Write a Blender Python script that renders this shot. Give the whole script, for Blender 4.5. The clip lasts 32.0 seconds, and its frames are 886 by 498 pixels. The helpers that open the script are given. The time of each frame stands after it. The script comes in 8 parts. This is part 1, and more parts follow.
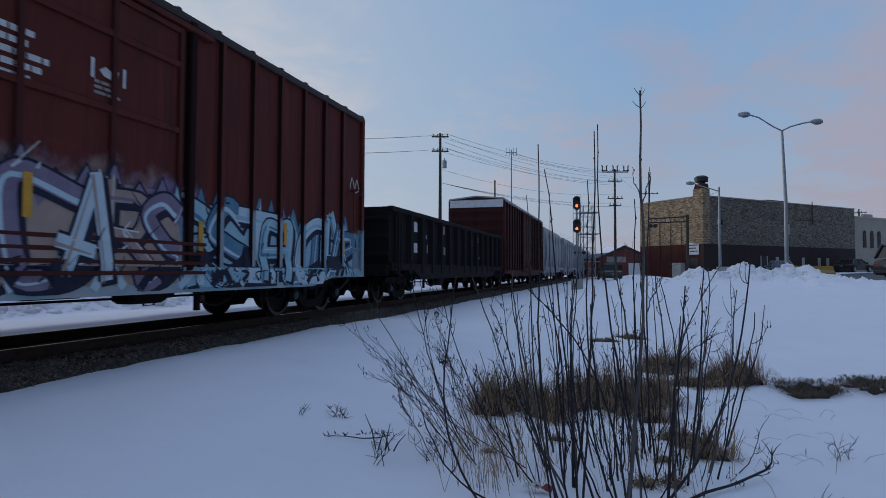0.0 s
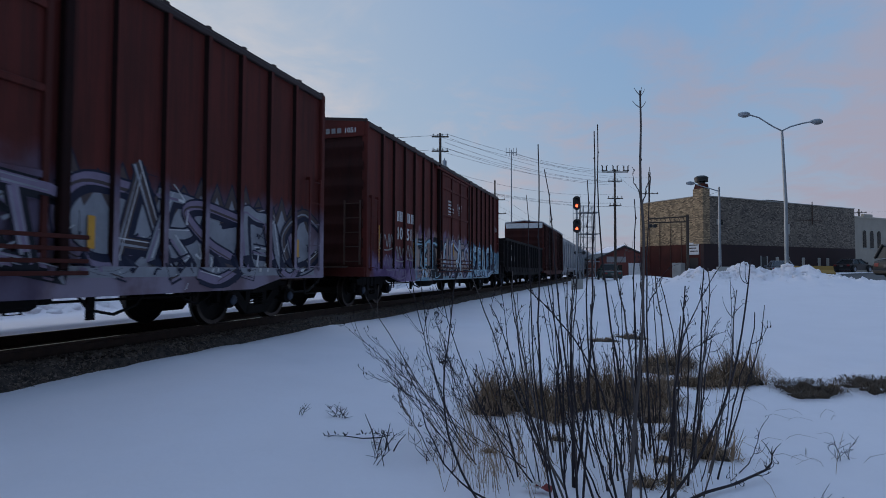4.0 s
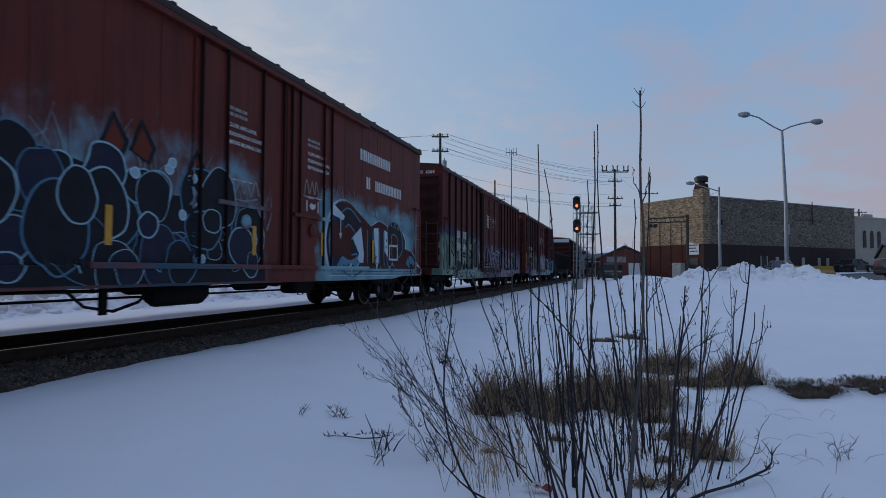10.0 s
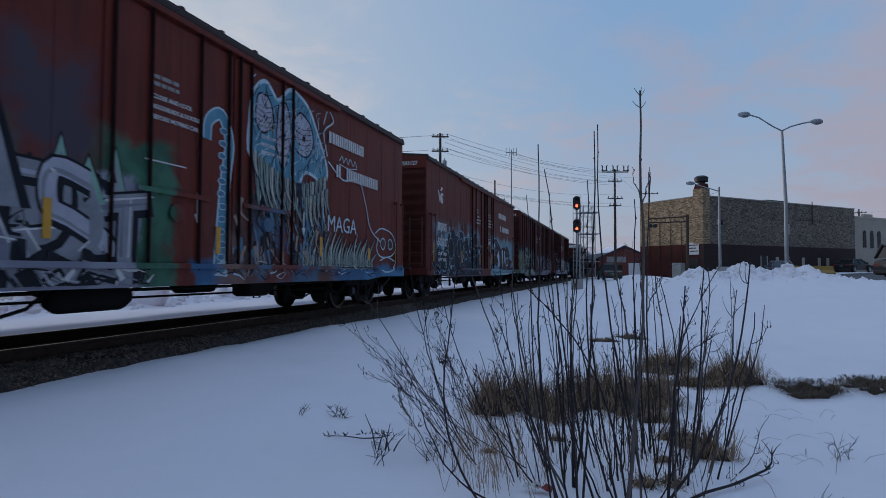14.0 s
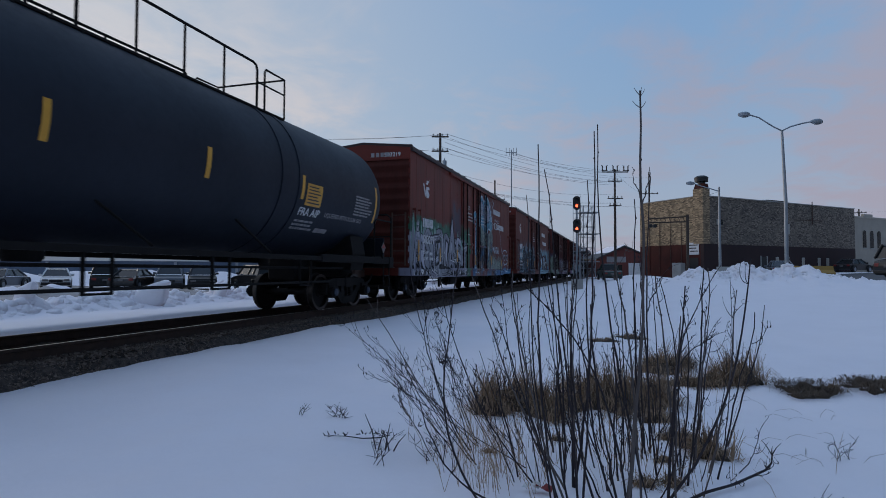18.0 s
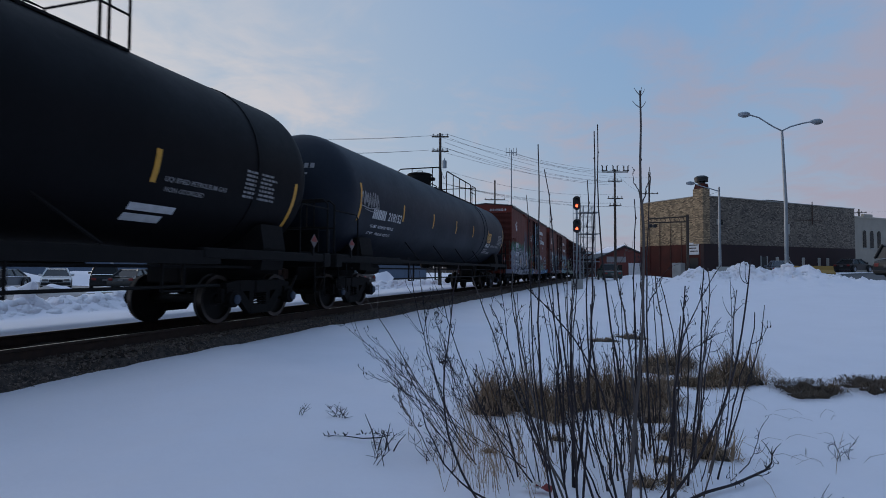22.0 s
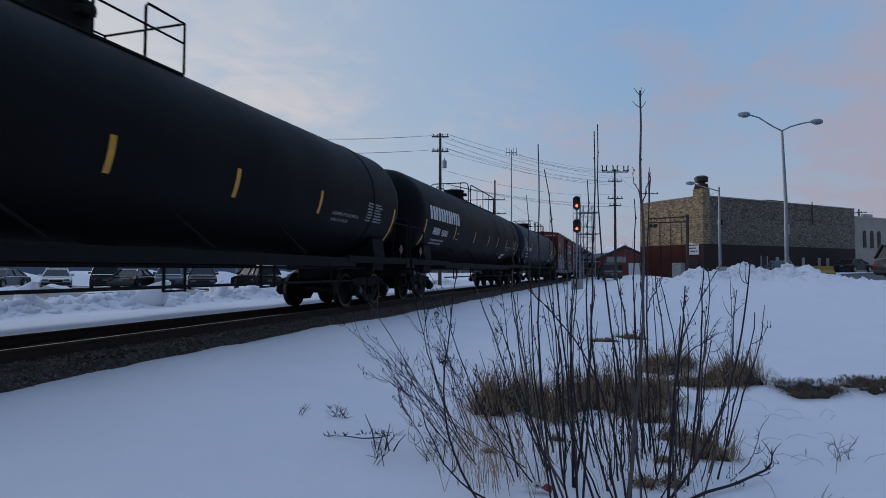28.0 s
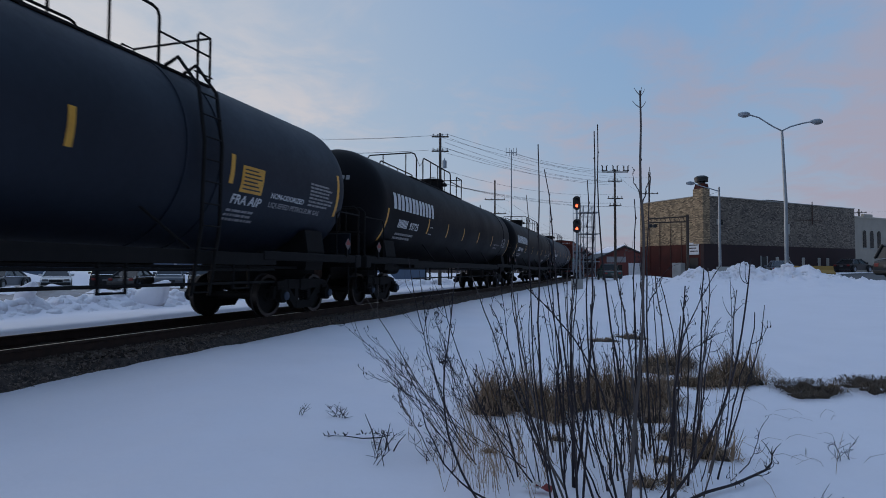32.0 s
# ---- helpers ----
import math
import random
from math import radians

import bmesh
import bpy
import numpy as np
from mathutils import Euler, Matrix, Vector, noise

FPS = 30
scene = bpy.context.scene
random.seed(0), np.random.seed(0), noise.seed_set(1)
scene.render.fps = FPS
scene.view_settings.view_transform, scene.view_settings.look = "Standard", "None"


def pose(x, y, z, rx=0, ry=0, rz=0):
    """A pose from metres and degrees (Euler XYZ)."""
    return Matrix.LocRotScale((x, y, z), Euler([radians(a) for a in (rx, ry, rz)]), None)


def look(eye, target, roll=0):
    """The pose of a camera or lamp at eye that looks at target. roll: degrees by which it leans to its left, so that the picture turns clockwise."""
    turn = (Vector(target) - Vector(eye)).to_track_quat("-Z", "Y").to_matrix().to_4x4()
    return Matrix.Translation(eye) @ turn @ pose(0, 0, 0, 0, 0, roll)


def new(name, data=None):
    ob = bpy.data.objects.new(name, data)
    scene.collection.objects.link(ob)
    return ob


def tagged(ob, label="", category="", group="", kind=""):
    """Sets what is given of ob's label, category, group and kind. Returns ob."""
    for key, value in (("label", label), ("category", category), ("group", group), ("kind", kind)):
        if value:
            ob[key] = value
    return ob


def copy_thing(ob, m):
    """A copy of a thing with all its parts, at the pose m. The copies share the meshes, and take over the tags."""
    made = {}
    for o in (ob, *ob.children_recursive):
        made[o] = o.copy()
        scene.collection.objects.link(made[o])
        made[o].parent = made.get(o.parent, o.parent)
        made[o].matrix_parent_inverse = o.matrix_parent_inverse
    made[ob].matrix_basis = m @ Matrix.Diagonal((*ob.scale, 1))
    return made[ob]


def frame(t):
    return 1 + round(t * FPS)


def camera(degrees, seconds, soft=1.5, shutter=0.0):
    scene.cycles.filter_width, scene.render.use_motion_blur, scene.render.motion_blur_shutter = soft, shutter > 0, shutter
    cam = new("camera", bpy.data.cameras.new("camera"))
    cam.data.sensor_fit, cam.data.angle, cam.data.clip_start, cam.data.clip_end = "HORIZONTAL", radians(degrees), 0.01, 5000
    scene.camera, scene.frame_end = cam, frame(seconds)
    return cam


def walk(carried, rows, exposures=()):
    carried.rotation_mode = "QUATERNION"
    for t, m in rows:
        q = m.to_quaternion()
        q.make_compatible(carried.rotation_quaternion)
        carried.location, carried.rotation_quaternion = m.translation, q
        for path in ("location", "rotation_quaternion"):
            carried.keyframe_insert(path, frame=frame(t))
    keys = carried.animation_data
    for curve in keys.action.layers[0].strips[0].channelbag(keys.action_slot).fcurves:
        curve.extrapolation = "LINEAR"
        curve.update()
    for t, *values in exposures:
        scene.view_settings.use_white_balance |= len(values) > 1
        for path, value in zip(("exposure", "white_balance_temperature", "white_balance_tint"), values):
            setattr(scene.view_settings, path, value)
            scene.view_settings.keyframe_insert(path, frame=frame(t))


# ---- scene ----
from functools import lru_cache

cam = camera(75.32, 32.0, soft=0.9, shutter=0.3)
EYE = (0.0, 0.0, 0.954)
AIM = (-0.2984, 0.9544, 0.954 + 0.0372)
walk(cam, [(0.0, look(EYE, AIM, 0.215)), (32.0, look(EYE, AIM, 0.215))])

# ---- light ----
SUN_EL, SUN_AZ = radians(8), radians(-74)   # low sun, behind the train to the west of the line
world = bpy.data.worlds.new("dusk_sky")
scene.world = world
world.use_nodes = True
wn, wl = world.node_tree.nodes, world.node_tree.links
wn.clear()


def wnode(kind, **values):
    n = wn.new(kind)
    for k, v in values.items():
        n.inputs[k].default_value = v
    return n


def build_world():
    sky = wn.new("ShaderNodeTexSky")
    sky.sky_type, sky.sun_disc = "NISHITA", False
    sky.sun_elevation, sky.sun_rotation = SUN_EL, -SUN_AZ * -1
    sky.altitude, sky.air_density, sky.dust_density, sky.ozone_density = 200, 1.0, 0.6, 2.0
    tc = wn.new("ShaderNodeTexCoord")
    sep = wn.new("ShaderNodeSeparateXYZ")
    wl.new(tc.outputs["Generated"], sep.inputs[0])
    # clouds lie on a flat layer: divide the direction by its height
    zc = wn.new("ShaderNodeMath"); zc.operation = "MAXIMUM"; zc.inputs[1].default_value = 0.0
    wl.new(sep.outputs["Z"], zc.inputs[0])
    za = wn.new("ShaderNodeMath"); za.operation = "ADD"; za.inputs[1].default_value = 0.16
    wl.new(zc.outputs[0], za.inputs[0])
    comb = wn.new("ShaderNodeCombineXYZ")
    for i, axis in enumerate("XY"):
        d = wn.new("ShaderNodeMath"); d.operation = "DIVIDE"
        wl.new(sep.outputs[axis], d.inputs[0]); wl.new(za.outputs[0], d.inputs[1])
        wl.new(d.outputs[0], comb.inputs[i])
    big = wnode("ShaderNodeTexNoise", Scale=0.62, Detail=5.0, Roughness=0.55, Distortion=0.35)
    fine = wnode("ShaderNodeTexNoise", Scale=2.6, Detail=7.0, Roughness=0.62, Distortion=0.5)
    for n in (big, fine):
        wl.new(comb.outputs[0], n.inputs["Vector"])
    add = wn.new("ShaderNodeMath"); add.operation = "MULTIPLY_ADD"; add.inputs[1].default_value = 0.62
    wl.new(fine.outputs["Fac"], add.inputs[0]); wl.new(big.outputs["Fac"], add.inputs[2])
    ramp = wn.new("ShaderNodeMapRange")
    ramp.interpolation_type = "SMOOTHSTEP"
    for k, v in (("From Min", 0.775), ("From Max", 1.03), ("To Min", 0.0), ("To Max", 0.85)):
        ramp.inputs[k].default_value = v
    # brighter and paler towards the sun
    def toward(az, el, lo, hi, most=1.0):
        dot = wn.new("ShaderNodeVectorMath"); dot.operation = "DOT_PRODUCT"
        dot.inputs[1].default_value = (math.sin(az) * math.cos(el), math.cos(az) * math.cos(el), math.sin(el))
        wl.new(tc.outputs["Generated"], dot.inputs[0])
        k = wn.new("ShaderNodeMapRange")
        k.interpolation_type = "SMOOTHSTEP"
        for key, v in (("From Min", lo), ("From Max", hi), ("To Min", 0.0), ("To Max", most)):
            k.inputs[key].default_value = v
        wl.new(dot.outputs["Value"], k.inputs["Value"])
        return dot, k.outputs["Result"]

    dot, side = toward(SUN_AZ, SUN_EL, 0.2, 1.0)
    # a broad bank of cloud low in the north-east, and a thinner one towards the sun
    for az, el, lo, hi, most in ((34, 7, 0.885, 0.99, 0.24), (-50, 16, 0.86, 1.0, 0.13)):
        more = wn.new("ShaderNodeMath"); more.operation = "ADD"
        wl.new(add.outputs[0], more.inputs[0]); wl.new(toward(radians(az), radians(el), lo, hi, most)[1], more.inputs[1])
        add = more
    wl.new(add.outputs[0], ramp.inputs["Value"])
    # the cover thins out with height
    thin = wn.new("ShaderNodeMapRange")
    for key, v in (("From Min", 0.25), ("From Max", 0.45), ("To Min", 1.0), ("To Max", 0.5)):
        thin.inputs[key].default_value = v
    wl.new(zc.outputs[0], thin.inputs["Value"])
    cover = wn.new("ShaderNodeMath"); cover.operation = "MULTIPLY"
    wl.new(ramp.outputs["Result"], cover.inputs[0]); wl.new(thin.outputs["Result"], cover.inputs[1])
    cloud = wn.new("ShaderNodeMix"); cloud.data_type = "RGBA"
    cloud.inputs["A"].default_value, cloud.inputs["B"].default_value = CLOUD_AWAY, CLOUD_SUN
    wl.new(side, cloud.inputs["Factor"])
    gain = wn.new("ShaderNodeVectorMath"); gain.operation = "MULTIPLY"
    gain.inputs[1].default_value = SKY_GAIN
    wl.new(sky.outputs[0], gain.inputs[0])
    # the clear air, by height
    air = wn.new("ShaderNodeValToRGB")
    while len(air.color_ramp.elements) < len(AIR):
        air.color_ramp.elements.new(0.5)
    for e, (z, c) in zip(air.color_ramp.elements, AIR):
        e.position, e.color = z, (*[q / 10 for q in c], 1)
    wl.new(zc.outputs[0], air.inputs[0])
    ten = wn.new("ShaderNodeVectorMath"); ten.operation = "SCALE"; ten.inputs["Scale"].default_value = 10
    wl.new(air.outputs["Color"], ten.inputs[0])
    pale = wn.new("ShaderNodeMix"); pale.data_type = "RGBA"
    pale.inputs["B"].default_value = AIR_SUN
    wl.new(ten.outputs[0], pale.inputs["A"]); wl.new(side, pale.inputs["Factor"])
    hz = wn.new("ShaderNodeMix"); hz.data_type = "RGBA"
    hz.inputs["Factor"].default_value = 0.88
    wl.new(pale.outputs["Result"], hz.inputs["B"]); wl.new(gain.outputs[0], hz.inputs["A"])
    mix = wn.new("ShaderNodeMix"); mix.data_type = "RGBA"
    wl.new(cover.outputs[0], mix.inputs["Factor"])
    wl.new(hz.outputs["Result"], mix.inputs["A"]); wl.new(cloud.outputs["Result"], mix.inputs["B"])
    # the side of the sky away from the sunset has gone dark
    east = wn.new("ShaderNodeMapRange")
    east.interpolation_type = "SMOOTHSTEP"
    for k, v in (("From Min", -0.85), ("From Max", -0.05), ("To Min", 0.30), ("To Max", 1.0)):
        east.inputs[k].default_value = v
    wl.new(dot.outputs["Value"], east.inputs["Value"])
    dim = wn.new("ShaderNodeVectorMath"); dim.operation = "SCALE"
    wl.new(mix.outputs["Result"], dim.inputs[0]); wl.new(east.outputs["Result"], dim.inputs["Scale"])
    bg = wn.new("ShaderNodeBackground"); bg.inputs["Strength"].default_value = 0.1
    out = wn.new("ShaderNodeOutputWorld")
    wl.new(dim.outputs[0], bg.inputs["Color"]); wl.new(bg.outputs[0], out.inputs[0])


SKY_GAIN = (1.2, 1.25, 1.4)
AIR = ((0.0, (3.2, 3.4, 4.4)), (0.12, (3.0, 3.65, 4.9)), (0.27, (2.35, 3.6, 5.4)), (0.43, (2.0, 3.4, 5.6)), (0.8, (2.85, 4.4, 7.3)))
AIR_SUN = (4.1, 4.7, 5.5, 1)
CLOUD_AWAY, CLOUD_SUN = (3.3, 3.1, 3.85, 1), (6.2, 5.9, 5.9, 1)
build_world()
sun = new("sun", bpy.data.lights.new("sun", "SUN"))
sun.data.energy, sun.data.angle, sun.data.color = 0.5, radians(12), (1.0, 0.86, 0.74)
sun.matrix_world = look((math.sin(SUN_AZ), math.cos(SUN_AZ), math.tan(SUN_EL)), (0, 0, 0))
scene.view_settings.exposure = 0.15

# ---- materials ----


def mat(name, a, b=None, rough=0.7, metal=0.0, scale=3.0, fine=40.0, bump=0.15, spread=0.5, rough_to=None, rand=0.0, stretch=(1, 1, 1), spec=0.5):
    """Two tones mixed by a coarse and a fine noise, with relief. rand: how much pieces differ from one another."""
    m = bpy.data.materials.new(name)
    m.use_nodes = True
    nt = m.node_tree
    n, l = nt.nodes, nt.links
    p = n["Principled BSDF"]
    b = b or tuple(c * 0.7 for c in a)
    tc, mp = n.new("ShaderNodeTexCoord"), n.new("ShaderNodeMapping")
    mp.inputs["Scale"].default_value = stretch
    l.new(tc.outputs["Object"], mp.inputs[0])
    n1, n2 = n.new("ShaderNodeTexNoise"), n.new("ShaderNodeTexNoise")
    for q, s, d in ((n1, scale, 5.0), (n2, fine, 4.0)):
        q.inputs["Scale"].default_value, q.inputs["Detail"].default_value = s, d
        q.inputs["Roughness"].default_value = 0.6
        l.new(mp.outputs[0], q.inputs["Vector"])
    mul = n.new("ShaderNodeMath"); mul.operation = "MULTIPLY_ADD"; mul.inputs[1].default_value = 0.4
    l.new(n2.outputs["Fac"], mul.inputs[0]); l.new(n1.outputs["Fac"], mul.inputs[2])
    mr = n.new("ShaderNodeMapRange"); mr.inputs["From Min"].default_value = 0.7 - spread / 2; mr.inputs["From Max"].default_value = 0.7 + spread / 2
    l.new(mul.outputs[0], mr.inputs["Value"])
    mx = n.new("ShaderNodeMix"); mx.data_type = "RGBA"
    mx.inputs["A"].default_value, mx.inputs["B"].default_value = (*a, 1), (*b, 1)
    l.new(mr.outputs["Result"], mx.inputs["Factor"])
    col = mx.outputs["Result"]
    if rand:
        oi, hs, v = n.new("ShaderNodeObjectInfo"), n.new("ShaderNodeHueSaturation"), n.new("ShaderNodeMapRange")
        v.inputs["To Min"].default_value, v.inputs["To Max"].default_value = 1 - rand, 1 + rand
        l.new(oi.outputs["Random"], v.inputs["Value"]); l.new(v.outputs["Result"], hs.inputs["Value"])
        l.new(col, hs.inputs["Color"])
        col = hs.outputs["Color"]
    l.new(col, p.inputs["Base Color"])
    p.inputs["Metallic"].default_value = metal
    p.inputs["Specular IOR Level"].default_value = spec
    if rough_to is None:
        p.inputs["Roughness"].default_value = rough
    else:
        rr = n.new("ShaderNodeMapRange"); rr.inputs["To Min"].default_value, rr.inputs["To Max"].default_value = rough, rough_to
        l.new(mr.outputs["Result"], rr.inputs["Value"]); l.new(rr.outputs["Result"], p.inputs["Roughness"])
    if bump:
        bp = n.new("ShaderNodeBump"); bp.inputs["Strength"].default_value = bump; bp.inputs["Distance"].default_value = 0.02
        l.new(mul.outputs[0], bp.inputs["Height"]); l.new(bp.outputs[0], p.inputs["Normal"])
    return m


def glow(name, colour, strength):
    m = bpy.data.materials.new(name)
    m.use_nodes = True
    p = m.node_tree.nodes["Principled BSDF"]
    p.inputs["Base Color"].default_value = (*colour, 1)
    p.inputs["Emission Color"].default_value = (*colour, 1)
    p.inputs["Emission Strength"].default_value = strength
    return m


SNOW = mat("snow", (0.93, 0.888, 0.915), (0.86, 0.82, 0.845), 0.75, scale=0.9, fine=22, bump=0.35, spread=0.8, spec=0.25)
SNOW_BANK = mat("ploughed_snow", (0.93, 0.89, 0.91), (0.78, 0.75, 0.765), 0.8, scale=2.5, fine=14, bump=0.6, spread=0.9, spec=0.2)
STONE = mat("ballast_stone", (0.29, 0.225, 0.185), (0.085, 0.068, 0.058), 0.95, scale=9, fine=60, bump=0.4)
BALLAST = mat("ballast", (0.10, 0.078, 0.064), (0.016, 0.013, 0.012), 0.95, scale=14, fine=38, bump=1.0, spread=0.35)
TIE = mat("tie_wood", (0.035, 0.028, 0.024), (0.015, 0.012, 0.011), 0.9, scale=3, fine=50, bump=0.5, stretch=(1, 8, 8), rand=0.3)
RAIL_RUST = mat("rail_rust", (0.06, 0.032, 0.022), (0.03, 0.018, 0.014), 0.8, scale=8, fine=60)
RAIL_TOP = mat("rail_polish", (0.62, 0.58, 0.54), (0.42, 0.39, 0.36), 0.3, metal=1.0, scale=5, fine=80, bump=0.05)
OXIDE = mat("oxide_paint", (0.135, 0.028, 0.021), (0.072, 0.018, 0.015), 0.72, scale=0.7, fine=9, bump=0.12, spread=0.7, spec=0.2)
OXIDE_RED = mat("red_paint", (0.185, 0.034, 0.020), (0.105, 0.021, 0.015), 0.7, scale=0.6, fine=8, bump=0.12, spread=0.7, spec=0.2)
OXIDE_DARK = mat("brown_paint", (0.085, 0.020, 0.015), (0.045, 0.013, 0.011), 0.75, scale=0.8, fine=10, bump=0.12, spec=0.2)
# dirt on the door gear; on side-post flanks also shade put into the colour
OXIDE_GRIME_SHADE = mat("grimy_shaded_oxide_paint", (0.030, 0.012, 0.011), (0.016, 0.009, 0.009), 0.85, scale=1.5, fine=14, spec=0.1)
END_BROWN = mat("sooty_brown_paint", (0.062, 0.017, 0.014), (0.022, 0.010, 0.009), 0.8, scale=0.9, fine=7, bump=0.15, spread=0.6, stretch=(2.5, 1, 0.5), spec=0.15)
END_RED = mat("sooty_red_paint", (0.10, 0.024, 0.017), (0.045, 0.014, 0.011), 0.78, scale=0.9, fine=7, bump=0.15, spread=0.6, stretch=(2.5, 1, 0.5), spec=0.15)
ROOF = mat("roof_metal", (0.040, 0.019, 0.017), (0.024, 0.015, 0.015), 0.6, metal=0.2, scale=1, fine=15)
GRIME = mat("running_gear", (0.0105, 0.009, 0.0085), (0.005, 0.0045, 0.0045), 0.85, scale=4, fine=40, bump=0.3, spec=0.25)
WHEEL = mat("wheel_steel", (0.012, 0.009, 0.008), (0.006, 0.005, 0.0045), 0.8, metal=0.2, scale=5, fine=50)
TREAD = mat("wheel_tread", (0.10, 0.085, 0.08), (0.05, 0.045, 0.04), 0.5, metal=1.0, scale=6, fine=60, bump=0.05)
BLACK = mat("tank_black", (0.0070, 0.0066, 0.0080), (0.0050, 0.0047, 0.0056), 0.5, scale=0.5, fine=9, bump=0.08, rough_to=0.65, spec=0.10)
BLUEBLACK = mat("tank_blue_black", (0.012, 0.018, 0.030), (0.008, 0.012, 0.020), 0.5, scale=0.5, fine=9, bump=0.08, rough_to=0.65, spec=0.25)
GONDOLA = mat("gondola_paint", (0.011, 0.011, 0.013), (0.018, 0.014, 0.013), 0.8, scale=0.8, fine=12, spec=0.12)
GREY = mat("grey_paint", (0.33, 0.35, 0.38), (0.24, 0.25, 0.27), 0.55, scale=0.8, fine=12)
WHITE = mat("white_lettering", (0.72, 0.72, 0.72), (0.5, 0.5, 0.5), 0.6, scale=6, fine=60, bump=0.05)
FADED = mat("faded_lettering", (0.34, 0.33, 0.33), (0.2, 0.19, 0.19), 0.6, scale=8, fine=60, bump=0.05)
YELLOW = mat("yellow_reflector", (0.72, 0.36, 0.03), (0.55, 0.26, 0.02), 0.4, scale=6, fine=40, bump=0.05)


def brickwork(name, a, b):
    """Brick courses at their real size, each brick of its own tone."""
    m = mat(name, a, b, 0.9, scale=0.9, fine=14, bump=0.2, spread=0.6)
    n, l = m.node_tree.nodes, m.node_tree.links
    p = n["Principled BSDF"]
    tc = [q for q in n if q.type == "TEX_COORD"][0]
    sep, com, bt = n.new("ShaderNodeSeparateXYZ"), n.new("ShaderNodeCombineXYZ"), n.new("ShaderNodeTexBrick")
    bt.inputs["Scale"].default_value, bt.inputs["Mortar Size"].default_value = 1.0, 0.010
    bt.inputs["Brick Width"].default_value, bt.inputs["Row Height"].default_value = 0.26, 0.11
    bt.offset_frequency, bt.offset = 2, 0.37
    bt.inputs["Color1"].default_value, bt.inputs["Color2"].default_value, bt.inputs["Mortar"].default_value = (1.75, 1.65, 1.5, 1), (0.40, 0.37, 0.35, 1), (0.75, 0.75, 0.75, 1)
    l.new(tc.outputs["Object"], sep.inputs[0])
    both = n.new("ShaderNodeMath"); both.operation = "ADD"
    l.new(sep.outputs["X"], both.inputs[0]); l.new(sep.outputs["Y"], both.inputs[1])
    l.new(both.outputs[0], com.inputs[0]); l.new(sep.outputs["Z"], com.inputs[1]); l.new(com.outputs[0], bt.inputs["Vector"])
    base = p.inputs["Base Color"].links[0].from_socket
    mul = n.new("ShaderNodeMix"); mul.data_type, mul.blend_type = "RGBA", "MULTIPLY"
    mul.inputs["Factor"].default_value = 1.0
    l.new(base, mul.inputs["A"]); l.new(bt.outputs["Color"], mul.inputs["B"])
    l.new(mul.outputs["Result"], p.inputs["Base Color"])
    return m


BRICK = brickwork("cream_brick", (0.36, 0.27, 0.175), (0.19, 0.14, 0.09))
BRICK_GREY = brickwork("grey_brick", (0.21, 0.18, 0.15), (0.11, 0.095, 0.085))
MAROON = mat("maroon_paint", (0.034, 0.013, 0.013), (0.02, 0.010, 0.011), 0.8, scale=0.8, fine=12)
GREY_STONE = mat("weathered_board", (0.12, 0.11, 0.10), (0.07, 0.065, 0.06), 0.9, scale=1, fine=20)
CONCRETE = mat("concrete", (0.42, 0.41, 0.38), (0.3, 0.29, 0.27), 0.9, scale=1, fine=20, bump=0.3)
RENDERED = mat("pale_render", (0.40, 0.36, 0.30), (0.31, 0.28, 0.235), 0.9, scale=0.6, fine=20)
GALV = mat("galvanised_steel", (0.36, 0.38, 0.40), (0.25, 0.27, 0.29), 0.5, metal=0.6, scale=4, fine=40)
POLE_WOOD = mat("pole_wood", (0.075, 0.058, 0.045), (0.04, 0.03, 0.025), 0.95, scale=4, fine=30, stretch=(6, 6, 0.5), bump=0.4)
CABLE = mat("cable", (0.03, 0.03, 0.032), rough=0.7)
DARK = mat("black_paint", (0.015, 0.015, 0.016), (0.01, 0.01, 0.01), 0.5)
GLASS = mat("window_glass", (0.02, 0.025, 0.03), (0.015, 0.018, 0.02), 0.08, scale=1, fine=3, bump=0.02)
ASPHALT = mat("wet_asphalt", (0.06, 0.06, 0.062), (0.035, 0.035, 0.037), 0.7, scale=0.6, fine=30)
RED_LENS = glow("red_signal_lens", (1.0, 0.09, 0.035), 4.0)
STEM = mat("stem_bark", (0.030, 0.019, 0.021), (0.016, 0.011, 0.015), 0.75, scale=12, fine=80, stretch=(1, 1, 0.2))
STEM_GREY = mat("grey_stem_bark", (0.13, 0.105, 0.095), (0.07, 0.055, 0.05), 0.8, scale=12, fine=80, stretch=(1, 1, 0.2))
STRAW = mat("dry_grass", (0.46, 0.315, 0.20), (0.27, 0.18, 0.115), 0.9, scale=5, fine=30, bump=0)
TURF = mat("matted_turf", (0.085, 0.06, 0.042), (0.04, 0.03, 0.022), 0.95, scale=5, fine=30, bump=0.6)

# ---- mesh tools ----


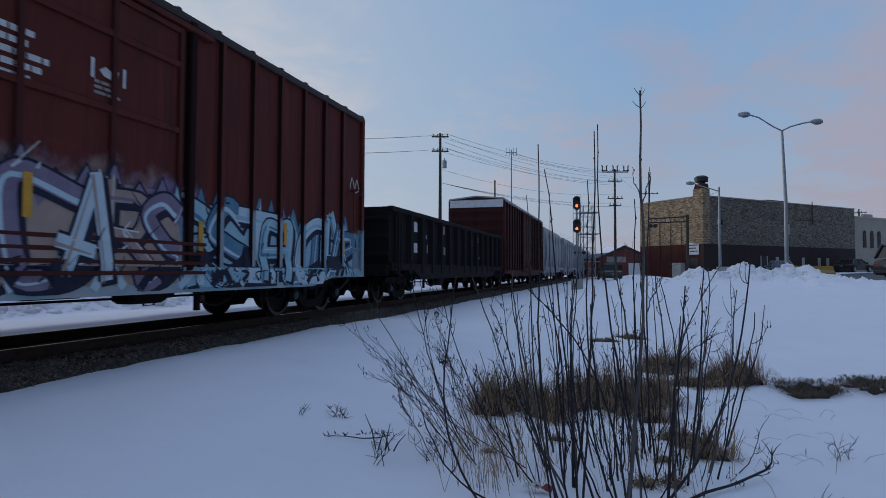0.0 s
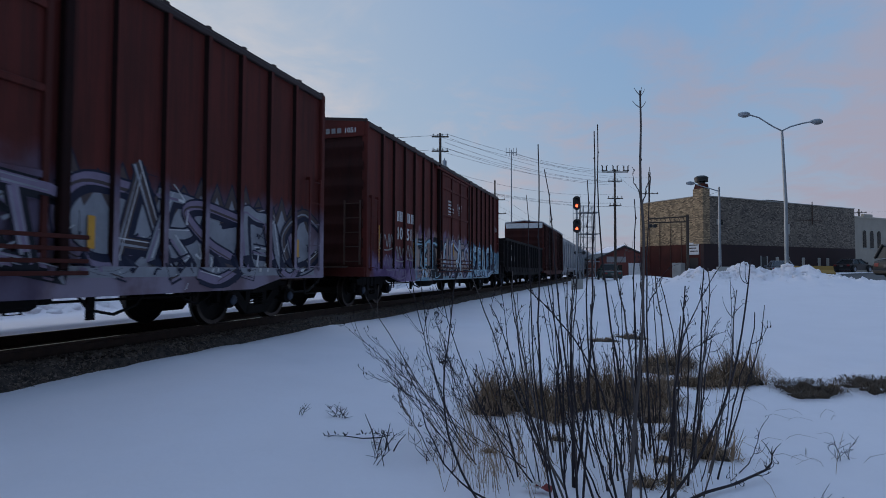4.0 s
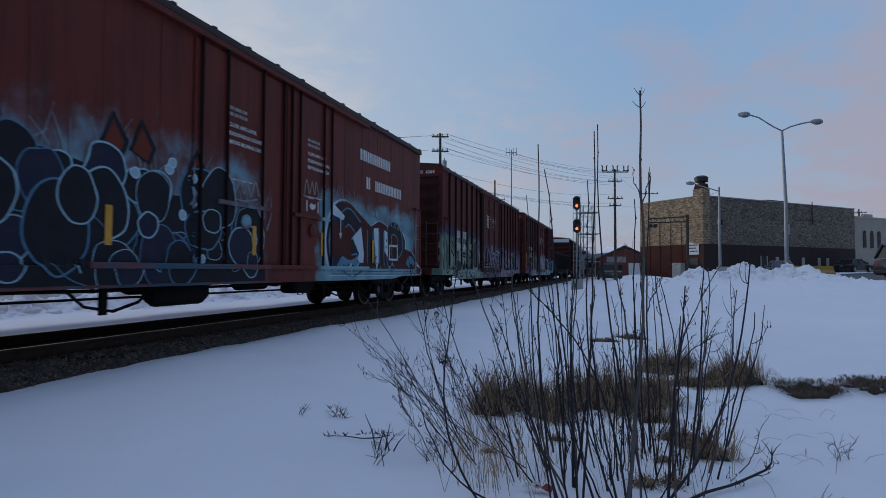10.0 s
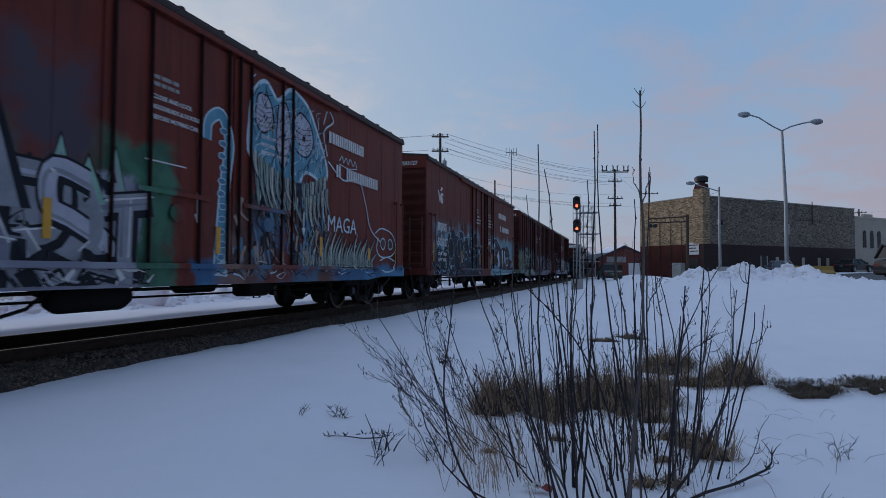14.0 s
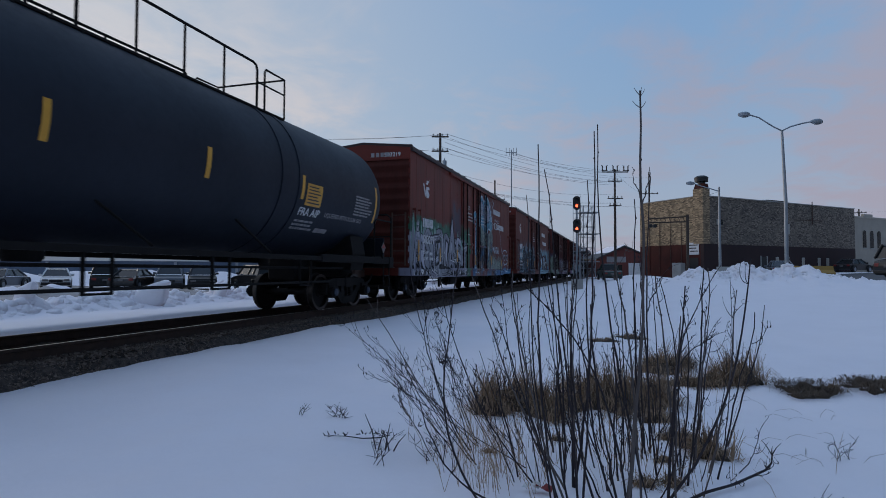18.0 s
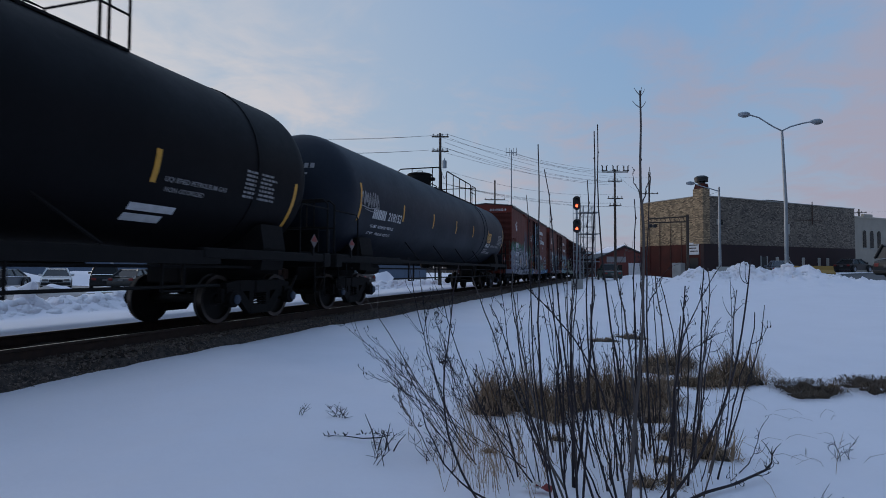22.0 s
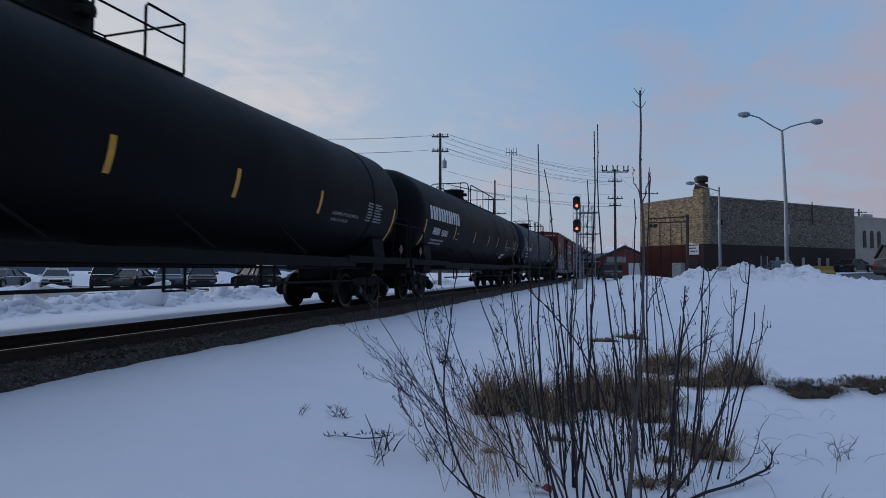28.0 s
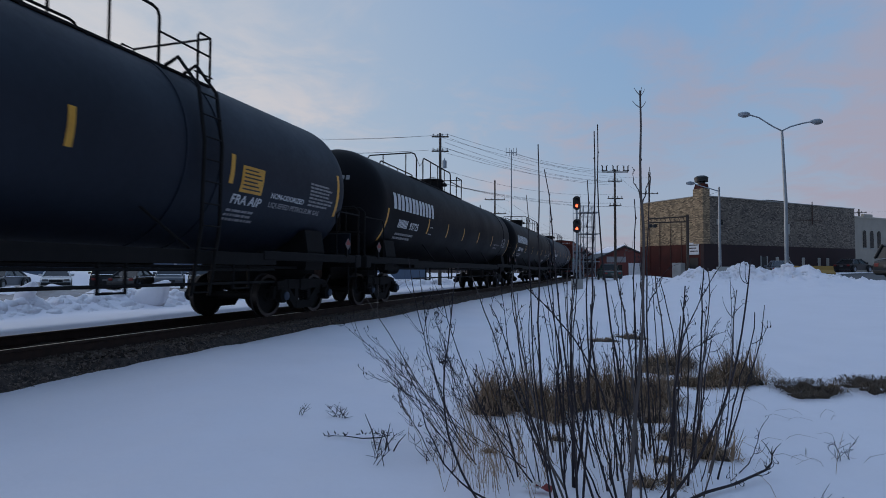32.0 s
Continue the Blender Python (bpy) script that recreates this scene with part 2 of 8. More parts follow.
class Mesh:
    """A plain list of corners and faces that becomes one mesh."""

    def __init__(self):
        self.v, self.f, self.mi = [], [], []

    def add(self, verts, faces, mi=0):
        o = len(self.v)
        self.v.extend(tuple(p) for p in verts)
        self.f.extend(tuple(o + i for i in f) for f in faces)
        self.mi.extend([mi] * len(faces))
        return self

    def box(self, x0, x1, y0, y1, z0, z1, c=0.0, mi=0):
        """A box with its long edges cut by c."""
        if c <= 0:
            v = [(x, y, z) for x in (x0, x1) for y in (y0, y1) for z in (z0, z1)]
            return self.add(v, [(0, 1, 3, 2), (4, 6, 7, 5), (0, 4, 5, 1), (2, 3, 7, 6), (0, 2, 6, 4), (1, 5, 7, 3)], mi)
        v = []
        for z, k in ((z0, c), (z0 + c, 0), (z1 - c, 0), (z1, c)):
            a, b, d, e = x0 + k, x1 - k, y0 + k, y1 - k
            v += [(a + c, d, z), (b - c, d, z), (b, d + c, z), (b, e - c, z), (b - c, e, z), (a + c, e, z), (a, e - c, z), (a, d + c, z)]
        f = [tuple(range(7, -1, -1)), tuple(range(24, 32))]
        for k in range(3):
            f += [(k * 8 + i, k * 8 + (i + 1) % 8, k * 8 + 8 + (i + 1) % 8, k * 8 + 8 + i) for i in range(8)]
        return self.add(v, f, mi)

    def prism(self, outline, axis, a, b, mi=0):
        """An outline in the plane across an axis, drawn out from a to b."""
        n = len(outline)
        put = {"x": lambda p, s: (s, p[0], p[1]), "y": lambda p, s: (p[0], s, p[1]), "z": lambda p, s: (p[0], p[1], s)}[axis]
        v = [put(p, a) for p in outline] + [put(p, b) for p in outline]
        f = [tuple(range(n)), tuple(range(2 * n - 1, n - 1, -1))] + [(i, n + i, n + (i + 1) % n, (i + 1) % n) for i in range(n)]
        return self.add(v, f, mi)

    def tube(self, pts, radii, sides=8, cap=True, mi=0):
        pts = [Vector(p) for p in pts]
        if not hasattr(radii, "__len__"):
            radii = [radii] * len(pts)
        v, f, u = [], [], None
        for i, p in enumerate(pts):
            d = (pts[min(i + 1, len(pts) - 1)] - pts[max(i - 1, 0)]).normalized()
            if u is None:
                u = d.orthogonal().normalized()
            else:
                u = (u - d * u.dot(d))
                u = u.normalized() if u.length > 1e-6 else d.orthogonal().normalized()
            w = d.cross(u)
            v += [p + radii[i] * (math.cos(k * math.tau / sides) * u + math.sin(k * math.tau / sides) * w) for k in range(sides)]
        for i in range(len(pts) - 1):
            f += [(i * sides + k, i * sides + (k + 1) % sides, (i + 1) * sides + (k + 1) % sides, (i + 1) * sides + k) for k in range(sides)]
        if cap:
            f += [tuple(range(sides - 1, -1, -1)), tuple((len(pts) - 1) * sides + k for k in range(sides))]
        return self.add(v, f, mi)

    def lathe(self, profile, axis="z", at=(0, 0, 0), sides=24, mi=0):
        """A profile of (radius, height) turned round an axis."""
        v, f = [], []
        for r, h in profile:
            for k in range(sides):
                c, s = r * math.cos(k * math.tau / sides), r * math.sin(k * math.tau / sides)
                p = {"z": (c, s, h), "x": (h, c, s), "y": (s, h, c)}[axis]
                v.append((at[0] + p[0], at[1] + p[1], at[2] + p[2]))
        for i in range(len(profile) - 1):
            f += [(i * sides + k, i * sides + (k + 1) % sides, (i + 1) * sides + (k + 1) % sides, (i + 1) * sides + k) for k in range(sides)]
        f += [tuple(range(sides - 1, -1, -1)), tuple((len(profile) - 1) * sides + k for k in range(sides))]
        return self.add(v, f, mi)

    def data(self, name, materials, smooth=None):
        me = bpy.data.meshes.new(name)
        me.from_pydata(self.v, [], self.f)
        for m in materials if isinstance(materials, (list, tuple)) else [materials]:
            me.materials.append(m)
        if any(self.mi):
            me.polygons.foreach_set("material_index", self.mi)
        bm = bmesh.new()
        bm.from_mesh(me)
        bmesh.ops.recalc_face_normals(bm, faces=bm.faces)
        if smooth is not None:
            for e in bm.edges:
                e.smooth = len(e.link_faces) == 2 and e.calc_face_angle(0) < radians(smooth)
            for fc in bm.faces:
                fc.smooth = True
        bm.to_mesh(me)
        bm.free()
        return me


def part(name, m, material, parent, label="", at=None, smooth=None):
    """One mesh object under a thing or a part."""
    ob = new(name, m if isinstance(m, bpy.types.Mesh) else m.data(name, material, smooth))
    ob.parent = parent
    if at is not None:
        ob.matrix_basis = at
    if label:
        ob["label"] = label
    return ob


def thing(name, label, category, at=None, group="", kind=""):
    ob = tagged(new(name), label, category, group, kind)
    ob.empty_display_size = 0.2
    if at is not None:
        ob.matrix_basis = at
    return ob


def solid(name, m, material, label, category, at=None, group="", kind="", smooth=None):
    ob = tagged(new(name, m if isinstance(m, bpy.types.Mesh) else m.data(name, material, smooth)), label, category, group, kind)
    if at is not None:
        ob.matrix_basis = at
    return ob


def words(text, size, material, thick=0.003, bold=0.0, spread=1.0):
    """Lettering as a mesh in the xy plane, its left foot at the origin."""
    cu = bpy.data.curves.new("lettering", "FONT")
    cu.body, cu.size, cu.extrude, cu.offset, cu.space_character = text, size, thick, bold, spread
    cu.resolution_u = 2
    ob = bpy.data.objects.new("lettering", cu)
    scene.collection.objects.link(ob)
    me = bpy.data.meshes.new_from_object(ob.evaluated_get(bpy.context.evaluated_depsgraph_get()))
    bpy.data.objects.remove(ob)
    bpy.data.curves.remove(cu)
    me.materials.clear()
    me.materials.append(material)
    return me


def on_side(y, z, x):
    """The pose of lettering on a car's side that faces +x; y is where the text starts."""
    return Matrix(((0, 0, 1, x), (1, 0, 0, y), (0, 1, 0, z), (0, 0, 0, 1)))


def on_end(x, z, y):
    """The pose of lettering on a car's rear end, which faces -y."""
    return Matrix(((1, 0, 0, x), (0, 0, -1, y), (0, 1, 0, z), (0, 0, 0, 1)))


def smooth01(a, b, x):
    t = np.clip((x - a) / (b - a), 0, 1)
    return t * t * (3 - 2 * t)


def spray_paint(name, a, b, zones, rough=0.72):
    """Faded wagon paint with streaks of dirt, and over it soft clouds of spray paint: y from, y to, top edge, raggedness, softness and two colours each."""
    def make(car):
        m = mat(name, a, b, rough, scale=0.7, fine=9, bump=0.1, spread=0.7, spec=0.22)
        n, l = m.node_tree.nodes, m.node_tree.links
        p = n["Principled BSDF"]
        tc = [q for q in n if q.type == "TEX_COORD"][0]
        tc.object = car
        sep = n.new("ShaderNodeSeparateXYZ")
        l.new(tc.outputs["Object"], sep.inputs[0])
        base = p.inputs["Base Color"].links[0].from_socket
        streak, mp = n.new("ShaderNodeTexNoise"), n.new("ShaderNodeMapping")
        mp.inputs["Scale"].default_value = (1, 5.0, 0.35)
        streak.inputs["Scale"].default_value, streak.inputs["Detail"].default_value = 1.6, 6
        l.new(tc.outputs["Object"], mp.inputs[0]); l.new(mp.outputs[0], streak.inputs["Vector"])
        sr = n.new("ShaderNodeMapRange")
        for k, v in (("From Min", 0.42), ("From Max", 0.72), ("To Min", 0.0), ("To Max", 0.8)):
            sr.inputs[k].default_value = v
        l.new(streak.outputs["Fac"], sr.inputs["Value"])
        dm = n.new("ShaderNodeMix"); dm.data_type = "RGBA"
        dm.inputs["B"].default_value = (a[0] * 0.42, a[1] * 0.6, a[2] * 0.65, 1)
        l.new(sr.outputs["Result"], dm.inputs["Factor"]); l.new(base, dm.inputs["A"])
        col = dm.outputs["Result"]
        for i, (y0, y1, top, amp, soft, ca, cb) in enumerate(zones):
            edge, tone = n.new("ShaderNodeTexNoise"), n.new("ShaderNodeTexNoise")
            for q, sc in ((edge, 2.2), (tone, 1.5)):
                q.inputs["Scale"].default_value, q.inputs["Detail"].default_value = sc, 4
                sh = n.new("ShaderNodeVectorMath"); sh.operation = "ADD"; sh.inputs[1].default_value = (0, 7.3 * i, 3.1 * i)
                l.new(tc.outputs["Object"], sh.inputs[0]); l.new(sh.outputs[0], q.inputs["Vector"])
            def fade(socket, lo, hi):
                f = n.new("ShaderNodeMapRange"); f.interpolation_type = "SMOOTHSTEP"
                f.inputs["From Min"].default_value, f.inputs["From Max"].default_value = lo, hi
                l.new(socket, f.inputs["Value"])
                return f.outputs["Result"]
            def times(u, v):
                t = n.new("ShaderNodeMath"); t.operation = "MULTIPLY"
                l.new(u, t.inputs[0]); l.new(v, t.inputs[1])
                return t.outputs[0]
            zz = n.new("ShaderNodeMath"); zz.operation = "MULTIPLY_ADD"; zz.inputs[1].default_value = -2 * amp
            l.new(edge.outputs["Fac"], zz.inputs[0]); l.new(sep.outputs["Z"], zz.inputs[2])
            yy = n.new("ShaderNodeMath"); yy.operation = "MULTIPLY_ADD"; yy.inputs[1].default_value = 0.8
            l.new(edge.outputs["Fac"], yy.inputs[0]); l.new(sep.outputs["Y"], yy.inputs[2])
            k = fade(zz.outputs[0], top - amp, top - amp - soft)
            k = times(k, fade(yy.outputs[0], y0 + 0.2, y0 + 0.2 + soft))
            k = times(k, fade(yy.outputs[0], y1 + 0.6, y1 + 0.6 - soft))
            k = times(k, fade(sep.outputs["X"], 1.2, 1.3))
            t = n.new("ShaderNodeMix"); t.data_type = "RGBA"
            t.inputs["A"].default_value, t.inputs["B"].default_value = (*ca, 1), (*cb, 1)
            l.new(fade(tone.outputs["Fac"], 0.4, 0.6), t.inputs["Factor"])
            mx = n.new("ShaderNodeMix"); mx.data_type = "RGBA"
            l.new(k, mx.inputs["Factor"]); l.new(col, mx.inputs["A"]); l.new(t.outputs["Result"], mx.inputs["B"])
            col = mx.outputs["Result"]
        l.new(col, p.inputs["Base Color"])
        return m
    return make

# ---- ground ----
TRACK_X = -7.653
RAIL_L, RAIL_R = TRACK_X - 0.7175, TRACK_X + 0.7175


def rough(x, y, scale, seed, octaves=4):
    return noise.fractal(Vector((x / scale, y / scale, seed)), 0.9, 2.0, octaves)


def ground_z(x, y):
    """Height of the snow."""
    x, y = float(x), float(y)
    right = float(smooth01(-4.5, 3.0, x))
    up = float(smooth01(6.0, 30.0, y)) * right
    z = -0.46 + 0.13 * float(smooth01(2.0, -6.0, x)) + 0.95 * up
    z += (0.42 * float(smooth01(14, 24, x)) - 0.30 * float(smooth01(16, 8, x))) * float(smooth01(34, 60, y)) * float(smooth01(2, 6, x))
    z += 0.06 * rough(x, y, 4.0, 1.0) + 0.012 * rough(x, y, 0.7, 2.0)
    # hummocks over the buried grass, and a trampled corner beside it
    if abs(x - 0.2) < 2.6 and abs(y - 6.4) < 3.4:
        z += 0.10 * abs(rough(x, y, 0.55, 31.0, 2)) * math.exp(-(((x - 0.2) / 1.7) ** 4 + ((y - 6.4) / 2.2) ** 4))
    if 1.0 < x < 12 and 3.4 < y < 14:
        z -= 0.05 * max(0.0, rough(x, y, 0.45, 33.0, 2)) * float(smooth01(1.0, 1.8, x)) * float(smooth01(14, 9, y)) * float(smooth01(3.4, 4.2, y))
    # a low rise with turf on it to the right
    z += 0.12 * math.exp(-((x - 2.6) ** 2 / 2.0 + (y - 7.6) ** 2 / 0.6))
    # heaps thrown up by the plough along the car park
    for hx, hy, w, h in ((4.95, 27.8, 0.85, 0.66), (7.0, 28.0, 1.15, 0.56), (5.9, 27.3, 0.8, 0.06), (3.0, 27.0, 0.8, 0.40), (3.8, 26.2, 1.2, 0.24), (8.4, 26.9, 1.0, 0.08), (10.3, 26.4, 1.4, 0.03), (7.4, 25.2, 2.0, 0.16)):
        d = ((x - hx) ** 2 + (y - hy) ** 2) / (w * w)
        if d < 6:
            z += h * math.exp(-d) * (1 + 0.55 * rough(x, y, 0.8, 3.0)) + 0.16 * math.exp(-d * 0.6) * abs(rough(x, y, 0.5, 4.0))
    # the bed of the line
    wav = 0 if not -10.5 < x < -5.8 else 0.08 * rough(x, y, 1.3, 9.0) + 0.05 * rough(x, y, 0.3, 10.0)
    near = 0.24 * float(smooth01(8.0, 4.0, y))
    bed = float(smooth01(-6.32, -6.70, x + wav + near)) * float(smooth01(-9.95, -9.3, x + wav))
    z = z * (1 - bed) - 0.75 * bed
    # beyond the line
    if x < -8.7:
        far = float(smooth01(-9.3, -9.8, x))
        w = -0.12 - 0.12 * float(smooth01(-11, -16, x)) + 0.03 * rough(x, y, 3.0, 5.0)
        w -= 0.28 * float(smooth01(-17, -24, x))
        w += 0.07 * float(smooth01(-13.0, -10.5, x))
        ridge = math.exp(-abs((x + 13.95 + 0.45 * rough(0, y, 5.0, 6.0)) / 0.85) ** 2.6)
        w += ridge * (0.25 + 0.26 * rough(x, y, 1.7, 7.0) + 0.36 * abs(rough(x, y, 0.6, 8.0))) * float(smooth01(70, 40, y))
        # a second bank along the near edge of the car park
        deep, across = 0.9544 * y - 0.2984 * x, 0.9544 * x + 0.2984 * y
        if abs(deep - 30) < 4 and x < -16:
            w += math.exp(-((deep - 30 - 0.8 * rough(across, 3.0, 5.0, 15.0)) / 0.9) ** 2) * (0.42 + 0.4 * rough(x, y, 1.6, 16.0)) * float(smooth01(-10.5, -13.5, across))
        if 44 < deep < 60 and x < -20:
            w += math.exp(-((deep - 51) / 2.2) ** 2) * (1.15 + 0.5 * rough(x, y, 3.0, 18.0))
        z = z * (1 - far) + w * far
    return z


def spaced(stops):
    out = []
    for a, b, step in stops:
        n = max(1, round((b - a) / step))
        out += [a + (b - a) * i / n for i in range(n)]
    return out + [stops[-1][1]]


def build_ground():
    xs = spaced([(-2500, -400, 300), (-400, -80, 30), (-80, -40, 3), (-40, -16, 0.45), (-16, -11.2, 0.13), (-11.2, -6, 0.25), (-6, 4, 0.10), (4, 10, 0.13), (10, 12, 0.3), (12, 40, 1.2), (40, 400, 30), (400, 2500, 300)])
    ys = spaced([(-2500, -300, 300), (-300, -20, 20), (-20, 2, 1.0), (2, 9, 0.10), (9, 22, 0.13), (22, 30, 0.14), (30, 60, 0.8), (60, 120, 4), (120, 400, 30), (400, 3500, 300)])
    v = [(x, y, ground_z(x, y) if abs(x) < 90 and -30 < y < 130 else (1.0 if x > 0 else -0.1)) for y in ys for x in xs]
    n = len(xs)
    f = [(j * n + i, j * n + i + 1, j * n + n + i + 1, j * n + n + i) for j in range(len(ys) - 1) for i in range(n - 1)]
    m = Mesh()
    m.v, m.f, m.mi = v, f, [0] * len(f)
    me = bpy.data.meshes.new("ground")
    me.from_pydata(v, [], f)
    me.materials.append(SNOW)
    me.polygons.foreach_set("use_smooth", [True] * len(f))
    return tagged(new("ground", me), "trampled snow field with drifts and ploughed banks", "snow", kind="structure")


ground = build_ground()


def build_track():
    # bed of crushed stone
    m = Mesh()
    ys = spaced([(-60, 2, 3), (2, 40, 0.4), (40, 400, 12)])
    prof = [(-2.4, -0.45), (-1.9, -0.24), (-1.3, -0.17), (1.20, -0.165), (1.31, -0.27), (1.6, -0.65)]
    v = []
    for y in ys:
        for x, z in prof:
            k = 0.05 if 2 < y < 40 else 0
            v.append((TRACK_X + x + k * rough(x, y, 0.4, 11), y, z + k * rough(x, y, 0.25, 12)))
    n = len(prof)
    m.add(v, [(j * n + i, j * n + i + 1, j * n + n + i + 1, j * n + n + i) for j in range(len(ys) - 1) for i in range(n - 1)])
    bed = solid("track_bed", m, BALLAST, "dark crushed stone bed of a railway line", "ballast", kind="structure", smooth=60)
    # loose stones along the near shoulder
    rng = random.Random(3)
    m = Mesh()
    for _ in range(22000):
        y = 3.5 + 44 * rng.random() ** 1.7
        u = rng.random()
        x = TRACK_X + 0.78 + 0.92 * u
        z = -0.16 if x < TRACK_X + 1.20 else -0.165 - 1.0 * (x - TRACK_X - 1.20)
        s = rng.uniform(0.014, 0.034)
        p = [Vector((rng.uniform(-1, 1), rng.uniform(-1, 1), rng.uniform(-0.7, 0.7))).normalized() * s * rng.uniform(0.7, 1.2) for _ in range(4)]
        p += [-p[0], -p[1]]
        c = Vector((x, y, z))
        m.add([c + q for q in p], [(0, 1, 2), (0, 2, 4), (4, 2, 5), (5, 2, 1), (0, 3, 1), (1, 3, 5), (5, 3, 4), (4, 3, 0)])
    solid("ballast_stones", m, STONE, "loose dark ballast stones along the rail", "ballast", kind="stuff")
    line = thing("railway_track", "railway track of polished rails on dark timber sleepers", "track", at=pose(TRACK_X, 0, 0), kind="structure")
    foot = [(-0.07, -0.18), (0.07, -0.18), (0.07, -0.165), (0.012, -0.14), (0.012, -0.045), (0.036, -0.035), (0.036, -0.004), (-0.036, -0.004), (-0.036, -0.035), (-0.012, -0.045), (-0.012, -0.14), (-0.07, -0.165)]
    for sx in (-0.7175, 0.7175):
        rail = part("rail", Mesh().prism([(sx + a, b) for a, b in foot], "y", -60, 400), RAIL_RUST, line)
        part("railhead", Mesh().prism([(sx - 0.014, -0.002), (sx + 0.014, -0.002), (sx + 0.011, 0.001), (sx - 0.011, 0.001)], "y", -60, 400), RAIL_TOP, rail, "polished running surface")
    tie = Mesh().box(-1.17, 1.17, -0.11, 0.11, -0.36, -0.185, 0.012).data("sleeper", TIE)
    for i in range(110):
        part("sleeper", tie, None, line, at=pose(rng.uniform(-0.03, 0.03), 1.5 + i * 0.53, rng.uniform(-0.006, 0.006), 0, 0, rng.uniform(-0.6, 0.6)))
    plate = Mesh().box(-0.1, 0.1, -0.1, 0.1, -0.182, -0.165, 0.004).box(0.075, 0.1, -0.05, -0.02, -0.17, -0.14).box(-0.1, -0.075, 0.02, 0.05, -0.17, -0.14).data("tie_plate", RAIL_RUST)
    for i in range(60):
        part("tie_plate", plate, None, line, at=pose(0.7175, 1.5 + i * 0.53, 0))
    return line


build_track()


def snow_chunks():
    """Lumps thrown up by the plough."""
    rng = random.Random(17)

    def lump(m, x, y, z, s):
        v = []
        rings = 6
        o = Vector((rng.uniform(0, 9), rng.uniform(0, 9), rng.uniform(0, 9)))
        for i in range(rings + 1):
            a = math.pi * i / rings
            for k in range(8):
                b = math.tau * k / 8
                d = Vector((math.sin(a) * math.cos(b), math.sin(a) * math.sin(b), math.cos(a) * 0.8))
                r = s * (0.85 + 0.5 * noise.noise(d * 1.3 + o) + 0.2 * noise.noise(d * 3.5 + o))
                v.append((x + d.x * r, y + d.y * r, z + d.z * r))
        m.add(v, [(i * 8 + k, i * 8 + (k + 1) % 8, i * 8 + 8 + (k + 1) % 8, i * 8 + 8 + k) for i in range(rings) for k in range(8)])

    m = Mesh()
    for i in range(1250):
        y = 7.5 + 38 * rng.random() ** 1.3
        x = -13.6 + rng.gauss(0, 0.42) - 0.45 * rough(0, y, 5.0, 6.0)
        s = rng.triangular(0.05, 0.32, 0.11)
        lump(m, x, y, ground_z(x, y) - 0.5 * s, s)
    for i in range(520):
        hx, hy, w = rng.choice(((4.95, 27.6, 0.7), (7.0, 27.8, 0.9), (3.0, 26.8, 0.7), (5.8, 27.2, 0.9), (7.9, 27.0, 0.9), (3.9, 26.4, 0.9)))
        x, y = hx + rng.gauss(0, w * 0.75), hy + rng.gauss(0, w * 0.6)
        s = rng.uniform(0.04, 0.15)
        lump(m, x, y, ground_z(x, y) - 0.45 * s, s)
    solid("snow_lumps", m, SNOW_BANK, "broken lumps of ploughed snow along the banks", "snow", kind="stuff", smooth=85)
    for x, y, s, w, turn in ((-13.25, 13.55, 0.44, 1.25, 20), (-13.9, 17.3, 0.26, 0.8, 50), (-13.7, 10.2, 0.24, 1.1, 10), (-13.2, 16.6, 0.3, 0.8, 70)):
        q = Mesh()
        o = Vector((rng.uniform(0, 9), rng.uniform(0, 9), rng.uniform(0, 9)))
        n, k = 9, 16
        v = []
        for i in range(n + 1):
            a = math.pi * i / n
            for j in range(k):
                b = math.tau * j / k
                d = Vector([math.copysign(abs(c) ** 0.6, c) for c in (math.sin(a) * math.cos(b), math.sin(a) * math.sin(b), math.cos(a))])
                d *= s * (0.92 + 0.16 * noise.noise(d * 1.5 + o) + 0.05 * noise.noise(d * 5 + o))
                v.append((d.x * w + 0.25 * d.z, d.y * 0.75, d.z * 1.1 + 0.45 * d.x))
        q.add(v, [(i * k + j, i * k + (j + 1) % k, i * k + k + (j + 1) % k, i * k + k + j) for i in range(n) for j in range(k)])
        solid("snow_block", q, SNOW_BANK, "large broken slab of ploughed snow on the bank", "snow", at=pose(x, y, ground_z(x, y) + s * 0.35, 0, 0, turn), group="snow blocks", smooth=50)


snow_chunks()

# ---- rolling stock ----
WHEEL_R = 0.43
MOVERS, ROLLERS = [], []


def travelled(t):
    """How far the train has gone at t seconds."""
    return 4.11985 * t + 0.0038757 * ((t - 16) ** 2 - 256)


@lru_cache(None)
def wheel_mesh(sign):
    prof = [(0.0, 0.02), (0.10, 0.03), (0.13, -0.01), (0.30, -0.035), (0.355, -0.02), (0.36, 0.05), (0.425, 0.055), (0.43, -0.05), (0.455, -0.06), (0.455, -0.085), (0.36, -0.085), (0.34, -0.06), (0.14, -0.06), (0.10, -0.09), (0.0, -0.09)]
    m = Mesh().lathe([(r, h * sign) for r, h in prof], "x", sides=36)
    for i, (r, h) in enumerate(prof[:-1]):
        if i in (5, 6, 7):
            for k in range(36):
                m.mi[i * 36 + k] = 1
    return m.data("wheel", [WHEEL, TREAD], smooth=40)


@lru_cache(None)
def axle_mesh():
    return Mesh().lathe([(0.075, -0.98), (0.075, -0.7), (0.085, -0.6), (0.075, 0.0), (0.085, 0.6), (0.075, 0.7), (0.075, 0.98)], "x", sides=12).data("axle", WHEEL, smooth=40)


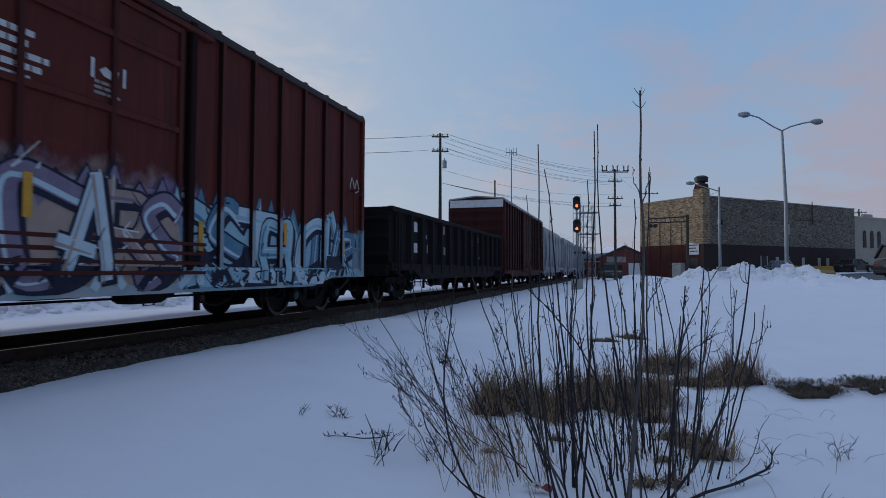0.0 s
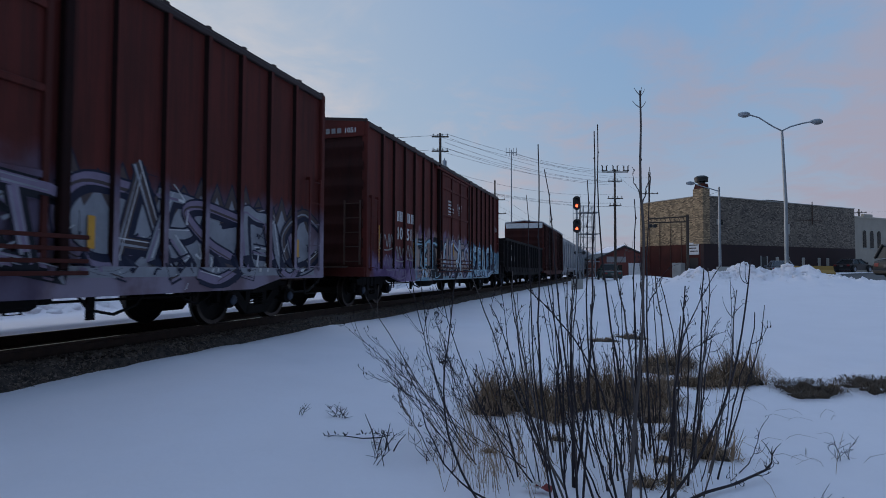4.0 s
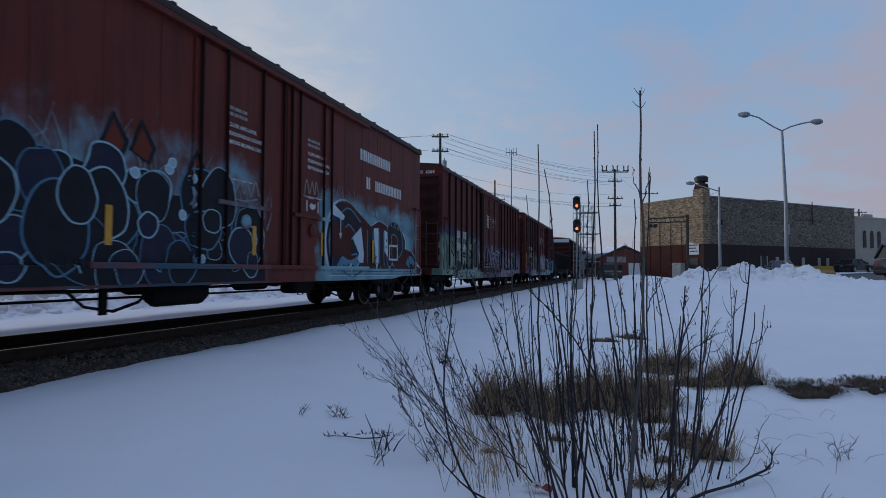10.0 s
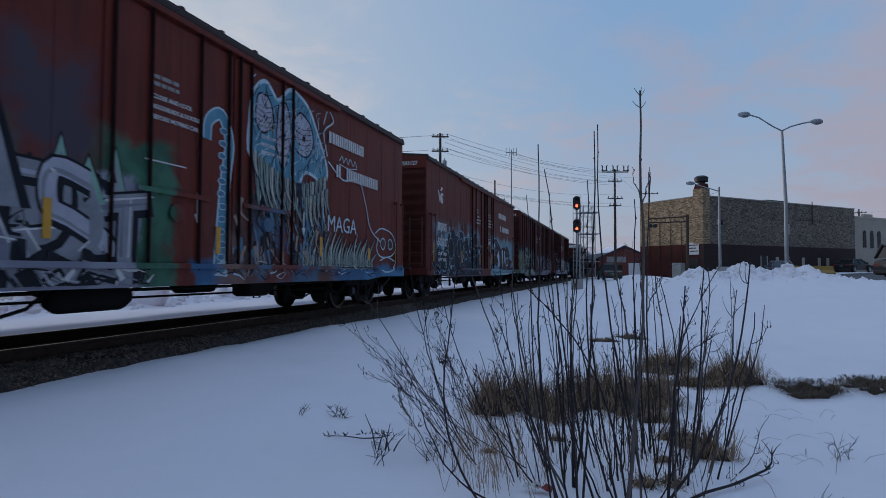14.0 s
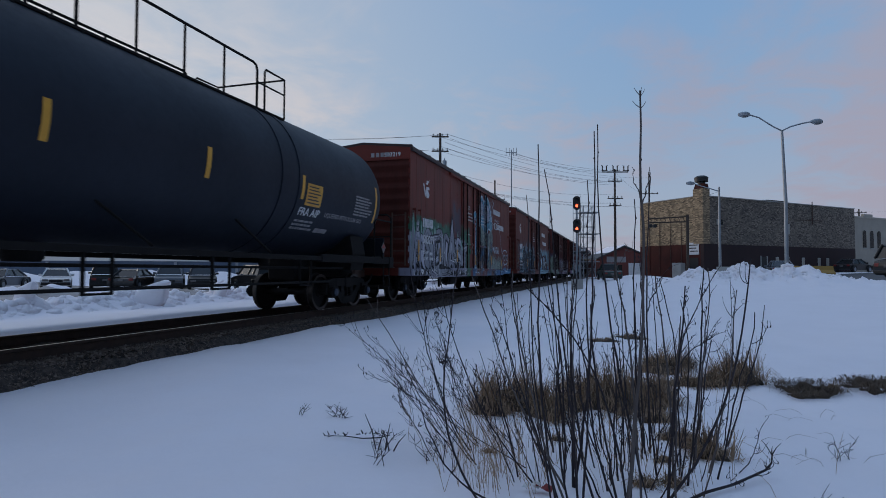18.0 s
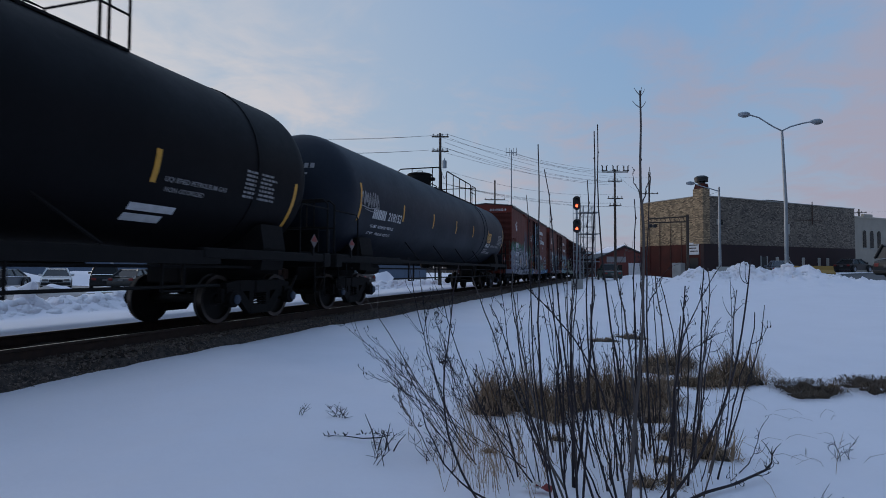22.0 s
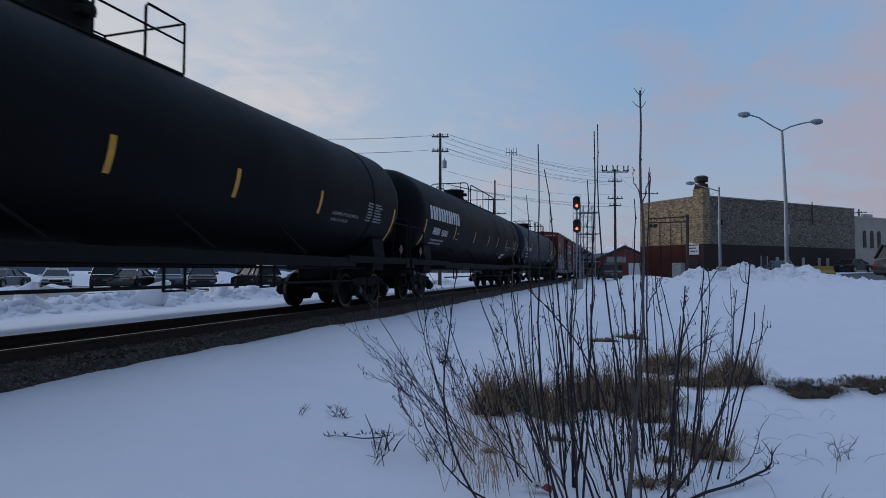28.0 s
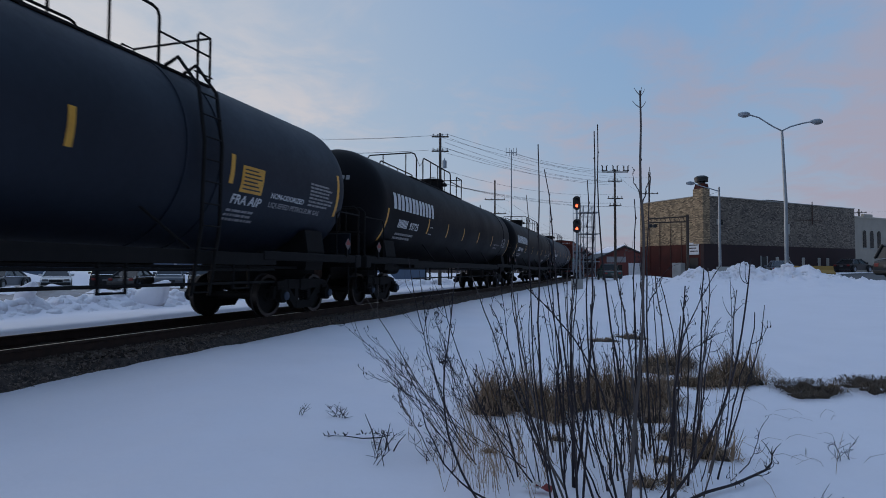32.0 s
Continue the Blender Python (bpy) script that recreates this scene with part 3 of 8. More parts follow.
@lru_cache(None)
def frame_mesh():
    """Cast side frame of a three-piece truck, with its two windows, in its own yz plane."""
    m = Mesh()
    x0, x1 = -0.075, 0.075
    count = [0]
    def bar(a, b, h):
        count[0] += 1
        k = 1 - 0.05 * count[0]
        a, b = Vector((0, *a)), Vector((0, *b))
        d = (b - a).normalized(); nrm = Vector((0, -d.z, d.y)) * h * 0.66
        m.prism([(p.y, p.z) for p in (a - nrm, b - nrm, b + nrm, a + nrm)], "x", x0 * k, x1 * k)
    bar((-0.62, 0.66), (0.62, 0.66), 0.15)
    bar((-0.30, 0.22), (0.30, 0.22), 0.12)
    for s in (-1, 1):
        bar((s * 0.60, 0.66), (s * 0.98, 0.60), 0.17)
        bar((s * 0.72, 0.62), (s * 0.27, 0.20), 0.13)
        bar((s * 0.27, 0.22), (s * 0.27, 0.66), 0.10)
        bar((s * 1.04, 0.62), (s * 1.04, 0.38), 0.10)
        bar((s * 0.74, 0.60), (s * 0.74, 0.42), 0.09)
        m.lathe([(0.0, -0.02), (0.12, -0.02), (0.14, 0.02), (0.14, 0.16), (0.10, 0.18), (0.08, 0.20), (0.0, 0.20)], "x", (0, s * 0.89, 0.43), 16)
        m.box(-0.09, 0.09, s * 0.89 - 0.13, s * 0.89 + 0.13, 0.53, 0.62)
    return m.data("side_frame", GRIME, smooth=35)


@lru_cache(None)
def spring_mesh():
    m = Mesh()
    for y in (-0.16, 0.0, 0.16):
        for i in range(6):
            z = 0.30 + 0.045 * i
            m.lathe([(0.05, z), (0.068, z + 0.012), (0.05, z + 0.026)], "x" if False else "z", (0, y, 0), 10)
    return m.data("spring", GRIME, smooth=40)


def truck(car, y):
    for s in (-1, 1):
        fr = part("side_frame", frame_mesh(), None, car, at=pose(s * 1.0, y, 0, 0, 0, 0 if s > 0 else 180))
        part("spring_nest", spring_mesh(), None, fr)
        part("bearing_cap", cap_mesh(), None, fr, "blue-grey bearing cap", at=pose(0.205, 0.89, 0.43))
        part("bearing_cap", cap_mesh(), None, fr, "blue-grey bearing cap", at=pose(0.205, -0.89, 0.43))
    part("bolster", Mesh().box(-1.1, 1.1, y - 0.2, y + 0.2, 0.52, 0.78, 0.03), GRIME, car)
    for dy in (-0.89, 0.89):
        ax = part("axle", axle_mesh(), None, car, at=pose(0, y + dy, WHEEL_R))
        part("wheel", wheel_mesh(1), None, ax, at=pose(0.745, 0, 0))
        part("wheel", wheel_mesh(-1), None, ax, at=pose(-0.745, 0, 0))
        part("brake_shoe", Mesh().box(-0.82, -0.70, y + dy - 0.47 * (1 if dy > 0 else -1) - 0.03, y + dy - 0.47 * (1 if dy > 0 else -1) + 0.03, 0.32, 0.56, 0.01).box(0.70, 0.82, y + dy - 0.47 * (1 if dy > 0 else -1) - 0.03, y + dy - 0.47 * (1 if dy > 0 else -1) + 0.03, 0.32, 0.56, 0.01), GRIME, car)
        ROLLERS.append((ax, y + dy))


@lru_cache(None)
def cap_mesh():
    return Mesh().lathe([(0.0, 0.0), (0.085, 0.0), (0.085, 0.02), (0.05, 0.035), (0.0, 0.035)], "x", sides=14).data("bearing_cap", CAP_BLUE, smooth=40)


CAP_BLUE = mat("blue_cap_paint", (0.03, 0.055, 0.10), (0.02, 0.03, 0.05), 0.6, scale=12, fine=50)
HOSE = mat("rubber_hose", (0.02, 0.02, 0.022), rough=0.7)
RUSTY = mat("rusty_steel", (0.09, 0.045, 0.03), (0.045, 0.028, 0.022), 0.85, scale=5, fine=40)


def couplers(car, half, drop):
    for s in (-1, 1):
        y = s * half
        m = Mesh().box(-0.12, 0.12, min(y, y + s * 0.35), max(y, y + s * 0.35), 0.74, 0.98, 0.02)
        m.box(-0.17, 0.15, min(y + s * 0.33, y + s * drop), max(y + s * 0.33, y + s * drop), 0.70, 1.02, 0.04)
        m.box(0.02 * s, 0.02 * s + 0.16, min(y + s * drop, y + s * (drop + 0.12)), max(y + s * drop, y + s * (drop + 0.12)), 0.72, 1.0, 0.03)
        part("coupler", m, RUSTY, car)
        pts = [(0.35, y + s * 0.05, 0.82), (0.36, y + s * 0.2, 0.66), (0.30, y + s * drop * 0.6, 0.44), (0.15, y + s * drop, 0.42), (0.05, y + s * (drop + 0.05), 0.52)]
        part("air_hose", Mesh().tube(pts, 0.03, 8), HOSE, car, smooth=60)


def ladder(car, x, y, z0, z1, rungs, width=0.42, along="y", material=None):
    m = Mesh()
    d = 0.07
    for s in (-1, 1):
        if along == "y":
            m.box(x, x + 0.03, y + s * width / 2 - 0.02, y + s * width / 2 + 0.02, z0, z1)
            m.box(x - d, x, y + s * width / 2 - 0.02, y + s * width / 2 + 0.02, z1 - 0.06, z1)
            m.box(x - d, x, y + s * width / 2 - 0.02, y + s * width / 2 + 0.02, z0, z0 + 0.06)
        else:
            m.box(x + s * width / 2 - 0.02, x + s * width / 2 + 0.02, y, y + 0.03, z0, z1)
    lad = part("ladder", m, material or RUSTY, car)
    for i in range(rungs):
        z = z0 + 0.08 + (z1 - z0 - 0.16) * i / max(1, rungs - 1)
        a, b = ((x + 0.015, y - width / 2, z), (x + 0.015, y + width / 2, z)) if along == "y" else ((x - width / 2, y + 0.015, z), (x + width / 2, y + 0.015, z))
        part("rung", Mesh().tube([a, b], 0.012, 6), material or RUSTY, lad, smooth=60)
    return lad


def underframe(car, half, z_sill, centres):
    part("centre_sill", Mesh().box(-0.32, 0.32, -half + 0.1, half - 0.1, 0.70, 1.0, 0.02), GRIME, car)
    part("brake_cylinder", Mesh().tube([(0.55, 0.3, 0.72), (0.55, 1.1, 0.72)], 0.17, 14).tube([(0.55, -0.2, 0.72), (0.55, 0.3, 0.72)], 0.03, 8), GRIME, car, smooth=40)
    part("air_reservoir", Mesh().tube([(-0.6, -1.3, 0.7), (-0.6, -1.15, 0.7), (-0.6, -0.2, 0.7), (-0.6, -0.05, 0.7)], [0.14, 0.2, 0.2, 0.14], 14), GRIME, car, smooth=40)
    part("brake_rod", Mesh().tube([(0.75, -centres + 1.3, 0.55), (0.75, centres - 1.3, 0.52)], 0.018, 6), GRIME, car, smooth=60)
    part("brake_pipe", Mesh().tube([(0.95, -half + 0.4, 0.72), (0.95, -3.2, 0.66), (0.95, 3.2, 0.66), (0.95, half - 0.4, 0.72)], 0.025, 6), GRIME, car, smooth=60)
    for y in (-centres + 1.7, -1.9, 1.9, centres - 1.7):
        part("hanger", Mesh().tube([(0.95, y - 0.06, 0.9), (0.95, y - 0.08, 0.42), (0.95, y + 0.12, 0.42), (0.95, y + 0.1, 0.9)], 0.018, 6), GRIME, car, smooth=60)
    part("brake_valve", Mesh().box(0.75, 1.15, 1.4, 2.1, 0.46, 0.80, 0.05).box(0.85, 1.05, 2.1, 2.35, 0.52, 0.7, 0.03), GRIME, car)
    part("auxiliary_reservoir", Mesh().tube([(0.95, -2.3, 0.58), (0.95, -2.18, 0.58), (0.95, -1.25, 0.58), (0.95, -1.12, 0.58)], [0.12, 0.19, 0.19, 0.12], 14), GRIME, car, smooth=40)
    for a, b, z in ((2.4, 3.6, 0.36), (-3.9, -2.5, 0.40), (4.1, 5.0, 0.42)):
        part("slack_hose", Mesh().tube([(1.25, a, 0.72), (1.26, a + 0.2 * (b - a), z + 0.08), (1.27, (a + b) / 2, z), (1.26, b - 0.2 * (b - a), z + 0.1), (1.25, b, 0.72)], 0.022, 6), GRIME, car, smooth=60)
    part("lever", Mesh().box(0.9, 0.96, 2.9, 3.0, 0.28, 0.9), GRIME, car)
    part("lever", Mesh().box(0.9, 0.96, -3.1, -3.0, 0.33, 0.9), GRIME, car)
    for y in (-2.6, -0.9, 0.9, 2.6):
        part("cross_bearer", Mesh().box(-1.4, 1.4, y - 0.06, y + 0.06, 0.78, 1.0), GRIME, car)


def corrugated_end(car, y, s, z0, z1, half_w, ribs, material):
    """Pressed steel end with horizontal ridges."""
    outline = [(0.0, z0)]
    step = (z1 - z0) / ribs
    for i in range(ribs):
        a = z0 + i * step
        outline += [(0.0, a + 0.08 * step), (0.085, a + 0.34 * step), (0.085, a + 0.5 * step), (0.0, a + 0.78 * step)]
    outline += [(0.0, z1), (-0.06, z1), (-0.06, z0)]
    m = Mesh().prism([(y + s * d, z) for d, z in outline], "x", -half_w, half_w)
    return part("end_wall", m, material, car, smooth=50)


def boxcar(label, material, roof_material, kind, z0, z1, length, spray=None):
    """kind 'post': outside posts and one sliding door; 'smooth': sheathed sides and a pair of plug doors."""
    car = thing("boxcar", label, "railway wagon", group="wagons of the passing goods train")
    if spray:
        material = spray(car)
    h, w = length / 2, 1.52 if kind == "post" else 1.57
    s0 = 0.79
    eave = z1
    # side walls, 60 mm thick
    dz0, dz1 = s0 + 0.25, eave - 0.24
    dh = 1.83 if kind == "post" else 2.15
    side = None
    for s in (1, -1):
        m = Mesh()
        m.box(*sorted((s * w, s * (w - 0.06))), -h, h, s0 + 0.12, eave)
        wall = part("side_wall", m, material, car)
        if kind == "smooth":
            for k in range(-8, 9):
                if abs(k * 0.92) > dh + 0.2:
                    part("weld_strip", Mesh().box(*sorted((s * w, s * (w + 0.005))), k * 0.92 - 0.025, k * 0.92 + 0.025, s0 + 0.25, eave - 0.1), material, wall)
        if s > 0:
            side = wall
        sill = Mesh()
        x0, x1 = sorted((s * (w - 0.02), s * (w + 0.075)))
        dip = 0.62 if kind == "post" else 0.72
        sill.prism([(-h, s0), (-h, s0 + 0.2), (h, s0 + 0.2), (h, s0), (h - 1.6, s0), (h - 2.4, dip), (-h + 2.4, dip), (-h + 1.6, s0)], "x", x0, x1)
        part("side_sill", sill, material, car)
        part("eave_rail", Mesh().box(*sorted((s * (w - 0.02), s * (w + 0.07))), -h, h, eave - 0.1, eave, 0.015), roof_material, car)
        if kind == "post":
            ys = [k for k in (2.72, 3.55, 4.38, 5.21, 6.04, 6.87)]
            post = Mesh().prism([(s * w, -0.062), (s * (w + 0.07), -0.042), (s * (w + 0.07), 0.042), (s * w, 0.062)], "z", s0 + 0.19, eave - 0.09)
            # both flanks get a darker colour that paints in their shade along with dirt
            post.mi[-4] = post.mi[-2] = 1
            post = post.data("side_post", [material, OXIDE_GRIME_SHADE])
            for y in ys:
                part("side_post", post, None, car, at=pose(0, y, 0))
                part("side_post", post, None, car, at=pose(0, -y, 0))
            for y in (h - 0.06, -h + 0.06):
                part("corner_post", Mesh().box(*sorted((s * (w - 0.02), s * (w + 0.08))), y - 0.06, y + 0.06, s0 + 0.1, eave, 0.015), material, car)
    # doors
    for s in (1, -1):
        if kind == "post":
            x0, x1 = sorted((s * (w + 0.01), s * (w + 0.07)))
            door = part("sliding_door", Mesh().box(x0, x1, -1.75, 1.75, dz0, dz1, 0.01), material, car)
            for z in (dz0 + 0.05, dz0 + 0.95, dz0 + 1.9, dz1 - 0.55, dz1 - 0.05):
                part("door_rib", Mesh().box(*sorted((s * (w + 0.07), s * (w + 0.105))), -1.75, 1.75, z - 0.045, z + 0.045, 0.012), material, door)
            for y in (-1.75, -0.55, 0.62, 1.75):
                part("door_stile", Mesh().box(*sorted((s * (w + 0.07), s * (w + 0.115))), y - 0.04, y + 0.04, dz0, dz1, 0.012), OXIDE_DARK, door)
            # tracks dark brown: dirt, and the shadow lines along them painted in
            for k in range(4):
                z = s0 + 0.12 + 0.14 * k
                part("door_track", Mesh().box(*sorted((s * (w + 0.05), s * (w + 0.13))), -2.2, 2.3, z - 0.03, z + 0.02, 0.006), OXIDE_DARK, car)
            part("door_rail", Mesh().box(*sorted((s * w, s * (w + 0.13))), -2.4, 4.2 if False else 2.4, dz1 + 0.02, dz1 + 0.1, 0.01), material, car)
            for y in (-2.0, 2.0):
                part("door_post", Mesh().box(*sorted((s * w, s * (w + 0.11))), y - 0.06, y + 0.06, s0 + 0.15, eave - 0.05, 0.015), OXIDE_GRIME_SHADE, car)
        else:
            for y0, y1 in ((-dh, 0.28), (0.32, dh)):
                door = part("plug_door", Mesh().box(*sorted((s * (w - 0.01), s * (w + 0.035))), y0, y1, dz0 - 0.02, dz1, 0.012), material, car)
                mid = (y0 + y1) / 2
                for y in (y0 + 0.12, mid - 0.5, mid + 0.45, y1 - 0.12):
                    part("locking_bar", Mesh().tube([(s * (w + 0.065), y, dz0 - 0.1), (s * (w + 0.065), y, dz1 + 0.06)], 0.024, 8), OXIDE_GRIME_SHADE, door, smooth=60)
                part("door_crank", Mesh().lathe([(0.0, 0.0), (0.13, 0.0), (0.13, 0.03), (0.05, 0.05), (0.0, 0.05)], "x", (s * (w + 0.05) - (0.05 if s < 0 else 0), mid, 1.75), 16), material, door, smooth=40)
                part("door_bracket", Mesh().box(*sorted((s * w, s * (w + 0.09))), mid - 0.7, mid + 0.7, dz0 + 0.95, dz0 + 1.02), material, door)
            part("door_track", Mesh().box(*sorted((s * w, s * (w + 0.12))), -3.9, 3.9, s0 + 0.17, s0 + 0.25, 0.01), material, car)
            part("door_hood", Mesh().box(*sorted((s * w, s * (w + 0.10))), -3.9, 3.9, dz1 + 0.04, dz1 + 0.13, 0.01), material, car)
    # roof with raised seams
    peak = eave + 0.17
    sheet = Mesh().prism([(-w - 0.05, eave - 0.01), (0, peak - 0.02), (w + 0.05, eave - 0.01), (w + 0.05, eave + 0.035), (0, peak + 0.02), (-w - 0.05, eave + 0.035)], "y", -h - 0.02, h + 0.02)
    roof = part("roof", sheet, roof_material, car)
    seam = Mesh().prism([(-w - 0.04, eave + 0.03), (0, peak + 0.015), (w + 0.04, eave + 0.03), (w + 0.04, eave + 0.075), (0, peak + 0.06), (-w - 0.04, eave + 0.075)], "y", -0.04, 0.04).data("roof_seam", roof_material)
    n = 18
    for i in range(n + 1):
        part("roof_seam", seam, None, roof, at=pose(0, -h + 0.05 + (length - 0.1) * i / n, 0))
    # ends
    for s in (-1, 1):
        corrugated_end(car, s * (h - 0.03), s, s0 + 0.15, eave - 0.35, w - 0.02, 7 if kind == "post" else 10, END_BROWN if kind == "post" else END_RED)
        part("end_fascia", Mesh().prism([(-w, eave - 0.36), (w, eave - 0.36), (w, eave), (0, peak), (-w, eave)], "y", s * (h - 0.06), s * (h + 0.012)), material, car)
        part("end_sill", Mesh().box(-w - 0.05, w + 0.05, *sorted((s * (h - 0.1), s * (h + 0.06))), s0, s0 + 0.24, 0.015), material, car)
        part("end_platform", Mesh().box(-1.1, 1.1, *sorted((s * h, s * (h + 0.32))), s0 + 0.22, s0 + 0.26), RUSTY, car)
        ladder(car, 1.25, s * (h + 0.13), s0 + 0.3, s0 + 1.9, 5, along="x")
        part("grab_iron", Mesh().tube([(-1.3, s * (h + 0.03), s0 + 1.4), (-1.3, s * (h + 0.12), s0 + 1.4), (-0.7, s * (h + 0.12), s0 + 1.4), (-0.7, s * (h + 0.03), s0 + 1.4)], 0.013, 6), RUSTY, car, smooth=60)
    ladder(car, w + 0.09, -h + 0.42, s0 + 0.15, s0 + 2.05, 5, material=material)
    ladder(car, w + 0.09, h - 0.42, s0 + 0.15, s0 + 2.05, 5, material=material)
    for y in (-h + 0.42, h - 0.42):
        part("stirrup_step", Mesh().tube([(w, y - 0.22, s0 + 0.05), (w, y - 0.2, s0 - 0.32), (w, y + 0.2, s0 - 0.32), (w, y + 0.22, s0 + 0.05)], 0.018, 6), GRIME, car, smooth=60)
    # hand brake at the rear end
    part("brake_wheel", Mesh().lathe([(0.20, -0.02), (0.235, 0.0), (0.20, 0.02), (0.19, 0.0)], "y", (-0.55, -h - 0.22, 2.15), 20).box(-0.75, -0.35, -h - 0.235, -h - 0.21, 2.14, 2.17).box(-0.565, -0.535, -h - 0.235, -h - 0.21, 1.95, 2.35), RUSTY, car, smooth=50)
    part("brake_housing", Mesh().box(-0.7, -0.4, -h - 0.19, -h - 0.02, 1.9, 2.4, 0.03), material, car)
    part("brake_chain_rod", Mesh().tube([(-0.55, -h - 0.12, 1.9), (-0.5, -h - 0.12, 1.05)], 0.016, 6), GRIME, car)
    underframe(car, h, s0, 6.4)
    couplers(car, h, 0.95)
    for y in (-6.4, 6.4):
        truck(car, y)
    return car, w, h, side


TANK_R, TANK_Z = 1.54, 2.80
HEAD_Y, HEAD_DEEP = 8.78, 1.02


def tank_car(label, material, style, layout, rear=HEAD_Y, front=HEAD_Y):
    car = thing("tank_car", label, "railway wagon", group="wagons of the passing goods train")
    R, zc = TANK_R, TANK_Z
    prof = []
    for i in range(13):
        a = radians(90 * i / 12)
        prof.append((max(0.001, R * math.sin(a)), -HEAD_Y - HEAD_DEEP * math.cos(a)))
    prof += [(R, y) for y in (-6, -3, 0, 3, 6)]
    prof += [(r, -y) for r, y in reversed(prof[:13])]
    prof = [(r, y - (rear - HEAD_Y)) if y < -7 else (r, y + (front - HEAD_Y)) if y > 7 else (r, y) for r, y in prof]
    shell = Mesh().lathe(prof, "y", (0, 0, zc), 64)
    tank = part("tank", shell, material, car, smooth=35)
    for y in ((-7.3, 4.0, 4.75) if style == "ladder" else (7.3,) if style == "plain" else (4.4, 5.0)):
        part("tank_band", Mesh().lathe([(R + 0.002, y - 0.05), (R + 0.016, y - 0.05), (R + 0.016, y + 0.05), (R + 0.002, y + 0.05)], "y", (0, 0, zc), 56), material, tank, smooth=35)
    # saddles, stub sills, bolsters
    for s in (-1, 1):
        y = s * 8.05
        part("saddle", Mesh().prism([(-1.30, 0.95), (1.30, 0.95), (1.36, 1.35), (1.28, 1.80), (1.12, 1.75), (0.7, 1.5), (0, 1.38), (-0.7, 1.5), (-1.12, 1.75), (-1.28, 1.80), (-1.36, 1.35)], "y", y - 0.35, y + 0.35), GRIME, car)
        part("stub_sill", Mesh().box(-0.35, 0.35, *sorted((s * 6.7, s * 9.75)), 0.72, 1.42, 0.03), GRIME, car)
        for x in (-1.48, 1.30):
            part("side_sill", Mesh().box(x, x + 0.18, *sorted((s * 6.0, s * 9.95)), 1.13, 1.30, 0.02), GRIME, car)
        part("end_sill", Mesh().box(-1.5, 1.5, *sorted((s * 9.7, s * 10.0)), 1.02, 1.32, 0.02), GRIME, car)
        part("end_walkway", Mesh().box(-1.3, 1.3, *sorted((s * 9.0, s * 9.75)), 1.30, 1.34), GRIME, car)
        part("end_plate", Mesh().box(-1.25, 1.25, *sorted((s * 9.86, s * 9.91)), 1.34, 1.86, 0.012), material, car)
        rail_y = s * 9.97
        rail = part("end_railing", Mesh().tube([(-1.42, rail_y, 1.3), (-1.42, rail_y, 2.42), (-1.3, rail_y, 2.52), (1.3, rail_y, 2.52), (1.42, rail_y, 2.42), (1.42, rail_y, 1.3)], 0.025, 8), GRIME, car, smooth=60)
        for x in (-0.9, 0.9):
            part("railing_post", Mesh().tube([(x, rail_y, 1.3), (x, rail_y, 2.5)], 0.02, 6), GRIME, rail, smooth=60)
        part("railing_bar", Mesh().tube([(-1.42, rail_y, 1.9), (1.42, rail_y, 1.9)], 0.018, 6), GRIME, rail, smooth=60)
        for x in (-1.44, 1.44):
            part("side_handrail", Mesh().tube([(x, rail_y, 2.3), (x, s * 8.9, 2.3), (x, s * 8.8, 2.2), (x, s * 8.8, 1.3)], 0.02, 6), GRIME, rail, smooth=60)
            part("step", Mesh().tube([(x, s * 9.4, 1.15), (x, s * 9.4, 0.5), (x, s * 9.8, 0.5), (x, s * 9.8, 1.15)], 0.02, 6).tube([(x, s * 9.4, 0.8), (x, s * 9.8, 0.8)], 0.018, 6), GRIME, car, smooth=60)
    # walkway along the top with its railings
    zt = zc + R
    zw = zt - 0.2
    (wy0, wy1), (a1, b1), (a2, b2), (a3, b3) = layout
    for x in (0.42, -0.86):
        part("top_walkway", Mesh().box(x, x + 0.44, wy0, wy1, zw - 0.04, zw, 0.005), GRIME, car)
    for i in range(14):
        y = wy0 + 0.2 + (wy1 - wy0 - 0.4) * i / 13
        part("walkway_bracket", Mesh().box(-0.88, 0.88, y - 0.025, y + 0.025, zw - 0.22, zw - 0.04), GRIME, car)
    part("manway_housing", Mesh().lathe([(0.45, zt - 0.1), (0.45, zt + 0.34), (0.49, zt + 0.35), (0.49, zt + 0.41), (0.45, zt + 0.43), (0.0, zt + 0.45)], "z", (0, -0.3, 0), 28), GRIME, car, smooth=35)
    part("lid_handle", Mesh().tube([(-0.12, -0.3, zt + 0.44), (-0.12, -0.3, zt + 0.55), (0.12, -0.3, zt + 0.55), (0.12, -0.3, zt + 0.44)], 0.014, 6), GRIME, car, smooth=60)
    for x in (-0.62, 0.42):
        part("valve_lug", Mesh().box(x, x + 0.2, -0.42, -0.18, zt + 0.14, zt + 0.27, 0.02), GRIME, car)
    top = zw + 0.85

    def guard(a, b, posts):
        for x in (0.84, -0.84):
            pts = [(x, a, zw), (x, a, top - 0.12), (x, a + 0.04, top - 0.03), (x, a + 0.14, top), (x, b - 0.14, top), (x, b - 0.04, top - 0.03), (x, b, top - 0.12), (x, b, zw)]
            hr = part("walkway_railing", Mesh().tube(pts, 0.024, 8), GRIME, car, smooth=60)
            for i in range(1, posts):
                y = a + (b - a) * i / posts
                part("railing_post", Mesh().tube([(x, y, zw), (x, y, top)], 0.02, 6), GRIME, hr, smooth=60)

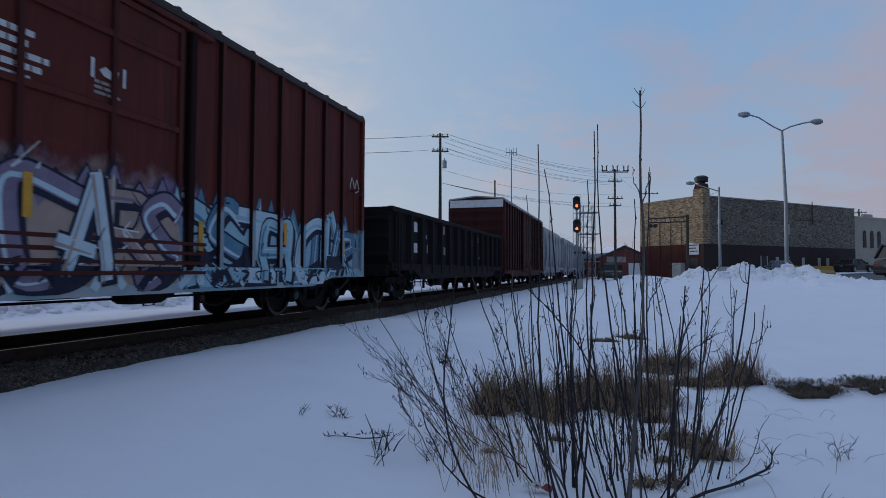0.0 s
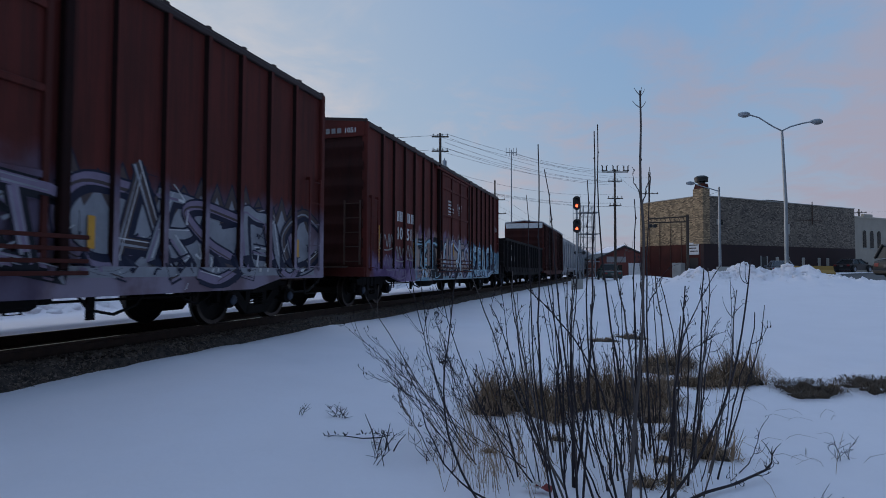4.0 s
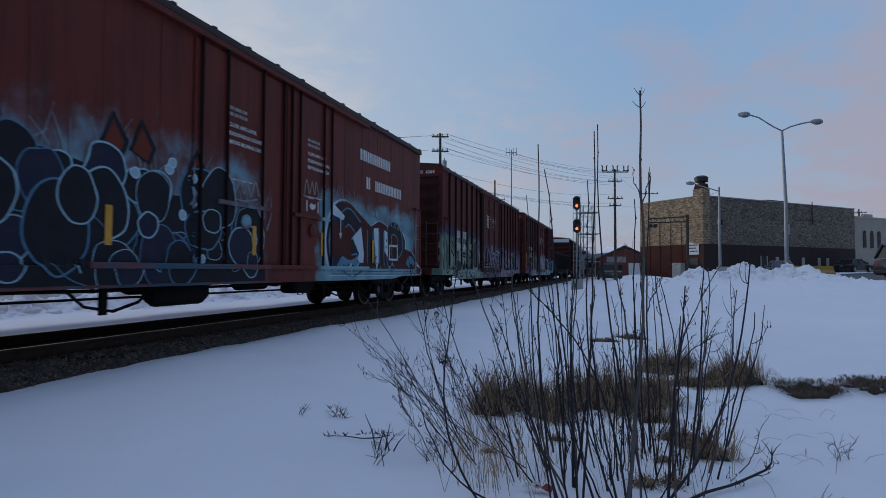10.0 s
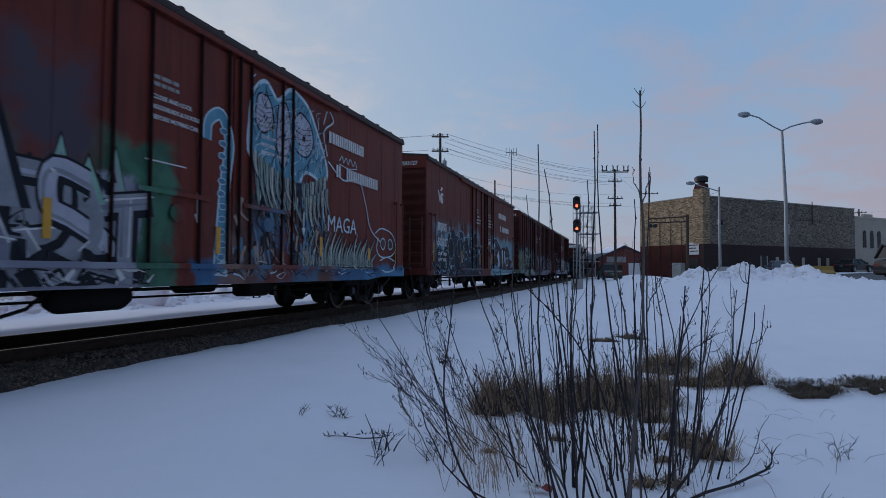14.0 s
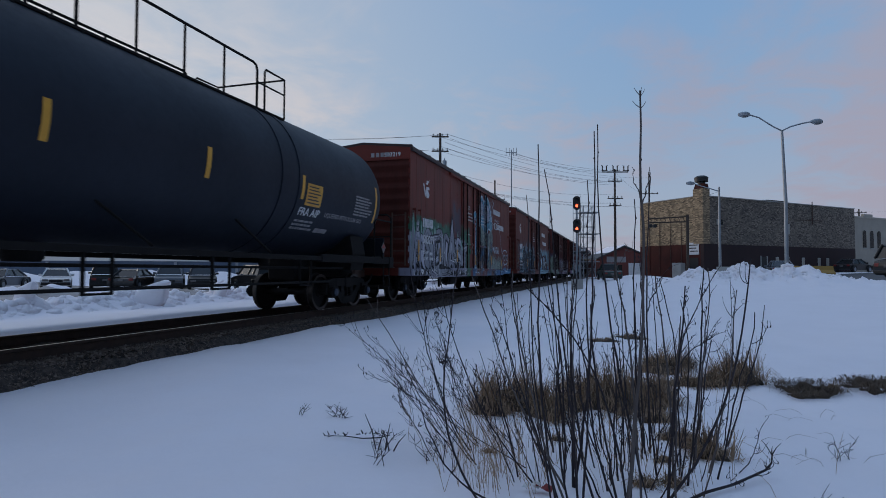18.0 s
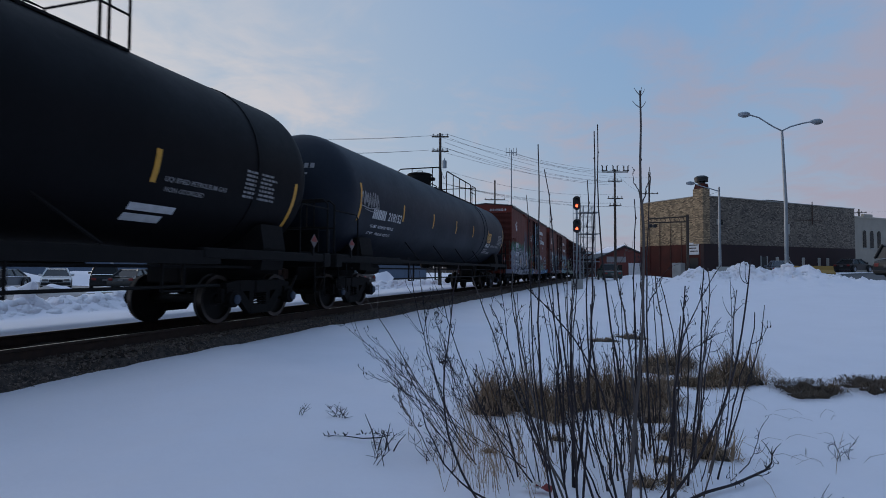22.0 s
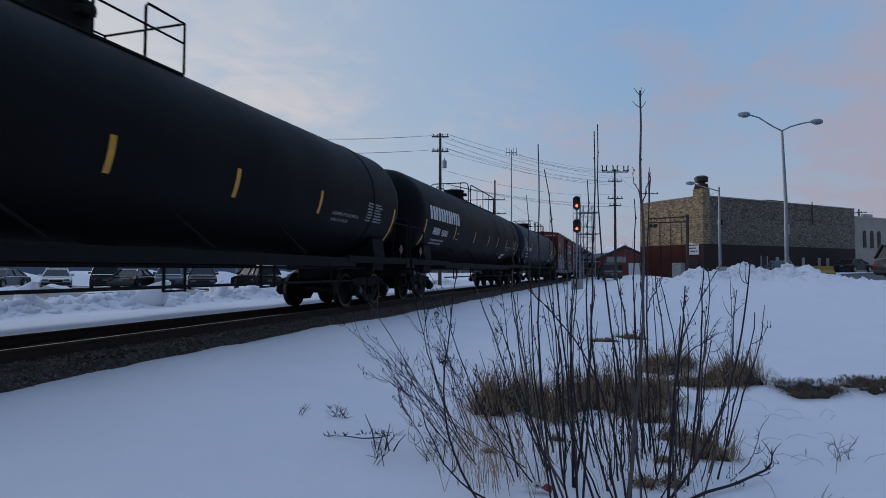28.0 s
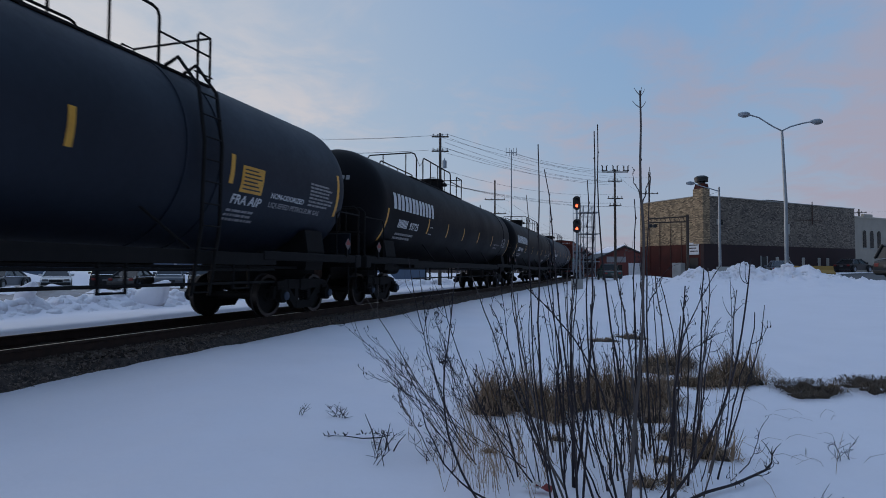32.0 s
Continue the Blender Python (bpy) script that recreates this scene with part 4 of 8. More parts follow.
    # railing across the car beside the manway
    part("cross_guard", Mesh().tube([(-0.9, b1, zw - 0.1), (-0.9, b1, top - 0.1), (-0.8, b1, top), (0.76, b1, top), (0.83, b1 + 0.12, top - 0.02), (0.84, b1 + 0.28, top - 0.14), (0.84, b1 + 0.28, zw)], 0.024, 8), GRIME, car, smooth=60)
    for x in (-0.3, 0.55):
        part("guard_post", Mesh().tube([(x, b1, zw), (x, b1, top)], 0.02, 6), GRIME, car, smooth=60)
    guard(a2, b2, 4)
    for x in (0.84, -0.84):
        part("end_hoop", Mesh().tube([(x, a3, zw), (x, a3, top - 0.08), (x, a3 + 0.04, top - 0.02), (x, b3, top - 0.02), (x, b3, zw)], 0.022, 6), GRIME, car, smooth=60)
        part("hoop_bar", Mesh().tube([(x, b2, zw + 0.5), (x, b3, zw + 0.5)], 0.018, 6), GRIME, car, smooth=60)
    part("safety_chain", Mesh().tube([(0.84, b1 + 0.3, top - 0.14), (0.84, (b1 + 0.3 + a2) / 2, top - 0.36), (0.84, a2, top - 0.14)], 0.01, 5), GRIME, car)
    part("cross_railing", Mesh().tube([(-0.84, wy1, top - 0.02), (0.84, wy1, top - 0.02)], 0.02, 6), GRIME, car)
    # running rail and ladders under the belly
    for x in (1.42, -1.42):
        if x > 0:
            for z in ((0.73, 0.95) if style == "ladder" else (0.70,)):
                part("running_rail", Mesh().tube([(x, -6.4, z), (x, 6.4, z)], 0.024, 6), GRIME, car, smooth=60)
        part("belly_rail", Mesh().box(x - 0.04, x + 0.04, -6.4, 6.4, 1.16 if style == "blue" else 1.04, 1.25), GRIME, car)
        for y in ((-5.2, -2.6, 0.3, 2.6, 5.2) if x > 0 else ()):
            part("rail_hanger", Mesh().tube([(x, y, 1.18), (x, y, 0.64), (x, y + 0.42, 0.64), (x, y + 0.42, 1.18)], 0.028, 6), GRIME, car, smooth=60)
    if style == "ladder":
        y0 = 4.42
        pts_of = lambda dy: [(1.42, y0 + dy, 0.55), (1.60, y0 + dy, 1.6), (1.63, y0 + dy, 2.9), (1.50, y0 + dy, 3.75), (1.10, y0 + dy, 4.25), (0.86, y0 + dy, zt - 0.2)]
        lad = part("ladder", Mesh().tube(pts_of(-0.2), 0.03, 6).tube(pts_of(0.2), 0.03, 6), GRIME, car, smooth=60)
        for i in range(11):
            z = 0.6 + 0.34 * i
            x = 1.42 + 0.18 * min(1, (z - 0.55)) if z < 1.6 else (1.62 if z < 2.9 else 1.63 - 0.13 * ((z - 2.9) / 0.85) ** 2)
            part("rung", Mesh().tube([(x, y0 - 0.2, z), (x, y0 + 0.2, z)], 0.014, 6), GRIME, lad, smooth=60)
    # brake gear under the belly
    part("brake_cylinder", Mesh().tube([(0.5, -6.6, 1.0), (0.5, -5.7, 1.0)], 0.17, 14), GRIME, car, smooth=40)
    part("belly_valve", Mesh().lathe([(0.22, 1.05), (0.26, 1.1), (0.26, 1.45)], "z", (0, 0.6, 0), 16), GRIME, car, smooth=40)
    part("brake_pipe", Mesh().tube([(1.1, -8.5, 1.0), (1.1, 8.5, 1.0)], 0.025, 6), GRIME, car, smooth=60)
    for s in (-1, 1):
        for y in (-4.2, -1.4, 1.4, 4.2):
            part("belly_brace", Mesh().tube([(s * 1.40, y, 1.28), (s * 1.15, y - 0.9, 1.95)], 0.022, 6), GRIME, car, smooth=60)
    # placards at the ends
    for y in (-9.25, 9.25):
        c, r = Vector((1.50, y, 1.56)), 0.14
        pl = part("placard", Mesh().prism([(c.y - r, c.z), (c.y, c.z - r), (c.y + r, c.z), (c.y, c.z + r)], "x", c.x, c.x + 0.012), PLACARD, car, "white and red diamond placard on a bracket")
        part("placard_face", Mesh().prism([(c.y - r * 0.8, c.z), (c.y, c.z + r * 0.8), (c.y + r * 0.8, c.z), (c.y + r * 0.5, c.z - 0.02), (c.y - r * 0.5, c.z - 0.02)], "x", c.x + 0.012, c.x + 0.016), RED_PAINT, pl)
        part("placard_bracket", Mesh().box(1.44, 1.50, y - 0.03, y + 0.03, 1.25, 1.55), GRIME, car)
    couplers(car, 9.75, 0.45)
    for y in (-8.05 - 0.7 * (rear - HEAD_Y), 8.05):
        truck(car, y)
    return car, tank


PLACARD = mat("dirty_placard", (0.20, 0.17, 0.17), (0.11, 0.09, 0.09), 0.7, scale=14, fine=60, bump=0.05)
RED_PAINT = mat("red_paint_sign", (0.26, 0.025, 0.02), rough=0.5)


def mover(car, station):
    MOVERS.append((car, station))
    car.matrix_basis = pose(TRACK_X, station, 0)


NAVY, AQUA, TAN = (0.015, 0.02, 0.045), (0.26, 0.46, 0.58), (0.36, 0.24, 0.17)
VIOLET, LILAC = (0.10, 0.055, 0.14), (0.24, 0.17, 0.30)
SPRAY_A = spray_paint("oxide_paint_sprayed", (0.146, 0.026, 0.019), (0.085, 0.018, 0.014),
                      [(-7.6, -2.6, 1.55, 0.5, 0.5, VIOLET, LILAC), (-4.4, 2.2, 2.35, 0.45, 0.3, LILAC, (0.30, 0.20, 0.18)), (-4.3, 7.9, 1.95, 0.35, 0.12, (0.30, 0.34, 0.38), (0.20, 0.34, 0.42)), (-3.0, 7.9, 1.05, 0.2, 0.1, (0.22, 0.36, 0.42), (0.38, 0.42, 0.44))])
SPRAY_B = spray_paint("oxide_paint_sprayed_green", (0.134, 0.026, 0.019), (0.079, 0.018, 0.014),
                      [(-8.3, -1.4, 2.75, 0.4, 0.5, (0.075, 0.065, 0.12), (0.05, 0.05, 0.09)), (-8.3, -2.0, 2.35, 0.3, 0.2, (0.22, 0.27, 0.24), (0.15, 0.20, 0.16)), (-1.9, 8.1, 2.35, 0.3, 0.5, (0.13, 0.105, 0.155), (0.09, 0.065, 0.10)), (1.9, 8.1, 2.0, 0.3, 0.3, (0.27, 0.23, 0.29), (0.18, 0.13, 0.16)), (-8.3, -2.0, 1.05, 0.2, 0.15, (0.12, 0.20, 0.16), (0.28, 0.36, 0.30))])
SPRAY_C = spray_paint("red_paint_sprayed_blue", (0.173, 0.031, 0.021), (0.100, 0.022, 0.016),
                      [(-7.2, -0.4, 3.0, 0.6, 0.9, (0.20, 0.42, 0.52), (0.13, 0.10, 0.12)), (-6.9, -0.5, 1.9, 0.5, 0.2, (0.05, 0.10, 0.14), (0.16, 0.05, 0.05)), (1.6, 7.3, 2.75, 0.4, 0.35, (0.22, 0.40, 0.46), (0.14, 0.27, 0.33))], 0.58)
SPRAY_D = spray_paint("red_paint_sprayed_grey", (0.194, 0.033, 0.021), (0.110, 0.022, 0.016),
                      [(-8.2, -1.0, 2.75, 0.45, 0.25, (0.035, 0.10, 0.065), (0.06, 0.17, 0.11)), (-3.4, -2.2, 3.8, 0.4, 0.5, (0.07, 0.055, 0.075), (0.14, 0.036, 0.03)), (-8.2, -1.7, 2.15, 0.35, 0.12, (0.30, 0.30, 0.36), (0.22, 0.22, 0.28)), (-0.5, 8.1, 1.15, 0.2, 0.15, (0.06, 0.20, 0.36), (0.04, 0.12, 0.24)), (-0.2, 3.9, 2.2, 0.5, 0.7, (0.13, 0.06, 0.05), (0.22, 0.13, 0.11)), (0.9, 2.9, 3.9, 0.2, 0.3, (0.15, 0.035, 0.03), (0.07, 0.14, 0.22))], 0.55)

carA, wA, hA, sideA = boxcar("oxide-brown boxcar with outside posts and blue graffiti", OXIDE, ROOF, "post", 0.79, 4.68, 15.9, SPRAY_A)
mover(carA, 4.92)
carB, wB, hB, sideB = boxcar("oxide-brown boxcar with outside posts and green and violet graffiti", OXIDE, ROOF, "post", 0.79, 4.66, 15.9, SPRAY_B)
mover(carB, -13.12)
carC, wC, hC, sideC = boxcar("red-brown smooth-sided boxcar with plug doors and dark blue graffiti", OXIDE_RED, ROOF, "smooth", 0.79, 4.68, 15.7, SPRAY_C)
mover(carC, -31.23)
carD, wD, hD, sideD = boxcar("red smooth-sided boxcar covered in grey and blue graffiti", OXIDE_RED, ROOF, "smooth", 0.79, 4.68, 15.8, SPRAY_D)
mover(carD, -49.15)
carE, tankE = tank_car("blue-black pressure tank car with yellow reflector bars", BLUEBLACK, "blue", ((-0.9, 5.45), (-3.1, -0.35), (0.6, 4.5), (4.75, 5.45)), 9.0)
mover(carE, -68.15)
carF, tankF = tank_car("black pressure tank car with large white lettering", BLACK, "plain", ((-1.5, 5.1), (-4.2, -1.1), (-0.4, 4.6), (4.75, 5.1)), front=8.6)
mover(carF, -88.4)
carG, tankG = tank_car("black pressure tank car with large white lettering and number", BLACK, "plain", ((-5.2, 1.25), (-6.9, -4.85), (-3.9, -0.45), (0.45, 1.25)))
mover(carG, -108.6)
carH, tankH = tank_car("blue-black pressure tank car with side ladder and yellow panel", BLUEBLACK, "ladder", ((-0.9, 5.25), (-3.1, -0.4), (0.5, 4.1), (4.95, 5.25)))
mover(carH, -128.9)

# ---- paintwork on the wagon sides ----
P_NAVY = mat("navy_spray", NAVY, (0.03, 0.03, 0.05), 0.6, scale=3, fine=20, bump=0, spec=0.15)
P_AQUA = mat("aqua_spray", (0.38, 0.58, 0.66), (0.25, 0.43, 0.53), 0.6, scale=1.5, fine=10, bump=0, spec=0.15)
P_SKY = mat("pale_blue_spray", (0.58, 0.70, 0.76), (0.44, 0.57, 0.66), 0.6, scale=2, fine=10, bump=0, spec=0.15)
P_TAN = mat("tan_spray", (0.44, 0.33, 0.27), (0.33, 0.25, 0.22), 0.6, scale=2, fine=10, bump=0, spec=0.15)
P_LILAC = mat("lilac_spray", (0.28, 0.235, 0.32), (0.19, 0.145, 0.21), 0.6, scale=2, fine=10, bump=0, spec=0.15)
P_PALEGREEN = mat("pale_green_spray", (0.30, 0.38, 0.33), (0.2, 0.27, 0.23), 0.6, scale=2, fine=10, bump=0, spec=0.15)
P_STEEL = mat("grey_spray", (0.34, 0.35, 0.38), (0.20, 0.21, 0.24), 0.6, scale=1.6, fine=10, bump=0, spec=0.15)
P_MINT = mat("mint_spray", (0.32, 0.52, 0.42), (0.18, 0.34, 0.27), 0.6, scale=2, fine=10, bump=0, spec=0.15)
P_BLUE = mat("blue_spray", (0.08, 0.23, 0.33), (0.15, 0.36, 0.45), 0.6, scale=2, fine=10, bump=0, spec=0.15)
P_INK = mat("black_spray", (0.010, 0.012, 0.016), (0.02, 0.022, 0.03), 0.6, scale=3, fine=20, bump=0, spec=0.15)
P_MOSS = mat("dull_green_spray", (0.13, 0.18, 0.14), (0.08, 0.12, 0.10), 0.6, scale=2, fine=10, bump=0, spec=0.15)
P_DEEP = mat("deep_blue_spray", (0.07, 0.17, 0.28), (0.13, 0.28, 0.39), 0.6, scale=2, fine=10, bump=0, spec=0.15)
P_SILVERY = mat("pale_grey_spray", (0.52, 0.52, 0.58), (0.36, 0.36, 0.44), 0.6, scale=1.6, fine=10, bump=0, spec=0.15)
P_HAZE_STROKE = mat("thin_pale_spray", (0.24, 0.29, 0.33), (0.17, 0.18, 0.20), 0.7, scale=3, fine=20, bump=0, spec=0.15)
P_GREYED = mat("mid_grey_spray", (0.24, 0.24, 0.29), (0.16, 0.16, 0.2), 0.7, scale=2, fine=12, bump=0, spec=0.15)
P_CREAM = mat("cream_spray", (0.5, 0.5, 0.42), (0.36, 0.38, 0.33), 0.6, scale=2, fine=10, bump=0, spec=0.15)
P_PANEL = mat("grey_patch_paint", (0.10, 0.075, 0.075), (0.07, 0.055, 0.055), 0.7, scale=2, fine=20, bump=0, spec=0.15)


def smooth_line(pts, per=5):
    """A soft line through a few points."""
    p = [Vector(q) for q in pts]
    p = [p[0] * 2 - p[1]] + p + [p[-1] * 2 - p[-2]]
    out = []
    for i in range(1, len(p) - 2):
        for k in range(per):
            t = k / per
            out.append(0.5 * ((2 * p[i]) + (p[i + 1] - p[i - 1]) * t + (2 * p[i - 1] - 5 * p[i] + 4 * p[i + 1] - p[i + 2]) * t * t + (3 * p[i] - p[i - 1] - 3 * p[i + 1] + p[i + 2]) * t ** 3))
    return out + [p[-2]]


class Painter:
    """Lays strokes and patches of paint on one wagon side, each a hair above the last."""

    def __init__(self, car, x_of, half, low):
        self.car, self.x_of, self.lift, self.half, self.low = car, x_of, 0.0, half, low

    def on(self, p, d):
        """Paint stops at the sill's lower edge and at the corners of the car."""
        z = max(p.y, self.low if abs(p.x) < self.half - 2.0 else 0.81)
        y = max(-self.half + 0.03, min(self.half - 0.03, p.x))
        return (self.x_of(y, z) + 0.003 + d, y, z)

    def band(self, m, ys, low, tops, mi):
        """A strip of paint with an uneven upper edge."""
        d = self.up()
        v = [self.on(Vector((y, z)), d) for y, t in zip(ys, tops) for z in (low, 0.985, 0.992, t)]
        m.add(v, [(4 * i + k, 4 * i + 4 + k, 4 * i + 5 + k, 4 * i + 1 + k) for i in range(len(ys) - 1) for k in range(3)], mi)

    def up(self):
        self.lift = self.lift + 0.0001 if self.lift < 0.018 else 0.003
        return self.lift

    def stroke(self, m, pts, width, mi, soft=True, taper=0.0):
        q = smooth_line(pts) if soft else [Vector(a).lerp(Vector(b), k / 6) for a, b in zip(pts, pts[1:]) for k in range(6)] + [Vector(pts[-1])]
        d = self.up()
        n = len(q)
        v = []
        for i, p in enumerate(q):
            t = (q[min(i + 1, n - 1)] - q[max(i - 1, 0)])
            t = t.normalized() if t.length > 1e-6 else Vector((1, 0))
            w = width / 2 * (1 - taper * i / (n - 1))
            nr = Vector((-t.y, t.x)) * w
            for s in (1, -1):
                a = p + nr * s
                v.append(self.on(a, d))
        m.add(v, [(2 * i, 2 * i + 1, 2 * i + 3, 2 * i + 2) for i in range(n - 1)], mi)

    def patch(self, m, pts, mi, soft=True):
        q = smooth_line(list(pts) + [pts[0]], 4)[:-1] if soft else [Vector(p) for p in pts]
        d = self.up()
        c = sum(q, Vector((0, 0))) / len(q)
        n = len(q)
        v = [self.on(c, d)] + [self.on(c.lerp(p, k / 4), d) for k in range(1, 5) for p in q]
        m.add(v, [(0, i + 1, (i + 1) % n + 1) for i in range(n)] + [(1 + k * n + i, 1 + k * n + n + i, 1 + k * n + n + (i + 1) % n, 1 + k * n + (i + 1) % n) for k in range(3) for i in range(n)], mi)

    def done(self, m, materials, name="graffiti_shape"):
        if m.v:
            p = part(name, m.data(name, materials), None, self.car)
            if name == "graffiti_shape":
                p["kind"] = "stuff"
            return p


GLYPHS = [[[(0.0, 0.0), (0.08, 1.0)], [(0.08, 0.95), (0.75, 0.85), (0.7, 0.52), (0.12, 0.48)], [(0.4, 0.48), (0.95, 0.0)]], [[(0.95, 0.85), (0.35, 1.0), (0.0, 0.6), (0.12, 0.1), (0.65, 0.0), (0.98, 0.3)]],
          [[(0.0, 0.0), (0.12, 0.85), (0.5, 1.0), (0.88, 0.85), (1.0, 0.0)], [(0.1, 0.4), (0.9, 0.45)]], [[(0.92, 0.85), (0.4, 1.0), (0.05, 0.75), (0.5, 0.5), (0.95, 0.25), (0.5, 0.0), (0.0, 0.15)]],
          [[(0.05, 0.0), (0.45, 1.2)], [(0.45, 1.2), (0.95, 0.0)], [(0.2, 0.38), (0.8, 0.32)]], [[(0.0, 1.0), (0.05, 0.2), (0.5, 0.0), (0.9, 0.2), (0.9, 1.0)]], [[(0.5, 0.0), (0.45, 1.0)], [(0.0, 0.95), (1.0, 1.05)], [(0.1, 0.1), (0.9, 0.0)]]]


def burner(painter, y0, y1, z0, z1, count, fills, ink, shine, seed, edge=None, weight=0.2, jag=0.3, rim=0.035, slope=0.0, base=None):
    """Crowded outlined forms on a dark ground with a jagged coloured border, as sprayed on wagons."""
    rng = random.Random(seed)
    painter.lift = 0.0
    n = max(6, int((y1 - y0) / 0.17))
    ys = [y0 - 0.15 + (y1 - y0 + 0.3) * i / n for i in range(n + 1)]
    tops = [z1 + slope * (y - y0) + (0.1 + jag * rng.random() if i % 2 else -0.12) - (0.5 if i in (0, n) else 0) for i, y in enumerate(ys)]
    if edge:
        m = Mesh()
        painter.band(m, ys, z0 - 0.05, [t + 0.05 for t in tops], 1)
        painter.band(m, ys, z0 - 0.05, tops, 0)
        painter.band(m, ys, z0 - 0.05, [t - 0.16 - 0.08 * rng.random() for t in tops], 2)
        painter.done(m, [edge, ink, base or ink])
    step = (y1 - y0) / count
    for i in range(count):
        m = Mesh()
        painter.lift = 0.0015 + 0.003 * (i % 4)
        a, wd = y0 + (i - 0.08) * step, step * rng.uniform(1.25, 1.75)
        lo, hi = z0 + rng.uniform(-0.08, 0.1), z1 + slope * step * i + rng.uniform(-0.18, 0.06)
        lean, g = rng.uniform(-0.35, 0.35), weight * rng.uniform(0.85, 1.25)
        lines = [[(a + wd * (u + lean * (v - 0.5)) + rng.gauss(0, 0.08), lo + (hi - lo) * v + rng.gauss(0, 0.07)) for u, v in line] for line in GLYPHS[(i * 3 + seed) % len(GLYPHS)]]
        for line in lines:
            painter.stroke(m, [(p + 0.05, q - 0.06) for p, q in line], g + 2 * rim, 1, len(line) > 2)
        for line in lines:
            painter.stroke(m, line, g + 2 * rim, 1, len(line) > 2)
        for line in lines:
            painter.stroke(m, line, g, 0, len(line) > 2)
        for line in lines:
            # lower shading, a light edge, and a few short marks
            k = max(1, len(line) - 2)
            painter.stroke(m, [(p - g * 0.25, q - g * 0.2) for p, q in line[:k + 1]], g * 0.3, 3, len(line) > 2, 0.7)
            painter.stroke(m, [(p + g * 0.3, q + g * 0.28) for p, q in line[-2:]], g * 0.14, 2, False, 0.5)
        for k in range(5):
            c = rng.choice(rng.choice(lines))
            c = (c[0] + rng.gauss(0, 0.16), c[1] + rng.gauss(0, 0.16))
            painter.stroke(m, [c, (c[0] + rng.uniform(-0.12, 0.14), c[1] + rng.uniform(-0.1, 0.16)), (c[0] + rng.uniform(-0.1, 0.22), c[1] + rng.uniform(-0.02, 0.26))], rng.uniform(0.02, 0.045), rng.choice((1, 1, 2)), True, 0.7)
        painter.done(m, [fills[i % len(fills)], ink, shine, fills[(i + 1) % len(fills)]])
    # overspray drips and flicks along the foot
    for i in range(count * 2):
        m = Mesh()
        y = rng.uniform(y0, y1)
        painter.stroke(m, [(y, z0 + 0.02), (y + rng.uniform(-0.15, 0.15), z0 + 0.16), (y + rng.uniform(-0.2, 0.3), z0 + rng.uniform(0.1, 0.34))], rng.uniform(0.03, 0.09), 0, True, 0.6)
        painter.done(m, [rng.choice((ink, shine, fills[0]))], "graffiti_stroke")


def bubble(painter, y, z, ry, rz, fill, ring, shape=0.0, width=0.045, seed=0):
    m = Mesh()
    rng = random.Random(seed)
    n = 11
    rim = [(y + ry * math.cos(math.tau * k / n) * (1 + rng.uniform(-0.14, 0.14)), z + rz * math.sin(math.tau * k / n) * (1 + rng.uniform(-0.1, 0.1))) for k in range(n)]
    painter.patch(m, rim, 0)
    painter.stroke(m, rim + [rim[0], rim[1]], width, 1)
    painter.done(m, [fill, ring])


def tag_scrawl(painter, y0, y1, z0, z1, material, seed, width=0.035, loops=7):
    """A quick abstract scrawl, one line."""
    rng = random.Random(seed)
    m = Mesh()
    pts = [(y0 + (y1 - y0) * (i + rng.uniform(-0.3, 0.3)) / (loops * 2), z0 + (z1 - z0) * ((i % 2) * 0.9 + rng.uniform(-0.1, 0.1))) for i in range(loops * 2 + 1)]
    painter.stroke(m, pts, width, 0)
    painter.stroke(m, [(y0, z0 - 0.06), ((y0 + y1) / 2, z0 - 0.1), (y1, z0 - 0.03)], width * 0.8, 0)
    painter.done(m, [material], "graffiti_tag")


def blocks(car, text_widths, y, z, height, x, material, hollow=True, gap=0.25, wrap=None, name="letter_block"):
    """A company name stands as plain letter-sized shapes."""
    t = height * 0.2
    for w in text_widths:
        w *= height
        if w > 0:
            u = 0.4 * w
            rects = [(0, w, 0, height)] if not hollow or w < 2 * t else [(0, u, 0, height), (w - u, w, 0, height)]
            for a, b, c, d in rects:
                m = Mesh()
                if wrap:
                    k = 4
                    for i in range(k):
                        wrap(m, y + a, y + b, z + c + (d - c) * i / k, z + c + (d - c) * (i + 1) / k)
                else:
                    m.box(x, x + 0.004, y + a, y + b, z + c, z + d)
                part(name, m, material, car)
        y += abs(w) + gap * height
    return y


def stencil(car, y, z, width, height, rows, x, material, seed=0):
    """Rows of small print, too small to read."""
    rng = random.Random(seed)
    for r in range(rows):
        zz = z + height - (r + 1) * height / rows
        w = width * rng.uniform(0.7, 1.0)
        m = Mesh()
        a = 0
        while a < w - 0.04:
            b = min(w, a + rng.uniform(0.08, 0.22))
            m.box(x, x + 0.003, y + a, y + b - 0.025, zz, zz + height / rows * 0.55)
            a = b
        part("small_print", m, material, car)


def text_on(car, text, size, y, z, x, material, bold=0.0, name="lettering"):
    return part(name, words(text, size, material, 0.0015, bold), None, car, at=on_side(y, z, x))


def bar_on(car, y, z0, z1, x, width=0.1):
    part("reflector", Mesh().box(x, x + 0.004, y - width / 2, y + width / 2, z0, z1), YELLOW, car, "yellow reflective strip")


def post_side(w):
    return lambda y, z=1.5: w + (0.076 if z < 0.99 else 0.118 if abs(y) < 1.8 else 0.001)


def flush_side(w):
    return lambda y, z=1.5: w + (0.076 if z < 0.99 else 0.036 if abs(y) < 2.15 else 0.006)


